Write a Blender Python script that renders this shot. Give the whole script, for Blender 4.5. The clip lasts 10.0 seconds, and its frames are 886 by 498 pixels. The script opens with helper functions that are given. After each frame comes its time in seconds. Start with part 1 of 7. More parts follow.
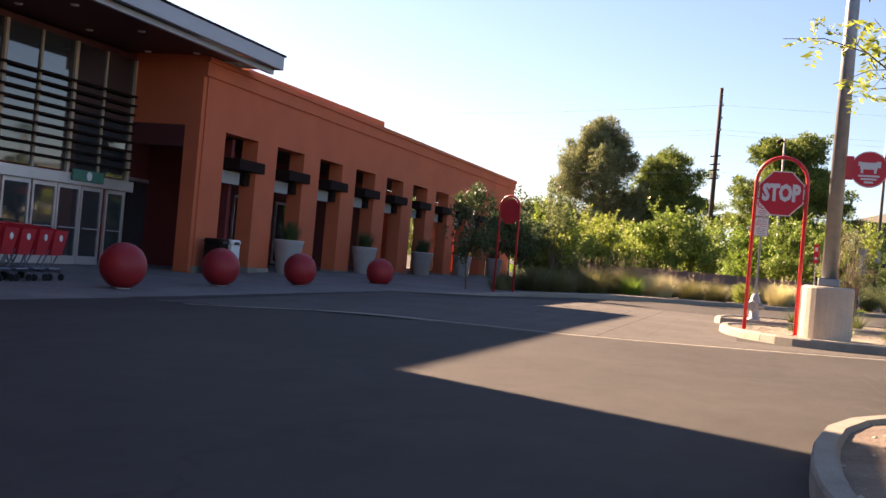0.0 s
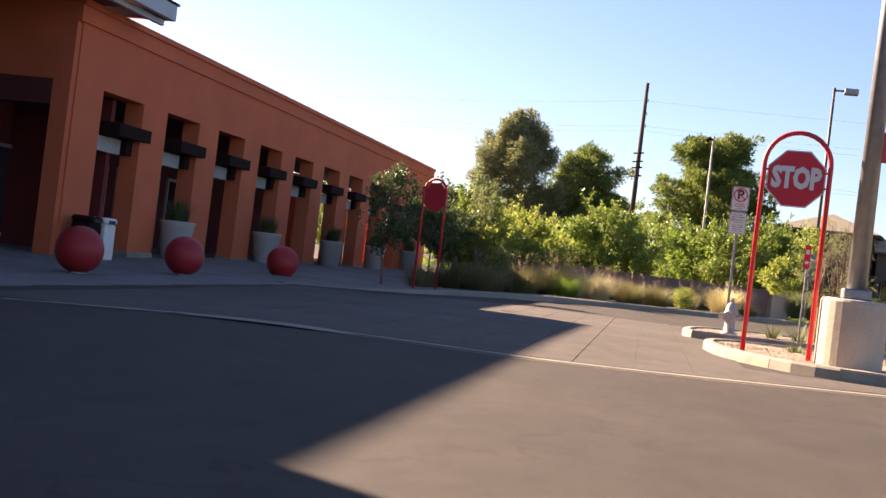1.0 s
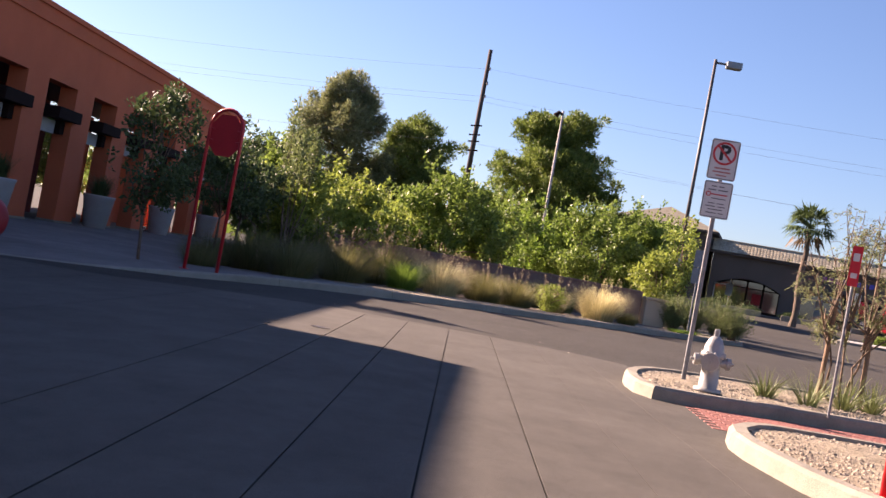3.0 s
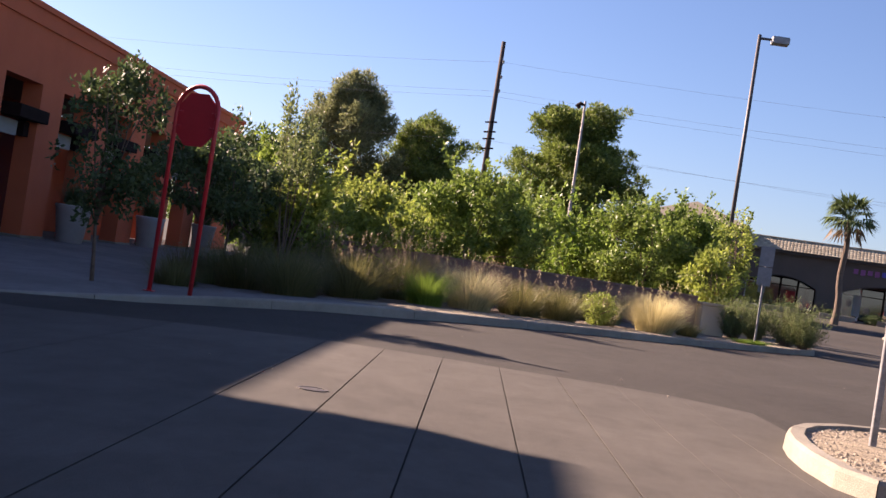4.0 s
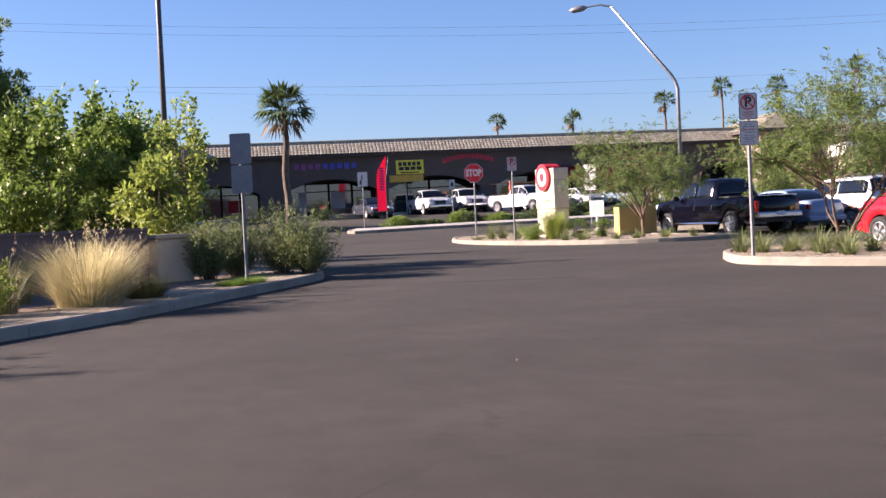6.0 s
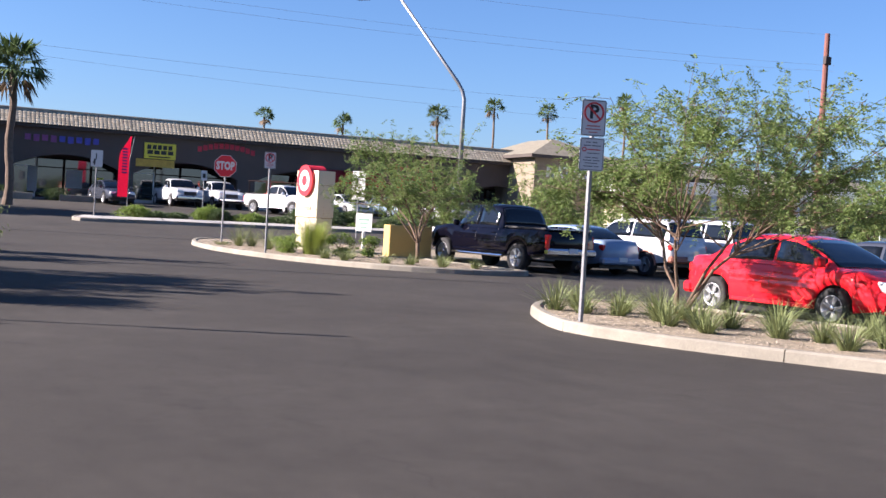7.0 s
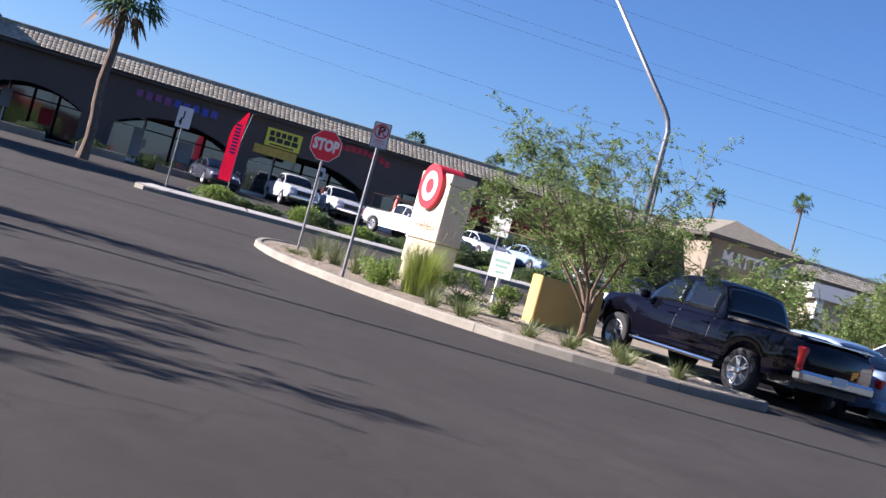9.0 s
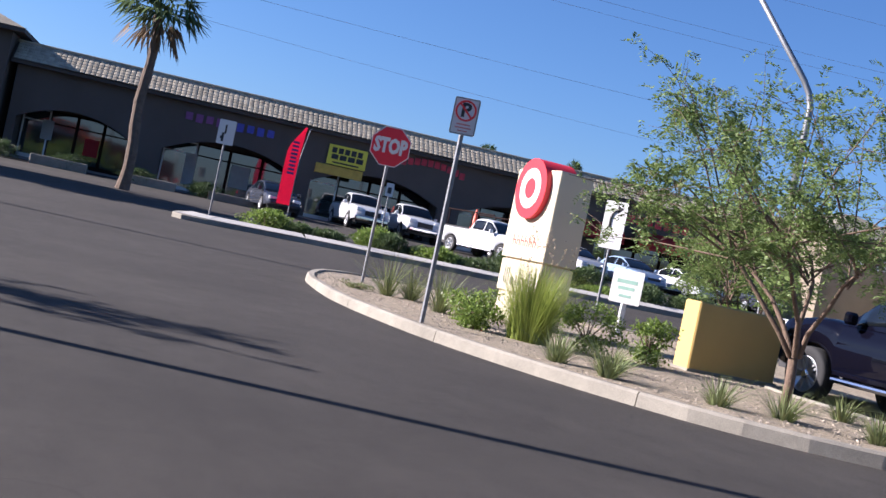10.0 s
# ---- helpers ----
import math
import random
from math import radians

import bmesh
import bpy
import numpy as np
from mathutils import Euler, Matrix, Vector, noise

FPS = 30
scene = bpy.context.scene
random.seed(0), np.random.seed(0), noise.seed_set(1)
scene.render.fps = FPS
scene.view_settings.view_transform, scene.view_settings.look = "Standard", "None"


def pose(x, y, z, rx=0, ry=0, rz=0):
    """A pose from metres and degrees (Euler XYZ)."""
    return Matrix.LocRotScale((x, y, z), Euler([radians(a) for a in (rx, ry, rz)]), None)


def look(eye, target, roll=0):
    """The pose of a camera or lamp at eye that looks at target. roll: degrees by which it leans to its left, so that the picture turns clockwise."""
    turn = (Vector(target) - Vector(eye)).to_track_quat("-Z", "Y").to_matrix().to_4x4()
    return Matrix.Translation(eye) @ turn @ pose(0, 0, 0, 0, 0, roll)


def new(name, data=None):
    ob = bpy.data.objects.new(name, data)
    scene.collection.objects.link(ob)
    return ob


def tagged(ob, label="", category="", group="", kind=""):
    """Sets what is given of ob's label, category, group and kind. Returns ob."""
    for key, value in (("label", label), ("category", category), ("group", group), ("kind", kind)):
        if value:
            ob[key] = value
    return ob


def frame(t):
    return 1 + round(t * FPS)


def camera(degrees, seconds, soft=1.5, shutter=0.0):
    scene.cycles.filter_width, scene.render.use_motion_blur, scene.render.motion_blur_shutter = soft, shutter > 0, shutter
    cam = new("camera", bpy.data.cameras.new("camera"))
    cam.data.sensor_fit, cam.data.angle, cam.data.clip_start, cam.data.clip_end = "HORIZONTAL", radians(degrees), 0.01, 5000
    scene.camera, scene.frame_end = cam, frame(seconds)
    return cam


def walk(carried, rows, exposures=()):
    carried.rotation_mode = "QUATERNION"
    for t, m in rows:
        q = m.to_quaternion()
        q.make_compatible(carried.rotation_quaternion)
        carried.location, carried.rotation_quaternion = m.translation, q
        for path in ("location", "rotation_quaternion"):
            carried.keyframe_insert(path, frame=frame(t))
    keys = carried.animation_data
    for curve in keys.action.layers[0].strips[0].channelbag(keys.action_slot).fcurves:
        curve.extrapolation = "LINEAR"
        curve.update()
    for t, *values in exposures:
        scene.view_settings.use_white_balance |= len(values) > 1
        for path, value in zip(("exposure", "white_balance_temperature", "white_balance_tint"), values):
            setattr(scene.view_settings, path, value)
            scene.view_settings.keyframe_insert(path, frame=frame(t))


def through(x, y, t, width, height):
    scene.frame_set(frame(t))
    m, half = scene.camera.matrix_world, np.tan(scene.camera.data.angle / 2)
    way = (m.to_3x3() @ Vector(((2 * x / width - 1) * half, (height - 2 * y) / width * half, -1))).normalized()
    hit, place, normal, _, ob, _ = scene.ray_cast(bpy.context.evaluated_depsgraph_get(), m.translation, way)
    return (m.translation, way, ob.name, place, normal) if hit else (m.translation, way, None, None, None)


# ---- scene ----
cam = camera(42.0, 10.0)
PATH = [
    (0, (4.72, -9.49, 0.921), (4.119, -7.583, 0.931), 5.1),
    (0.5, (3.95, -7.454, 0.97), (3.437, -5.521, 0.972), 7.2),
    (1, (3.258, -5.184, 0.863), (2.809, -3.236, 0.877), 7.0),
    (1.5, (2.692, -2.768, 0.926), (2.42, -0.787, 0.923), 6.4),
    (2, (2.227, -0.397, 0.927), (1.988, 1.589, 0.949), 9.1),
    (2.2, (2.081, 0.547, 0.917), (1.887, 2.537, 0.938), 9.1),
    (3.3, (1.436, 5.334, 0.973), (1.307, 7.33, 0.991), 10.7),
    (3.5, (1.29, 6.217, 0.985), (1.134, 8.211, 1.007), 11.4),
    (4, (1.005, 8.502, 0.985), (0.849, 10.495, 1.006), 8.8),
    (4.5, (0.831, 10.819, 1.013), (0.833, 12.819, 1.022), 4.7),
    (5, (0.89, 13.216, 0.963), (1.081, 15.206, 0.937), -0.0),
    (5.5, (1.371, 16.097, 1.004), (1.877, 18.032, 0.957), -3.1),
    (6, (2.232, 19.059, 1.073), (3.022, 20.895, 1.016), -2.7),
    (6.2, (2.677, 20.383, 1.031), (3.586, 22.164, 0.98), -3.1),
    (7.3, (6.094, 25.847, 1.373), (7.317, 27.429, 1.33), 5.4),
    (7.5, (6.698, 26.936, 1.315), (7.958, 28.489, 1.278), 6.4),
    (8, (8.302, 29.386, 1.267), (9.558, 30.942, 1.235), 12.3),
    (8.5, (9.957, 32.155, 1.155), (11.073, 33.814, 1.145), 15.7),
    (9, (11.382, 34.944, 0.994), (12.339, 36.7, 1.001), 15.4),
    (9.5, (12.647, 37.745, 1.071), (13.518, 39.545, 1.059), 13.0),
    (10, (13.833, 40.648, 1.026), (14.672, 42.464, 1.03), 12.0),
]
walk(cam, [(t, look(eye, target, roll)) for t, eye, target, roll in PATH],
     [(0, 2.52, 8100, 28), (1, 2.5, 7750, 28), (2, 2.34, 7000, 30), (3.5, 2.06, 7000, 32), (4.5, 1.97, 6850, 32), (5.5, 1.93, 6450, 31), (6.2, 1.93, 6050, 26), (7.5, 1.88, 5600, 20), (8.5, 1.77, 5500, 21), (10, 1.67, 5400, 21)])

# ---------------------------------------------------------------- light
SUN = Vector((-1.85, 1.03, 1.0)).normalized()
world = bpy.data.worlds.new("world")
scene.world = world
world.use_nodes = True
wn = world.node_tree
sky = wn.nodes.new("ShaderNodeTexSky")
sky.sky_type = "NISHITA"
sky.sun_disc = False
sky.sun_elevation = math.asin(SUN.z)
sky.sun_rotation = math.atan2(SUN.x, SUN.y)
sky.air_density, sky.dust_density, sky.ozone_density = 1.0, 0.5, 6.0
wn.links.new(sky.outputs[0], wn.nodes["Background"].inputs[0])
wn.nodes["Background"].inputs[1].default_value = 0.042
sun = new("sun", bpy.data.lights.new("sun", "SUN"))
sun.data.energy, sun.data.angle, sun.data.color = 5.0, radians(0.55), (1.0, 0.85, 0.66)
sun.matrix_world = look(SUN * 60, (0, 0, 0))

# ---------------------------------------------------------------- materials
MATS = {}


def mat(name, color, rough=0.7, metal=0.0, vary=0.25, scale=6.0, fine=60.0, bump=0.15, spec=0.5, tint=None, island=0.0, obj=0.0, coat=0.0):
    """A surface with colour that varies at two scales, and fine relief."""
    if name in MATS:
        return MATS[name]
    m = bpy.data.materials.new(name)
    m.use_nodes = True
    nt = m.node_tree
    b = nt.nodes["Principled BSDF"]
    N = nt.nodes.new
    tc = N("ShaderNodeTexCoord")
    n1, n2 = N("ShaderNodeTexNoise"), N("ShaderNodeTexNoise")
    n1.inputs["Scale"].default_value, n1.inputs["Detail"].default_value = scale, 5
    n2.inputs["Scale"].default_value, n2.inputs["Detail"].default_value = fine, 4
    for n in (n1, n2):
        nt.links.new(tc.outputs["Object"], n.inputs["Vector"])
    mix = N("ShaderNodeMix")
    mix.data_type = "RGBA"
    lo = [c * (1 - vary) for c in color]
    hi = [min(1, c * (1 + vary)) for c in (tint or color)]
    mix.inputs["A"].default_value, mix.inputs["B"].default_value = (*lo, 1), (*hi, 1)
    add = N("ShaderNodeMath")
    add.operation = "MULTIPLY_ADD"
    add.inputs[1].default_value, add.inputs[2].default_value = 0.45, 0.0
    nt.links.new(n2.outputs["Fac"], add.inputs[0])
    mad = N("ShaderNodeMath")
    mad.operation = "MULTIPLY_ADD"
    mad.inputs[1].default_value = 0.55
    nt.links.new(n1.outputs["Fac"], mad.inputs[0])
    nt.links.new(add.outputs[0], mad.inputs[2])
    ramp = N("ShaderNodeMapRange")
    ramp.inputs["From Min"].default_value, ramp.inputs["From Max"].default_value = 0.3, 0.7
    nt.links.new(mad.outputs[0], ramp.inputs["Value"])
    last = ramp.outputs[0]
    for amount, kind, socket in ((island, "ShaderNodeNewGeometry", "Random Per Island"), (obj, "ShaderNodeObjectInfo", "Random")):
        if amount:
            g = N(kind)
            k = N("ShaderNodeMath")
            k.operation = "MULTIPLY_ADD"
            k.inputs[1].default_value = amount
            nt.links.new(g.outputs[socket], k.inputs[0])
            k2 = N("ShaderNodeMath")
            k2.operation = "MULTIPLY"
            k2.inputs[1].default_value = 1 - amount
            nt.links.new(last, k2.inputs[0])
            nt.links.new(k2.outputs[0], k.inputs[2])
            last = k.outputs[0]
    nt.links.new(last, mix.inputs["Factor"])
    nt.links.new(mix.outputs["Result"], b.inputs["Base Color"])
    b.inputs["Roughness"].default_value, b.inputs["Metallic"].default_value = rough, metal
    b.inputs["Specular IOR Level"].default_value = spec
    b.inputs["Coat Weight"].default_value = coat
    if bump:
        bp = N("ShaderNodeBump")
        bp.inputs["Strength"].default_value, bp.inputs["Distance"].default_value = bump, 0.02
        nt.links.new(n2.outputs["Fac"], bp.inputs["Height"])
        nt.links.new(bp.outputs[0], b.inputs["Normal"])
    MATS[name] = m
    return m


def leaf_mat(name, color, tint, through=0.35, rough=0.55):
    """Leaves: colour from leaf to leaf, some light through them."""
    m = mat(name, color, rough, vary=0.35, scale=1.2, fine=14, bump=0, spec=0.3, tint=tint, island=0.6)
    nt = m.node_tree
    b = nt.nodes["Principled BSDF"]
    tr = nt.nodes.new("ShaderNodeBsdfTranslucent")
    mx = nt.nodes.new("ShaderNodeMixShader")
    mx.inputs[0].default_value = through
    src = b.inputs["Base Color"].links[0].from_socket
    nt.links.new(src, tr.inputs[0])
    nt.links.new(b.outputs[0], mx.inputs[1])
    nt.links.new(tr.outputs[0], mx.inputs[2])
    nt.links.new(mx.outputs[0], nt.nodes["Material Output"].inputs[0])
    return m


def glass_mat(name, color=(0.03, 0.04, 0.045), rough=0.04):
    m = mat(name, color, rough, vary=0.3, scale=0.7, fine=5, bump=0, spec=0.6)
    m.node_tree.nodes["Principled BSDF"].inputs["IOR"].default_value = 2.0
    return m


def ground_mat(name, color, tint, streak=0.0, grit=220.0, rough=0.9, crack=0.0):
    """Paving: broad stains, mid blotches, grit with relief, optional cracks."""
    m = mat(name, color, rough, vary=0.22, scale=0.35, fine=grit, bump=0.35, spec=0.25, tint=tint)
    nt = m.node_tree
    N = nt.nodes.new
    b = nt.nodes["Principled BSDF"]
    src = b.inputs["Base Color"].links[0].from_socket
    tc = N("ShaderNodeTexCoord")
    n3 = N("ShaderNodeTexNoise")
    n3.inputs["Scale"].default_value, n3.inputs["Detail"].default_value, n3.inputs["Roughness"].default_value = 2.6, 10, 0.74
    mp = N("ShaderNodeMapping")
    mp.inputs["Scale"].default_value = (1.0, 0.6, 1.0)
    nt.links.new(tc.outputs["Object"], mp.inputs[0])
    nt.links.new(mp.outputs[0], n3.inputs["Vector"])
    mr = N("ShaderNodeMapRange")
    mr.inputs["From Min"].default_value, mr.inputs["From Max"].default_value = 0.3, 0.75
    mr.inputs["To Min"].default_value, mr.inputs["To Max"].default_value = 1.24, 0.74
    nt.links.new(n3.outputs["Fac"], mr.inputs["Value"])
    hs = N("ShaderNodeHueSaturation")
    nt.links.new(src, hs.inputs["Color"])
    last = mr.outputs[0]
    if crack:
        v = N("ShaderNodeTexVoronoi")
        v.feature = "DISTANCE_TO_EDGE"
        v.inputs["Scale"].default_value = 0.22
        wv = N("ShaderNodeVectorMath")
        wv.operation = "ADD"
        n4 = N("ShaderNodeTexNoise")
        n4.inputs["Scale"].default_value, n4.inputs["Detail"].default_value = 1.3, 5
        nt.links.new(tc.outputs["Object"], n4.inputs["Vector"])
        nt.links.new(tc.outputs["Object"], wv.inputs[0])
        nt.links.new(n4.outputs["Color"], wv.inputs[1])
        nt.links.new(wv.outputs[0], v.inputs["Vector"])
        cr = N("ShaderNodeMapRange")
        cr.inputs["From Min"].default_value, cr.inputs["From Max"].default_value = 0.0, 0.004
        cr.inputs["To Min"].default_value, cr.inputs["To Max"].default_value = 1 - crack, 1.0
        nt.links.new(v.outputs["Distance"], cr.inputs["Value"])
        k = N("ShaderNodeMath")
        k.operation = "MULTIPLY"
        nt.links.new(last, k.inputs[0])
        nt.links.new(cr.outputs[0], k.inputs[1])
        last = k.outputs[0]
    nt.links.new(last, hs.inputs["Value"])
    nt.links.new(hs.outputs[0], b.inputs["Base Color"])
    return m


ASPHALT = ground_mat("asphalt", (0.0355, 0.0318, 0.0272), (0.043, 0.0388, 0.0333), crack=0.25)
CONCRETE = ground_mat("concrete_paving", (0.066, 0.0597, 0.0512), (0.082, 0.0745, 0.0645), grit=120)
WALK = ground_mat("sidewalk_concrete", (0.15, 0.14, 0.133), (0.175, 0.165, 0.156), grit=120)
KERB = ground_mat("kerb_concrete", (0.2, 0.185, 0.152), (0.262, 0.243, 0.2), grit=110)
GRAVEL = mat("gravel", (0.2, 0.163, 0.112), 0.95, vary=0.45, scale=14, fine=90, bump=0.9, tint=(0.29, 0.243, 0.17))
SOIL = mat("soil", (0.15, 0.11, 0.08), 0.95, vary=0.4, scale=3, fine=50, bump=0.8)
ORANGE = mat("orange_stucco", (0.56, 0.119, 0.046), 0.85, vary=0.12, scale=0.8, fine=90, bump=0.35, tint=(0.59, 0.131, 0.052))
MAROON = mat("maroon_stucco", (0.16, 0.02, 0.018), 0.8, vary=0.15, scale=0.8, fine=90, bump=0.3)
FASCIA = mat("grey_metal_fascia", (0.33, 0.35, 0.38), 0.45, 0.4, vary=0.08, scale=0.5, fine=20, bump=0.02)
SOFFIT = mat("dark_soffit", (0.09, 0.02, 0.02), 0.6, vary=0.1, scale=1, fine=20, bump=0.03)
DARKMETAL = mat("dark_brown_metal", (0.02, 0.01, 0.0085), 0.9, 0.0, vary=0.2, scale=3, fine=40, bump=0.05, spec=0.12)
ALU = mat("aluminium", (0.55, 0.55, 0.55), 0.4, 0.7, vary=0.08, scale=2, fine=30, bump=0.02)
WHITEPAINT = mat("white_paint", (0.66, 0.66, 0.63), 0.5, vary=0.06, scale=2, fine=30, bump=0.03)
GALV = mat("galvanised_steel", (0.26, 0.27, 0.28), 0.5, 0.75, vary=0.2, scale=8, fine=60, bump=0.06)
POSTSTEEL = mat("perforated_post_steel", (0.19, 0.195, 0.205), 0.6, 0.35, vary=0.35, scale=14, fine=60, bump=0.15)
REDPAINT = mat("red_paint", (0.55, 0.025, 0.03), 0.4, vary=0.1, scale=4, fine=40, bump=0.03)
BALLRED = mat("red_ball_paint", (0.33, 0.013, 0.017), 0.55, vary=0.18, scale=3, fine=60, bump=0.08)
SIGNRED = mat("sign_red", (0.58, 0.018, 0.03), 0.45, vary=0.06, scale=3, fine=30, bump=0)
SIGNWHITE = mat("sign_white", (0.6, 0.6, 0.58), 0.45, vary=0.05, scale=3, fine=30, bump=0)
BLACKINK = mat("black_ink", (0.015, 0.015, 0.015), 0.5, vary=0.1, bump=0)
INKRED = mat("red_ink", (0.55, 0.03, 0.03), 0.5, vary=0.1, bump=0)
GLASS = glass_mat("dark_glass")
PLANTER = mat("grey_planter", (0.33, 0.33, 0.32), 0.75, vary=0.12, scale=3, fine=50, bump=0.15)
BARK = mat("bark", (0.15, 0.10, 0.07), 0.9, vary=0.4, scale=6, fine=50, bump=0.8)
MESQBARK = mat("mesquite_bark", (0.13, 0.088, 0.06), 0.9, vary=0.4, scale=8, fine=50, bump=0.7)
PALEBARK = mat("pale_bark", (0.22, 0.145, 0.095), 0.9, vary=0.35, scale=6, fine=50, bump=0.6)
TOWERTAN = mat("tower_tan_stucco", (0.21, 0.175, 0.125), 0.85, vary=0.12, scale=1.2, fine=70, bump=0.2)
HIPTILE = mat("grey_tan_roof_tile", (0.18, 0.164, 0.122), 0.9, vary=0.3, scale=3, fine=14, bump=0.5)
PALMBARK = mat("palm_bark", (0.13, 0.095, 0.07), 0.95, vary=0.45, scale=5, fine=30, bump=0.8)
POLEWOOD = mat("creosote_wood", (0.06, 0.045, 0.04), 0.9, vary=0.3, scale=2, fine=30, bump=0.4)
MALLWALL = mat("taupe_stucco", (0.093, 0.077, 0.066), 0.9, vary=0.16, scale=0.6, fine=60, bump=0.3)
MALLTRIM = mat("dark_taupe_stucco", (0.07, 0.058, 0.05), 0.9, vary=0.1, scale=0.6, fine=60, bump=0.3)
TILE = mat("roof_tile", (0.29, 0.252, 0.18), 0.85, vary=0.35, scale=2.5, fine=20, bump=0.2, tint=(0.38, 0.335, 0.245), island=0.45)
YELLOWWALL = mat("yellow_stucco", (0.52, 0.36, 0.115), 0.85, vary=0.1, scale=1.5, fine=70, bump=0.25)
CREAM = mat("cream_stucco", (0.54, 0.485, 0.35), 0.8, vary=0.07, scale=1.5, fine=70, bump=0.15)
TANWALL = mat("tan_stucco", (0.46, 0.36, 0.26), 0.85, vary=0.12, scale=1.2, fine=70, bump=0.2)
BLOCKWALL = mat("brown_block", (0.20, 0.125, 0.105), 0.9, vary=0.2, scale=2.5, fine=60, bump=0.4, obj=0.3)
STONE = mat("gravel_stone", (0.17, 0.14, 0.11), 0.9, vary=0.4, scale=20, fine=90, bump=0.3, tint=(0.34, 0.29, 0.225), island=0.7)
BRICKRED = mat("red_paver", (0.25, 0.095, 0.075), 0.85, vary=0.25, scale=6, fine=60, bump=0.3, obj=0.5)
LENS = mat("lamp_lens", (0.7, 0.7, 0.66), 0.3, vary=0.1, bump=0)
LEAF_MID = leaf_mat("leaf_mid_green", (0.06, 0.115, 0.022), (0.215, 0.295, 0.06), 0.44, 0.45)
LEAF_YELLOW = leaf_mat("leaf_yellow_green", (0.12, 0.18, 0.03), (0.3, 0.355, 0.07), 0.45, 0.5)
LEAF_DARK = leaf_mat("leaf_dark_green", (0.04, 0.07, 0.025), (0.085, 0.125, 0.045), 0.3)
LEAF_PINE = leaf_mat("leaf_pine", (0.055, 0.095, 0.02), (0.185, 0.24, 0.05), 0.38)
LEAF_EUC = leaf_mat("leaf_grey_green", (0.12, 0.145, 0.065), (0.24, 0.26, 0.12), 0.38)
LEAF_GREY = leaf_mat("leaf_silver", (0.085, 0.12, 0.04), (0.22, 0.265, 0.105), 0.35)
LEAF_BRIGHT = leaf_mat("leaf_bright_green", (0.10, 0.185, 0.02), (0.2, 0.295, 0.05), 0.45)
LEAF_MESQ = leaf_mat("leaf_mesquite", (0.075, 0.125, 0.03), (0.185, 0.25, 0.075), 0.42)
GOLDGRASS = leaf_mat("dry_gold_grass", (0.4, 0.35, 0.16), (0.64, 0.57, 0.32), 0.45)
PLUME = leaf_mat("grass_plume", (0.26, 0.19, 0.125), (0.42, 0.32, 0.21), 0.4)
DARKGRASS = leaf_mat("fountain_grass", (0.085, 0.095, 0.035), (0.205, 0.19, 0.075), 0.4)
YUCCA = leaf_mat("yucca_leaf", (0.10, 0.13, 0.045), (0.21, 0.245, 0.10), 0.15)
PALMLEAF = leaf_mat("palm_frond", (0.05, 0.09, 0.03), (0.12, 0.17, 0.06), 0.2)
PALMDRY = leaf_mat("dry_frond", (0.12, 0.085, 0.05), (0.2, 0.145, 0.09), 0.2)

# ---------------------------------------------------------------- building blocks


def part(name, bm, material, parent, label="", smooth=False):
    """One mesh object under a thing or under a part."""
    me = bpy.data.meshes.new(name)
    bm.to_mesh(me)
    bm.free()
    me.materials.append(material)
    if smooth:
        me.polygons.foreach_set("use_smooth", [True] * len(me.polygons))
    ob = new(name, me)
    if parent is not None:
        ob.parent = parent
    if label:
        tagged(ob, label)
    return ob


def raw(name, verts, faces, material, parent, label="", smooth=False):
    me = bpy.data.meshes.new(name)
    me.from_pydata(verts, [], faces)
    me.materials.append(material)
    if smooth:
        me.polygons.foreach_set("use_smooth", [True] * len(me.polygons))
    ob = new(name, me)
    if parent is not None:
        ob.parent = parent
    if label:
        tagged(ob, label)
    return ob


def thing(name, m, label, category, group="", kind=""):
    ob = new(name)
    ob.empty_display_size = 0.2
    ob.matrix_world = m
    return tagged(ob, label, category, group, kind)


def box(bm, x0, y0, z0, x1, y1, z1, bevel=0.0, m=None):
    vs = bmesh.ops.create_cube(bm, size=1.0)["verts"]
    for v in vs:
        v.co = Vector((x0 + (v.co.x + 0.5) * (x1 - x0), y0 + (v.co.y + 0.5) * (y1 - y0), z0 + (v.co.z + 0.5) * (z1 - z0)))
    if bevel:
        es = {e for v in vs for e in v.link_edges}
        out = bmesh.ops.bevel(bm, geom=list(es), offset=bevel, segments=1, affect="EDGES")
        vs = list({v for f in out["faces"] for v in f.verts} | {v for v in vs if v.is_valid})
    if m is not None:
        bmesh.ops.transform(bm, matrix=m, verts=[v for v in vs if v.is_valid])
    return vs


def boxes(*rows, bevel=0.0):
    bm = bmesh.new()
    for r in rows:
        box(bm, *r, bevel=bevel)
    return bm


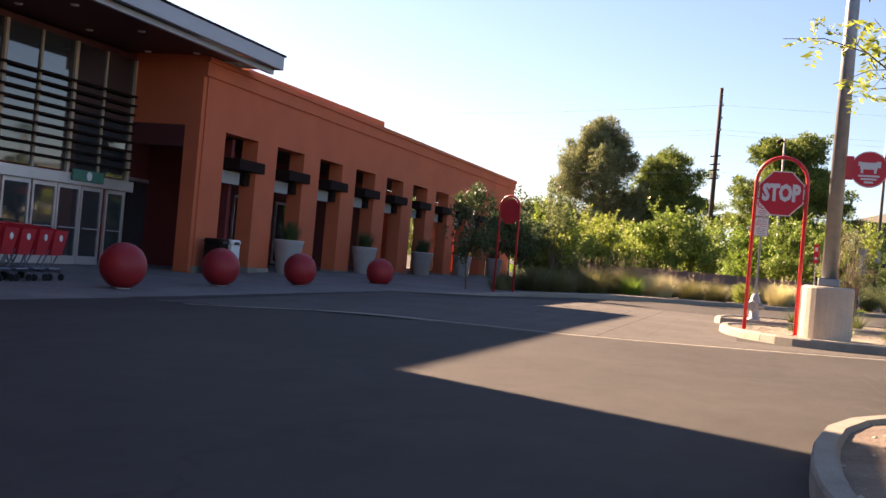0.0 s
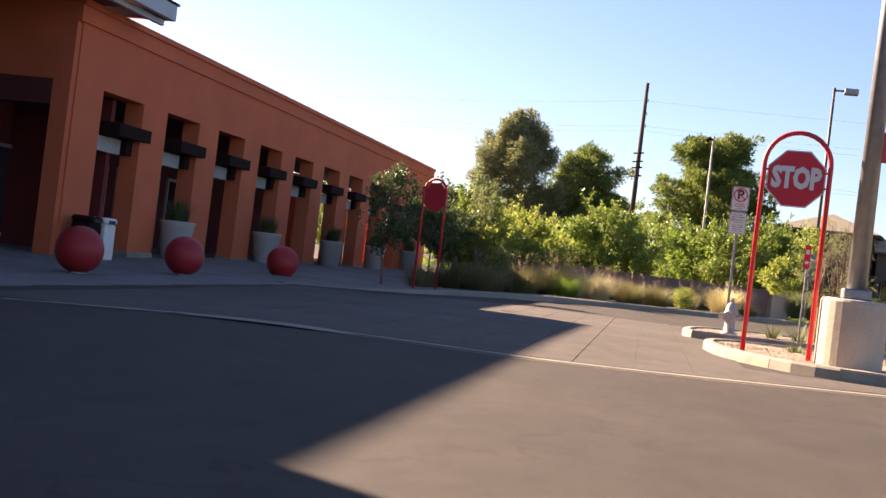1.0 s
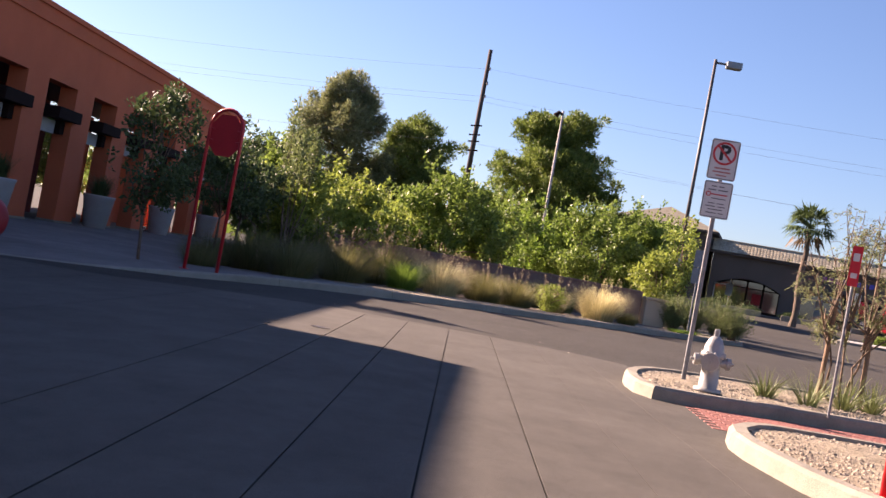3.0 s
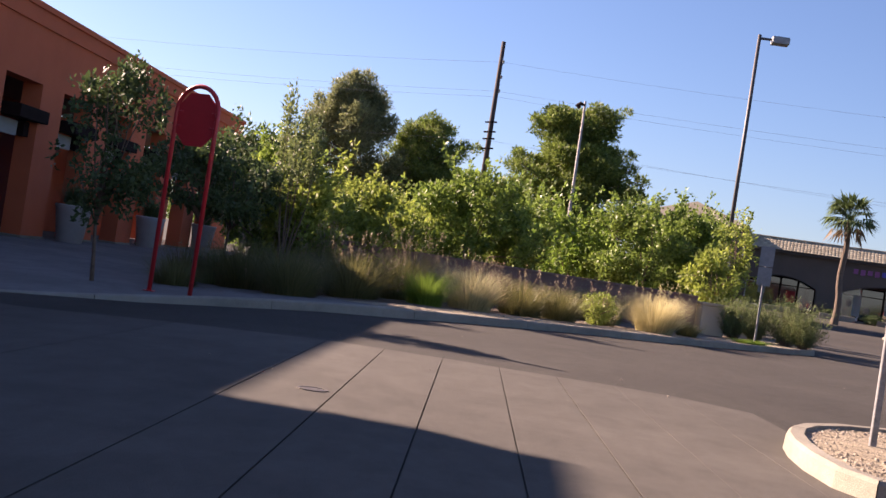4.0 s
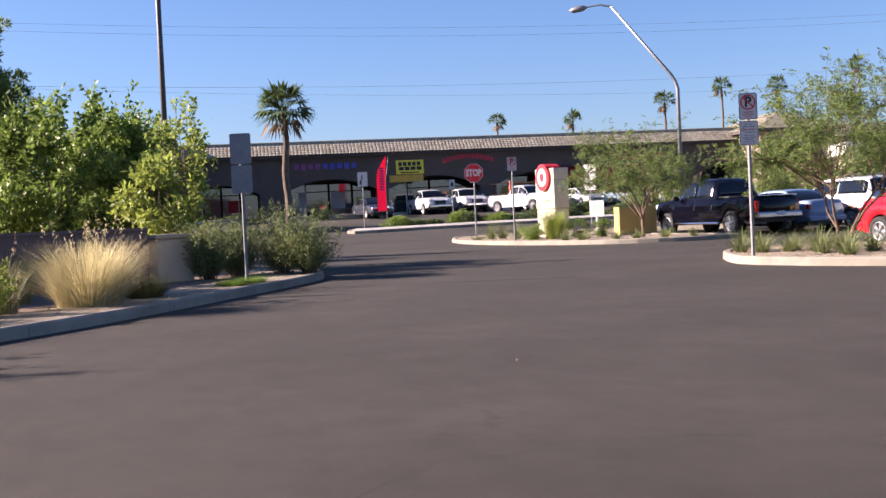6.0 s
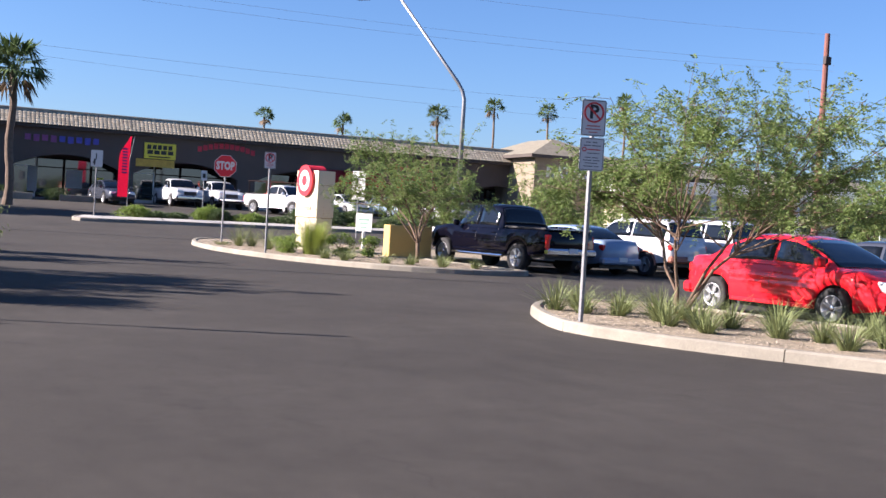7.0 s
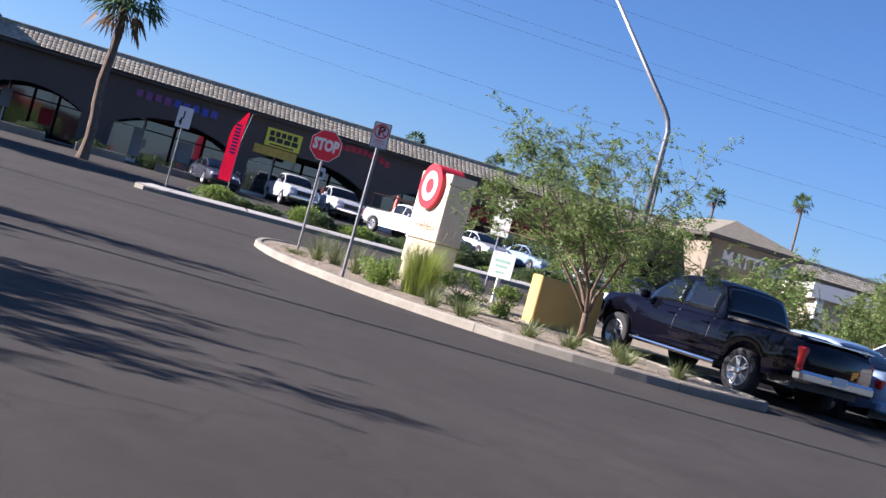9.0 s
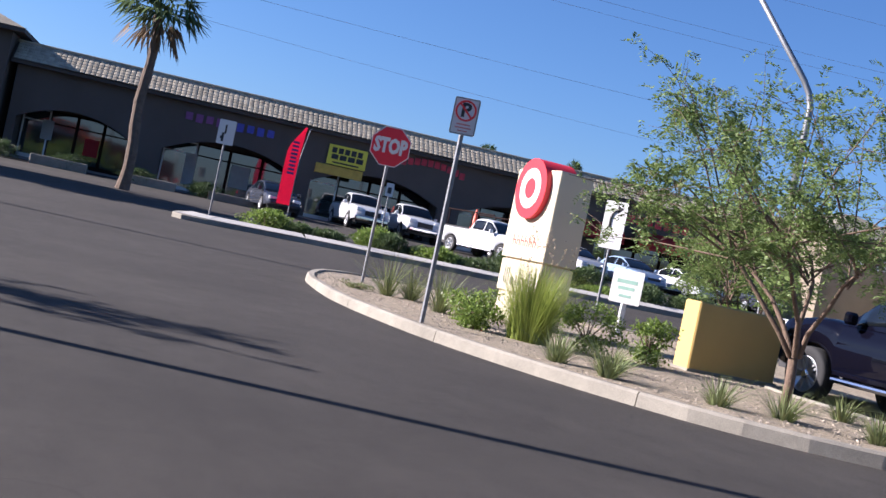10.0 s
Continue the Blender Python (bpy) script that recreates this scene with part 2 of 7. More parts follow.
def tube(bm, pts, radii, n=8, cap=True):
    """A tapered tube along points."""
    pts = [Vector(p) for p in pts]
    if not hasattr(radii, "__len__"):
        radii = [radii] * len(pts)
    rings = []
    side = None
    for i, p in enumerate(pts):
        d = (pts[min(i + 1, len(pts) - 1)] - pts[max(i - 1, 0)]).normalized()
        if side is None:
            side = d.cross(Vector((0.31, 0.95, 0.02) if abs(d.y) < 0.9 else (1, 0, 0))).normalized()
        side = (side - d * side.dot(d)).normalized()
        up = d.cross(side)
        rings.append([bm.verts.new(p + radii[i] * (math.cos(a) * side + math.sin(a) * up)) for a in (2 * math.pi * k / n for k in range(n))])
    for a, b in zip(rings, rings[1:]):
        for k in range(n):
            bm.faces.new((a[k], a[(k + 1) % n], b[(k + 1) % n], b[k]))
    if cap:
        bm.faces.new(rings[0][::-1])
        bm.faces.new(rings[-1])
    return bm


def rod(p0, p1, r0, r1=None, n=10):
    return tube(bmesh.new(), [p0, p1], [r0, r1 if r1 is not None else r0], n)


def lathe(bm, profile, n=24, m=None):
    rings = []
    for r, z in profile:
        rings.append([bm.verts.new((r * math.cos(2 * math.pi * k / n), r * math.sin(2 * math.pi * k / n), z)) for k in range(n)])
    for a, b in zip(rings, rings[1:]):
        for k in range(n):
            bm.faces.new((a[k], a[(k + 1) % n], b[(k + 1) % n], b[k]))
    bm.faces.new(rings[0][::-1])
    bm.faces.new(rings[-1])
    if m is not None:
        bmesh.ops.transform(bm, matrix=m, verts=[v for r in rings for v in r])
    return bm


def prism(bm, poly, z0, z1, m=None, bevel=0.0):
    """A flat outline drawn up from z0 to z1."""
    lo = [bm.verts.new((x, y, z0)) for x, y in poly]
    hi = [bm.verts.new((x, y, z1)) for x, y in poly]
    n = len(poly)
    for k in range(n):
        bm.faces.new((lo[k], lo[(k + 1) % n], hi[(k + 1) % n], hi[k]))
    top = bm.faces.new(hi)
    bm.faces.new(lo[::-1])
    vs = lo + hi
    if bevel:
        out = bmesh.ops.bevel(bm, geom=list(top.edges), offset=bevel, segments=2, affect="EDGES")
        vs = [v for v in bm.verts]
    if m is not None:
        bmesh.ops.transform(bm, matrix=m, verts=vs)
    return bm


def text_mesh(name, words, size, material, parent, m, depth=0.004, label="", squeeze=1.0, bold=0.0):
    """Raised lettering as a mesh, in the plane x right, y up of m."""
    cu = bpy.data.curves.new(name, "FONT")
    cu.body, cu.size, cu.align_x, cu.align_y = words, size, "CENTER", "CENTER"
    cu.extrude, cu.offset, cu.resolution_u = depth, bold, 2
    tmp = bpy.data.objects.new(name, cu)
    me = bpy.data.meshes.new_from_object(tmp)
    bpy.data.objects.remove(tmp)
    bpy.data.curves.remove(cu)
    me.transform(m @ Matrix.Diagonal((squeeze, 1, 1, 1)))
    me.materials.clear()
    me.materials.append(material)
    ob = new(name, me)
    ob.parent = parent
    if label:
        tagged(ob, label)
    return ob


def smooth01(a):
    a = min(max(a, 0.0), 1.0)
    return a * a * (3 - 2 * a)


def gz(x, y):
    """The height of the paving: a little low by the store, rising towards the far shops."""
    return -0.2 * smooth01((-x - 0.5) / 5) + min(1.2, 0.034 * max(0.0, 0.45 * x + 0.89 * y - 62))


UP = 0.14  # kerb height

# ---------------------------------------------------------------- ground, paving, kerbs


def sheet():
    xs = [-3000, -1000, -300, -120, -70] + [float(v) for v in range(-40, 121, 2)] + [160, 250, 500, 1200, 3000]
    ys = [-3000, -1000, -300, -120, -70] + [float(v) for v in range(-40, 151, 2)] + [200, 300, 600, 1500, 3000]
    verts = [(x, y, gz(x, y)) for y in ys for x in xs]
    w = len(xs)
    faces = [(j * w + i, j * w + i + 1, (j + 1) * w + i + 1, (j + 1) * w + i) for j in range(len(ys) - 1) for i in range(w - 1)]
    return raw("ground", verts, faces, ASPHALT, None, smooth=True)


tagged(sheet(), "brownish grey asphalt lot with faint cracks and stains", "ground", kind="structure")


def curve_through(pts, step=0.5, closed=False):
    """Points along a smooth line through pts."""
    P = [Vector((x, y)) for x, y in pts]
    n = len(P)
    out = []
    for i in range(n if closed else n - 1):
        a, b, c, d = (P[(i + k) % n] if closed else P[min(max(i + k, 0), n - 1)] for k in (-1, 0, 1, 2))
        m = max(2, int((c - b).length / step))
        for k in range(m):
            t = k / m
            out.append(0.5 * (2 * b + (c - a) * t + (2 * a - 5 * b + 4 * c - d) * t * t + (3 * b - a - 3 * c + d) * t**3))
    if not closed:
        out.append(P[-1])
    return out


def offset_line(line, dist, closed=False):
    n = len(line)
    out = []
    for i, p in enumerate(line):
        a = line[(i - 1) % n] if closed or i else line[0]
        b = line[(i + 1) % n] if closed or i < n - 1 else line[-1]
        d = (b - a).normalized()
        out.append(p + Vector((-d.y, d.x)) * dist)
    return out


def kerb_run(parent, line, closed, inside, grow=None):
    """Kerb stones along a line, with open joints; inside is +1 where the bed lies to the left."""
    per = 6
    n = len(line)
    seq = line + ([line[0]] if closed else [])
    prof = [(0.0, -0.08), (0.015, UP - 0.025), (0.04, UP), (0.14, UP), (0.15, UP - 0.02), (0.15, -0.05)]
    offs = [offset_line(seq[:-1] if closed else seq, inside * o, closed) for o, _ in prof]
    if closed:
        offs = [o + [o[0]] for o in offs]
    i = 0
    while i < len(seq) - 1:
        j = min(i + per, len(seq) - 1)
        verts, faces = [], []
        for k in range(i, j + 1):
            for (o, h), ol in zip(prof, offs):
                q = ol[k]
                if k == j and (ol[k] - ol[k - 1]).length > 0.05:
                    q = q - (ol[k] - ol[k - 1]).normalized() * 0.012
                verts.append((q.x, q.y, gz(q.x, q.y) + h * (grow(q.x, q.y) if grow else 1)))
        w = len(prof)
        for k in range(j - i):
            for s in range(w - 1):
                faces.append((k * w + s, k * w + s + 1, (k + 1) * w + s + 1, (k + 1) * w + s))
        faces.append(tuple(range(w)))
        faces.append(tuple(range((j - i) * w, (j - i + 1) * w))[::-1])
        raw("kerb_stone", verts, faces, KERB, parent)
        i = j


def fill(name, outline, height, material, parent, rough=0.0, step=0.6):
    """A level bed inside an outline, following the paving, with slight unevenness."""
    bm = bmesh.new()
    vs = [bm.verts.new((p.x, p.y, 0)) for p in outline]
    bm.faces.new(vs)
    bmesh.ops.triangulate(bm, faces=bm.faces[:])
    for _ in range(3):
        es = [e for e in bm.edges if e.calc_length() > step * 1.6]
        if not es:
            break
        bmesh.ops.subdivide_edges(bm, edges=es, cuts=1)
    edge = {v for v in bm.verts if v.is_boundary}
    for v in bm.verts:
        v.co.z = gz(v.co.x, v.co.y) + (height(v.co.x, v.co.y) if callable(height) else height) + (0 if v in edge else rough * noise.noise(Vector((v.co.x * 1.3, v.co.y * 1.3, 2.0))))
    bmesh.ops.recalc_face_normals(bm, faces=bm.faces[:])
    if sum(f.normal.z for f in bm.faces) < 0:
        bmesh.ops.reverse_faces(bm, faces=bm.faces[:])
    return part(name, bm, material, parent)


def inside_poly(x, y, poly):
    hit = False
    for a, b in zip(poly, poly[1:] + poly[:1]):
        if (a.y > y) != (b.y > y) and x < (b.x - a.x) * (y - a.y) / (b.y - a.y) + a.x:
            hit = not hit
    return hit


def stones(parent, outline, count, lo, hi, seed, height, region=None):
    """Loose gravel, as one joined mesh."""
    rng = random.Random(seed)
    xs, ys = [p.x for p in outline], [p.y for p in outline]
    x0, x1, y0, y1 = region or (min(xs), max(xs), min(ys), max(ys))
    verts, faces = [], []
    while count > 0:
        x, y = rng.uniform(x0, x1), rng.uniform(y0, y1)
        count -= 1
        if not inside_poly(x, y, outline):
            continue
        r = lo + (hi - lo) * rng.random() ** 2
        b = len(verts)
        a0 = rng.random() * 6.3
        z = gz(x, y) + height
        for k in range(5):
            a = a0 + k * 1.2566
            q = r * rng.uniform(0.7, 1.15)
            verts.append((x + q * math.cos(a), y + q * math.sin(a), z + rng.uniform(-0.1, 0.25) * r))
        verts.append((x + rng.uniform(-0.3, 0.3) * r, y + rng.uniform(-0.3, 0.3) * r, z + r * rng.uniform(0.5, 0.9)))
        faces += [(b + k, b + (k + 1) % 5, b + 5) for k in range(5)]
    ob = raw("gravel", verts, faces, STONE, parent)
    return tagged(ob, kind="stuff")


def island(name, pts, label, bed=GRAVEL, gravel=0, seed=1, region=None):
    """A kerbed bed: pts run anticlockwise."""
    root = thing(name, Matrix.Identity(4), label, "traffic island", kind="structure")
    line = curve_through(pts, 0.45, True)
    kerb_run(root, line, True, 1)
    inner = offset_line(line, 0.14, True)
    fill("bed", inner, UP - 0.03, bed, root, 0.03)
    if gravel:
        stones(root, inner, int(gravel * 1.5), 0.009, 0.024, seed, UP - 0.03, region)
    return root


ISL_A1 = [(3.1, 15.15), (4.3, 15.5), (6.7, 16.3), (9.5, 17.2), (14.0, 18.6), (14.6, 20.4), (13.6, 22.0), (10.0, 21.0), (6.2, 19.7), (4.3, 18.9), (3.35, 18.1), (2.95, 16.7)]
ISL_A2 = [(3.3, 12.3), (3.38, 11.3), (3.58, 10.35), (4.1, 9.45), (4.6, 9.0), (5.4, 8.88), (8.0, 9.2), (13.5, 10.4), (14.4, 12.0), (13.5, 14.4), (8.0, 13.9), (4.4, 13.6), (3.55, 13.2)]
ISL_S = [(5.05, -5.0), (4.98, -3.2), (5.2, -1.9), (5.75, -1.25), (7.2, -1.0), (13.0, -0.9), (14.0, -2.5), (14.0, -6.0), (13.0, -7.2), (7.0, -7.2), (5.6, -6.6)]
ISL_E = [(19.9, 58.3), (19.5, 56.0), (19.38, 53.6), (19.47, 52.0), (19.72, 50.6), (20.1, 49.4), (20.6, 48.5), (21.5, 47.75), (22.8, 47.2), (24.0, 47.3), (24.55, 48.2),
         (24.7, 51.0), (24.9, 53.0), (26.2, 53.5), (30.0, 53.6), (36.0, 52.6), (37.0, 54.5), (35.5, 56.0), (31.0, 58.0), (27.0, 60.2), (24.0, 61.8), (21.6, 62.0), (20.5, 60.6)]
ISL_F = [(16.55, 38.05), (15.65, 36.9), (14.85, 35.4), (14.85, 34.2), (15.1, 33.1), (15.75, 31.4), (17.0, 28.6), (19.0, 25.0), (21.5, 22.5), (22.4, 23.5), (21.4, 27.0), (20.2, 31.5), (19.75, 35.0), (19.55, 37.4), (18.9, 38.6), (17.8, 38.9)]
island("traffic_island_hydrant", ISL_A1, "concrete-kerbed gravel island with hydrant and signs", gravel=9000, seed=3, region=(2.9, 9, 15, 21))
island("traffic_island_stop", ISL_A2, "concrete-kerbed gravel island with red stop hoop", gravel=9000, seed=4, region=(3.2, 9, 8.8, 14))
island("traffic_island_corner", ISL_S, "concrete-kerbed planting island beside the drive", SOIL, gravel=1500, seed=5)
island("traffic_island_monument", ISL_E, "concrete-kerbed gravel island with sign monument and shrubs", gravel=9000, seed=6, region=(19.3, 27, 47, 62))
island("traffic_island_mesquite", ISL_F, "concrete-kerbed gravel island planted with yuccas", gravel=8000, seed=7, region=(14.7, 22, 28, 39))

# the long planting bed past the store
BEDLINE = [(-6.4, 20.6), (-5.4, 21.6), (-4.4, 22.8), (-2.9, 24.6), (-1.4, 26.3), (0.0, 28.0), (2.0, 30.8), (4.0, 33.1), (6.0, 35.8), (7.6, 38.0), (8.6, 39.6), (9.0, 41.0), (8.9, 43.0), (8.2, 46.5)]
bed_root = thing("planting_bed", Matrix.Identity(4), "long kerbed planting bed of dusty soil", "planting bed", kind="structure")
bed_line = curve_through(BEDLINE, 0.45)


def ramp(x, y):
    return 0.12 + 0.88 * smooth01((y - 21.0) / 4.0)


kerb_run(bed_root, bed_line, False, 1, ramp)
bed_in = offset_line(bed_line, 0.14)
start = next(i for i, p in enumerate(bed_in) if p.y > 26.6)
fill("bed", bed_in[start:] + [Vector(p) for p in ((6.0, 60.0), (-8.0, 60.0), (-6.0, 32.0))], UP - 0.02, SOIL, bed_root, 0.04)
# pale strip of decomposed granite inside the kerb
far_in = offset_line(bed_line, 1.3)
fill("granite_strip", bed_in[start:-6] + far_in[start:-6][::-1], UP - 0.005, GRAVEL, bed_root, 0.012)
stones(bed_root, bed_in[start:-6] + far_in[start:-6][::-1], 5000, 0.01, 0.03, 8, UP - 0.005)

# sidewalk and plaza in front of the store
walk_root = thing("sidewalk", Matrix.Identity(4), "pale concrete sidewalk along the orange store front", "sidewalk", kind="structure")
edge_pts = bed_in[: start + 1]


def walk_slab(x0, y0, x1, y1, top):
    verts = [(x, y, gz(x, y) + z) for z in (top - 0.2, top) for x, y in ((x0 + 0.006, y0 + 0.006), (x1 - 0.006, y0 + 0.006), (x1 - 0.006, y1 - 0.006), (x0 + 0.006, y1 - 0.006))]
    raw("slab", verts, [(4, 5, 6, 7), (0, 1, 5, 4), (1, 2, 6, 5), (2, 3, 7, 6), (3, 0, 4, 7)], WALK, walk_root)


for j in range(14):
    y0 = -12 + j * 2.3
    if y0 < 20:
        for i in range(8):
            x1 = -5.35 - 0.05 * max(0, (y0 - 4)) - i * 1.55
            walk_slab(x1 - 1.55, y0, x1, y0 + 2.3, 0.014)
fill("slab", [Vector(p) for p in ((-19.0, 20.2), (-6.5, 20.2))] + edge_pts + [Vector(p) for p in ((-6.0, 32.0), (-8.5, 62.0), (-19.0, 62.0))], lambda x, y: 0.016 + (UP - 0.02) * smooth01((y - 21.0) / 4.0), WALK, walk_root, 0.0, 1.5)

# concrete crossing apron, cast in strips
apron = thing("crossing_apron", Matrix.Identity(4), "pale concrete crossing apron with tooled joints", "paving", kind="structure")
JOINTS = [-5.6, -3.9, -2.3, -0.7, -0.1, 0.5, 1.08, 1.66, 2.25, 2.85, 3.5, 5.2, 7.2]


def apron_near(x):
    return 5.95 + 0.02 * max(0, -x) + (0.30 * (x - 1.6) ** 1.3 if x > 1.6 else 0)


for a, b in zip(JOINTS, JOINTS[1:]):
    rows = []
    for s in range(9):
        t = (0.125 * s, 0.93)[s == 7] if s < 8 else 1.0
        row = []
        for x15, gap in ((a, 1), (b, -1)):
            shut = s > 7 or x15 > 2.0  # the joints run out before the far edge and fade on the side by the island
            x15 += gap * (0.0012 if shut else 0.005)
            far = 20.25 - 0.75 * max(0.0, x15 - 2.7)
            if a + b >= 6.6:
                far = 8.6 if x15 < 5.3 else 9.0
            y = apron_near(x15 + 0.4) + (far - apron_near(x15 + 0.4)) * t
            row.append((x15 - 0.047 * (y - 15), y))
        rows.append(row)
    verts = [(x, y, gz(x, y) + z) for z in (0.009, -0.06) for row in rows for x, y in row]
    faces = [(2 * s, 2 * s + 1, 2 * s + 3, 2 * s + 2) for s in range(8)]
    n = 18
    faces += [(2 * s, 2 * s + 2, n + 2 * s + 2, n + 2 * s) for s in range(8)] + [(2 * s + 3, 2 * s + 1, n + 2 * s + 1, n + 2 * s + 3) for s in range(8)]
    faces += [(1, 0, n, n + 1), (16, 17, n + 17, n + 16)]
    raw("strip", verts, faces, CONCRETE, apron)

# gutter band along the near edge of the apron
bm = bmesh.new()
prev = None
for k in range(40):
    x = -6.0 + k * 0.35
    y = apron_near(x)
    cur = [bm.verts.new((x, y - 0.36, gz(x, y) + 0.004)), bm.verts.new((x, y - 0.18, gz(x, y) - 0.004)), bm.verts.new((x, y - 0.012, gz(x, y) + 0.006))]
    if prev:
        for s in range(2):
            bm.faces.new((prev[s], cur[s], cur[s + 1], prev[s + 1]))
    prev = cur
part("gutter", bm, KERB, apron, "shallow concrete gutter band")

# ---------------------------------------------------------------- the orange store
store = thing("store_building", pose(0, 0, 0), "orange stucco store with deep square arcade openings", "building")
BASE = -0.2  # level of the paving at the store front
ARC = pose(-11.39, 20.06, 0, 0, 0, 1.72)  # the arcade's front plane: x out of the wall, y along it


def arc(name, bm, material, parent, label=""):
    """A part given in the arcade's own plane."""
    bmesh.ops.transform(bm, matrix=ARC, verts=bm.verts[:])
    return part(name, bm, material, parent, label)


PITCH, WIDE, HEAD, DEEP = 3.643, 2.2, 3.86, 0.52
OPEN = [(PITCH * k, PITCH * k + WIDE) for k in range(10)]
END, BACK = 38.6, -3.3
piers = [(-1.3, OPEN[0][0])] + [(a[1], b[0]) for a, b in zip(OPEN, OPEN[1:])] + [(OPEN[-1][1], END)]
for y0, y1 in piers:
    arc("pier", boxes((-DEEP, y0, BASE - 0.3, 0, y1, HEAD)), ORANGE, store)
    arc("pier_footing", boxes((-DEEP - 0.03, y0 - 0.03, BASE - 0.2, 0.035, y1 + 0.03, BASE + 0.2), bevel=0.01), KERB, store, "grey concrete footing")
arc("front_wall", boxes((-DEEP, -1.3, HEAD, 0, END, 5.24)), ORANGE, store)
arc("cornice", boxes((-DEEP, -1.5, 5.24, 0.06, END + 0.06, 5.62)), ORANGE, store, "projecting orange cornice band")
arc("cornice_cap", boxes((-DEEP - 0.1, -1.5, 5.62, 0.12, END + 0.12, 5.77), bevel=0.012), ORANGE, store)
# visible roof step; its unseen southern run is added to cut skylight
part("upper_block", boxes((-40, -40, 5.5, -22, 60.4, 9.15)), ORANGE, store, "set-back higher orange roof block, run on unseen behind the canopy")
arc("arcade_wall", boxes((BACK - 0.3, -1.3, BASE - 0.3, BACK, 23.2, 5.3)), MAROON, store, "dark maroon inner arcade wall")
arc("arcade_ceiling", boxes((BACK, -1.3, HEAD + 0.02, -DEEP, END, HEAD + 0.2)), SOFFIT, store)
arc("roof", boxes((-32, -1.3, 5.1, -DEEP, 23.2, 5.3), (BACK - 0.3, 23.204, 5.1, -DEEP, END, 5.3)), FASCIA, store)
arc("rear_wall", boxes((-32, -1.3, -0.5, -31.7, 23.2, 5.1), (-31.7, 22.9, -0.5, BACK - 0.3, 23.2, 5.1)), ORANGE, store)
for y0, y1 in OPEN:
    arc("arcade_beam", boxes((-0.46, y0 + 0.72, 2.88, 0.17, y1 + 0.28, 3.2), bevel=0.01), DARKMETAL, store, "dark brown timber-like beam end")
    arc("beam_bracket", boxes((-0.42, y1 - 0.34, 2.48, -0.19, y1 - 0.01, 2.86)), DARKMETAL, store)
    arc("white_lintel", boxes((-0.46, y0 + 0.01, 2.46, -0.34, y1 - 0.38, 2.83)), PLANTER, store, "pale painted lintel band")
for y0, y1 in OPEN[:4]:
    # storefront glazing in the inner wall
    arc("window_frame", boxes((BACK, y0 + 0.2, 0.0, BACK + 0.08, y1 + 1.0, 0.1), (BACK, y0 + 0.2, 2.3, BACK + 0.08, y1 + 1.0, 2.4), (BACK, y0 + 0.2, 0.1, BACK + 0.08, y0 + 0.28, 2.3), (BACK, y1 + 0.92, 0.1, BACK + 0.08, y1 + 1.0, 2.3)), ALU, store)
    arc("pane", boxes((BACK + 0.01, y0 + 0.28, 0.1, BACK + 0.04, y1 + 0.92, 2.3)), GLASS, store)
# orange inner end walls seen through the far openings
for y0, y1 in ((24.9, 27.7), (30.7, 33.6), (36.6, 38.6)):
    arc("arcade_end_wall", boxes((BACK - 0.3, y0, BASE - 0.3, BACK, y1, HEAD)), ORANGE, store)

# entrance recess, drawn about the drive's near end
EYE0 = Vector((4.72, -9.49, 0.921))


def ent(name, bm, material, parent, label="", lean=0.0):
    """A part of the entrance, brought to its depth; lean turns the canopy's edge."""
    for v in bm.verts:
        q = EYE0 + (v.co - EYE0) * (0.94 if lean else 0.909)
        v.co = Vector((q.x + lean * (21.3 - q.y), q.y, min(v.co.z, q.z) if v.co.z < 0.05 else q.z))
    return part(name, bm, material, parent, label)


FXE, ZE = -13.0, -0.2
GX = -15.4
ent("return_wall", boxes((GX - 1.5, 21.4 - 0.02, 4.15, FXE - 0.002, 21.9, 6.3)), ORANGE, store)
ent("return_pier", boxes((FXE - 0.5, 21.38, ZE - 0.3, FXE - 0.004, 21.9, 4.15)), ORANGE, store)
ent("passage_lintel", boxes((GX - 1.5, 21.36, 3.5, FXE - 0.5, 21.8, 4.15)), SOFFIT, store, "dark lintel over the side passage")
ent("passage_wall", boxes((GX - 1.5, 24.6, ZE - 0.2, FXE - 0.6, 24.8, 4.1)), MAROON, store)
ent("entrance_side_wall", boxes((GX - 1.5, 5.08, ZE - 0.3, GX, 5.5, 6.3)), MAROON, store)
ent("entrance_ceiling", boxes((-24, 4.6, 6.02, GX, 21.4, 6.2)), SOFFIT, store)
# upper glazed screen with sun louvres
for k in range(6):
    y = 6.2 + k * 3.02
    ent("mullion", boxes((GX - 0.06, y, 2.3, GX + 0.08, y + 0.13, 6.02)), TANWALL, store)
for k in range(5):
    y = 6.33 + k * 3.02
    ent("pane", boxes((GX - 0.03, y, 2.35, GX, y + 2.89, 6.02)), GLASS, store)
    ent("mullion", boxes((GX - 0.05, y + 1.4, 2.3, GX + 0.05, y + 1.48, 6.02)), TANWALL, store)
for k in range(9):
    z = 2.62 + k * 0.28
    ent("louvre", boxes((GX + 0.09, 6.0, z, GX + 0.22, 21.3, z + 0.06)), DARKMETAL, store)
ent("transom", boxes((GX - 0.1, 5.2, 1.98, GX + 0.16, 21.6, 2.3), bevel=0.012), ALU, store)
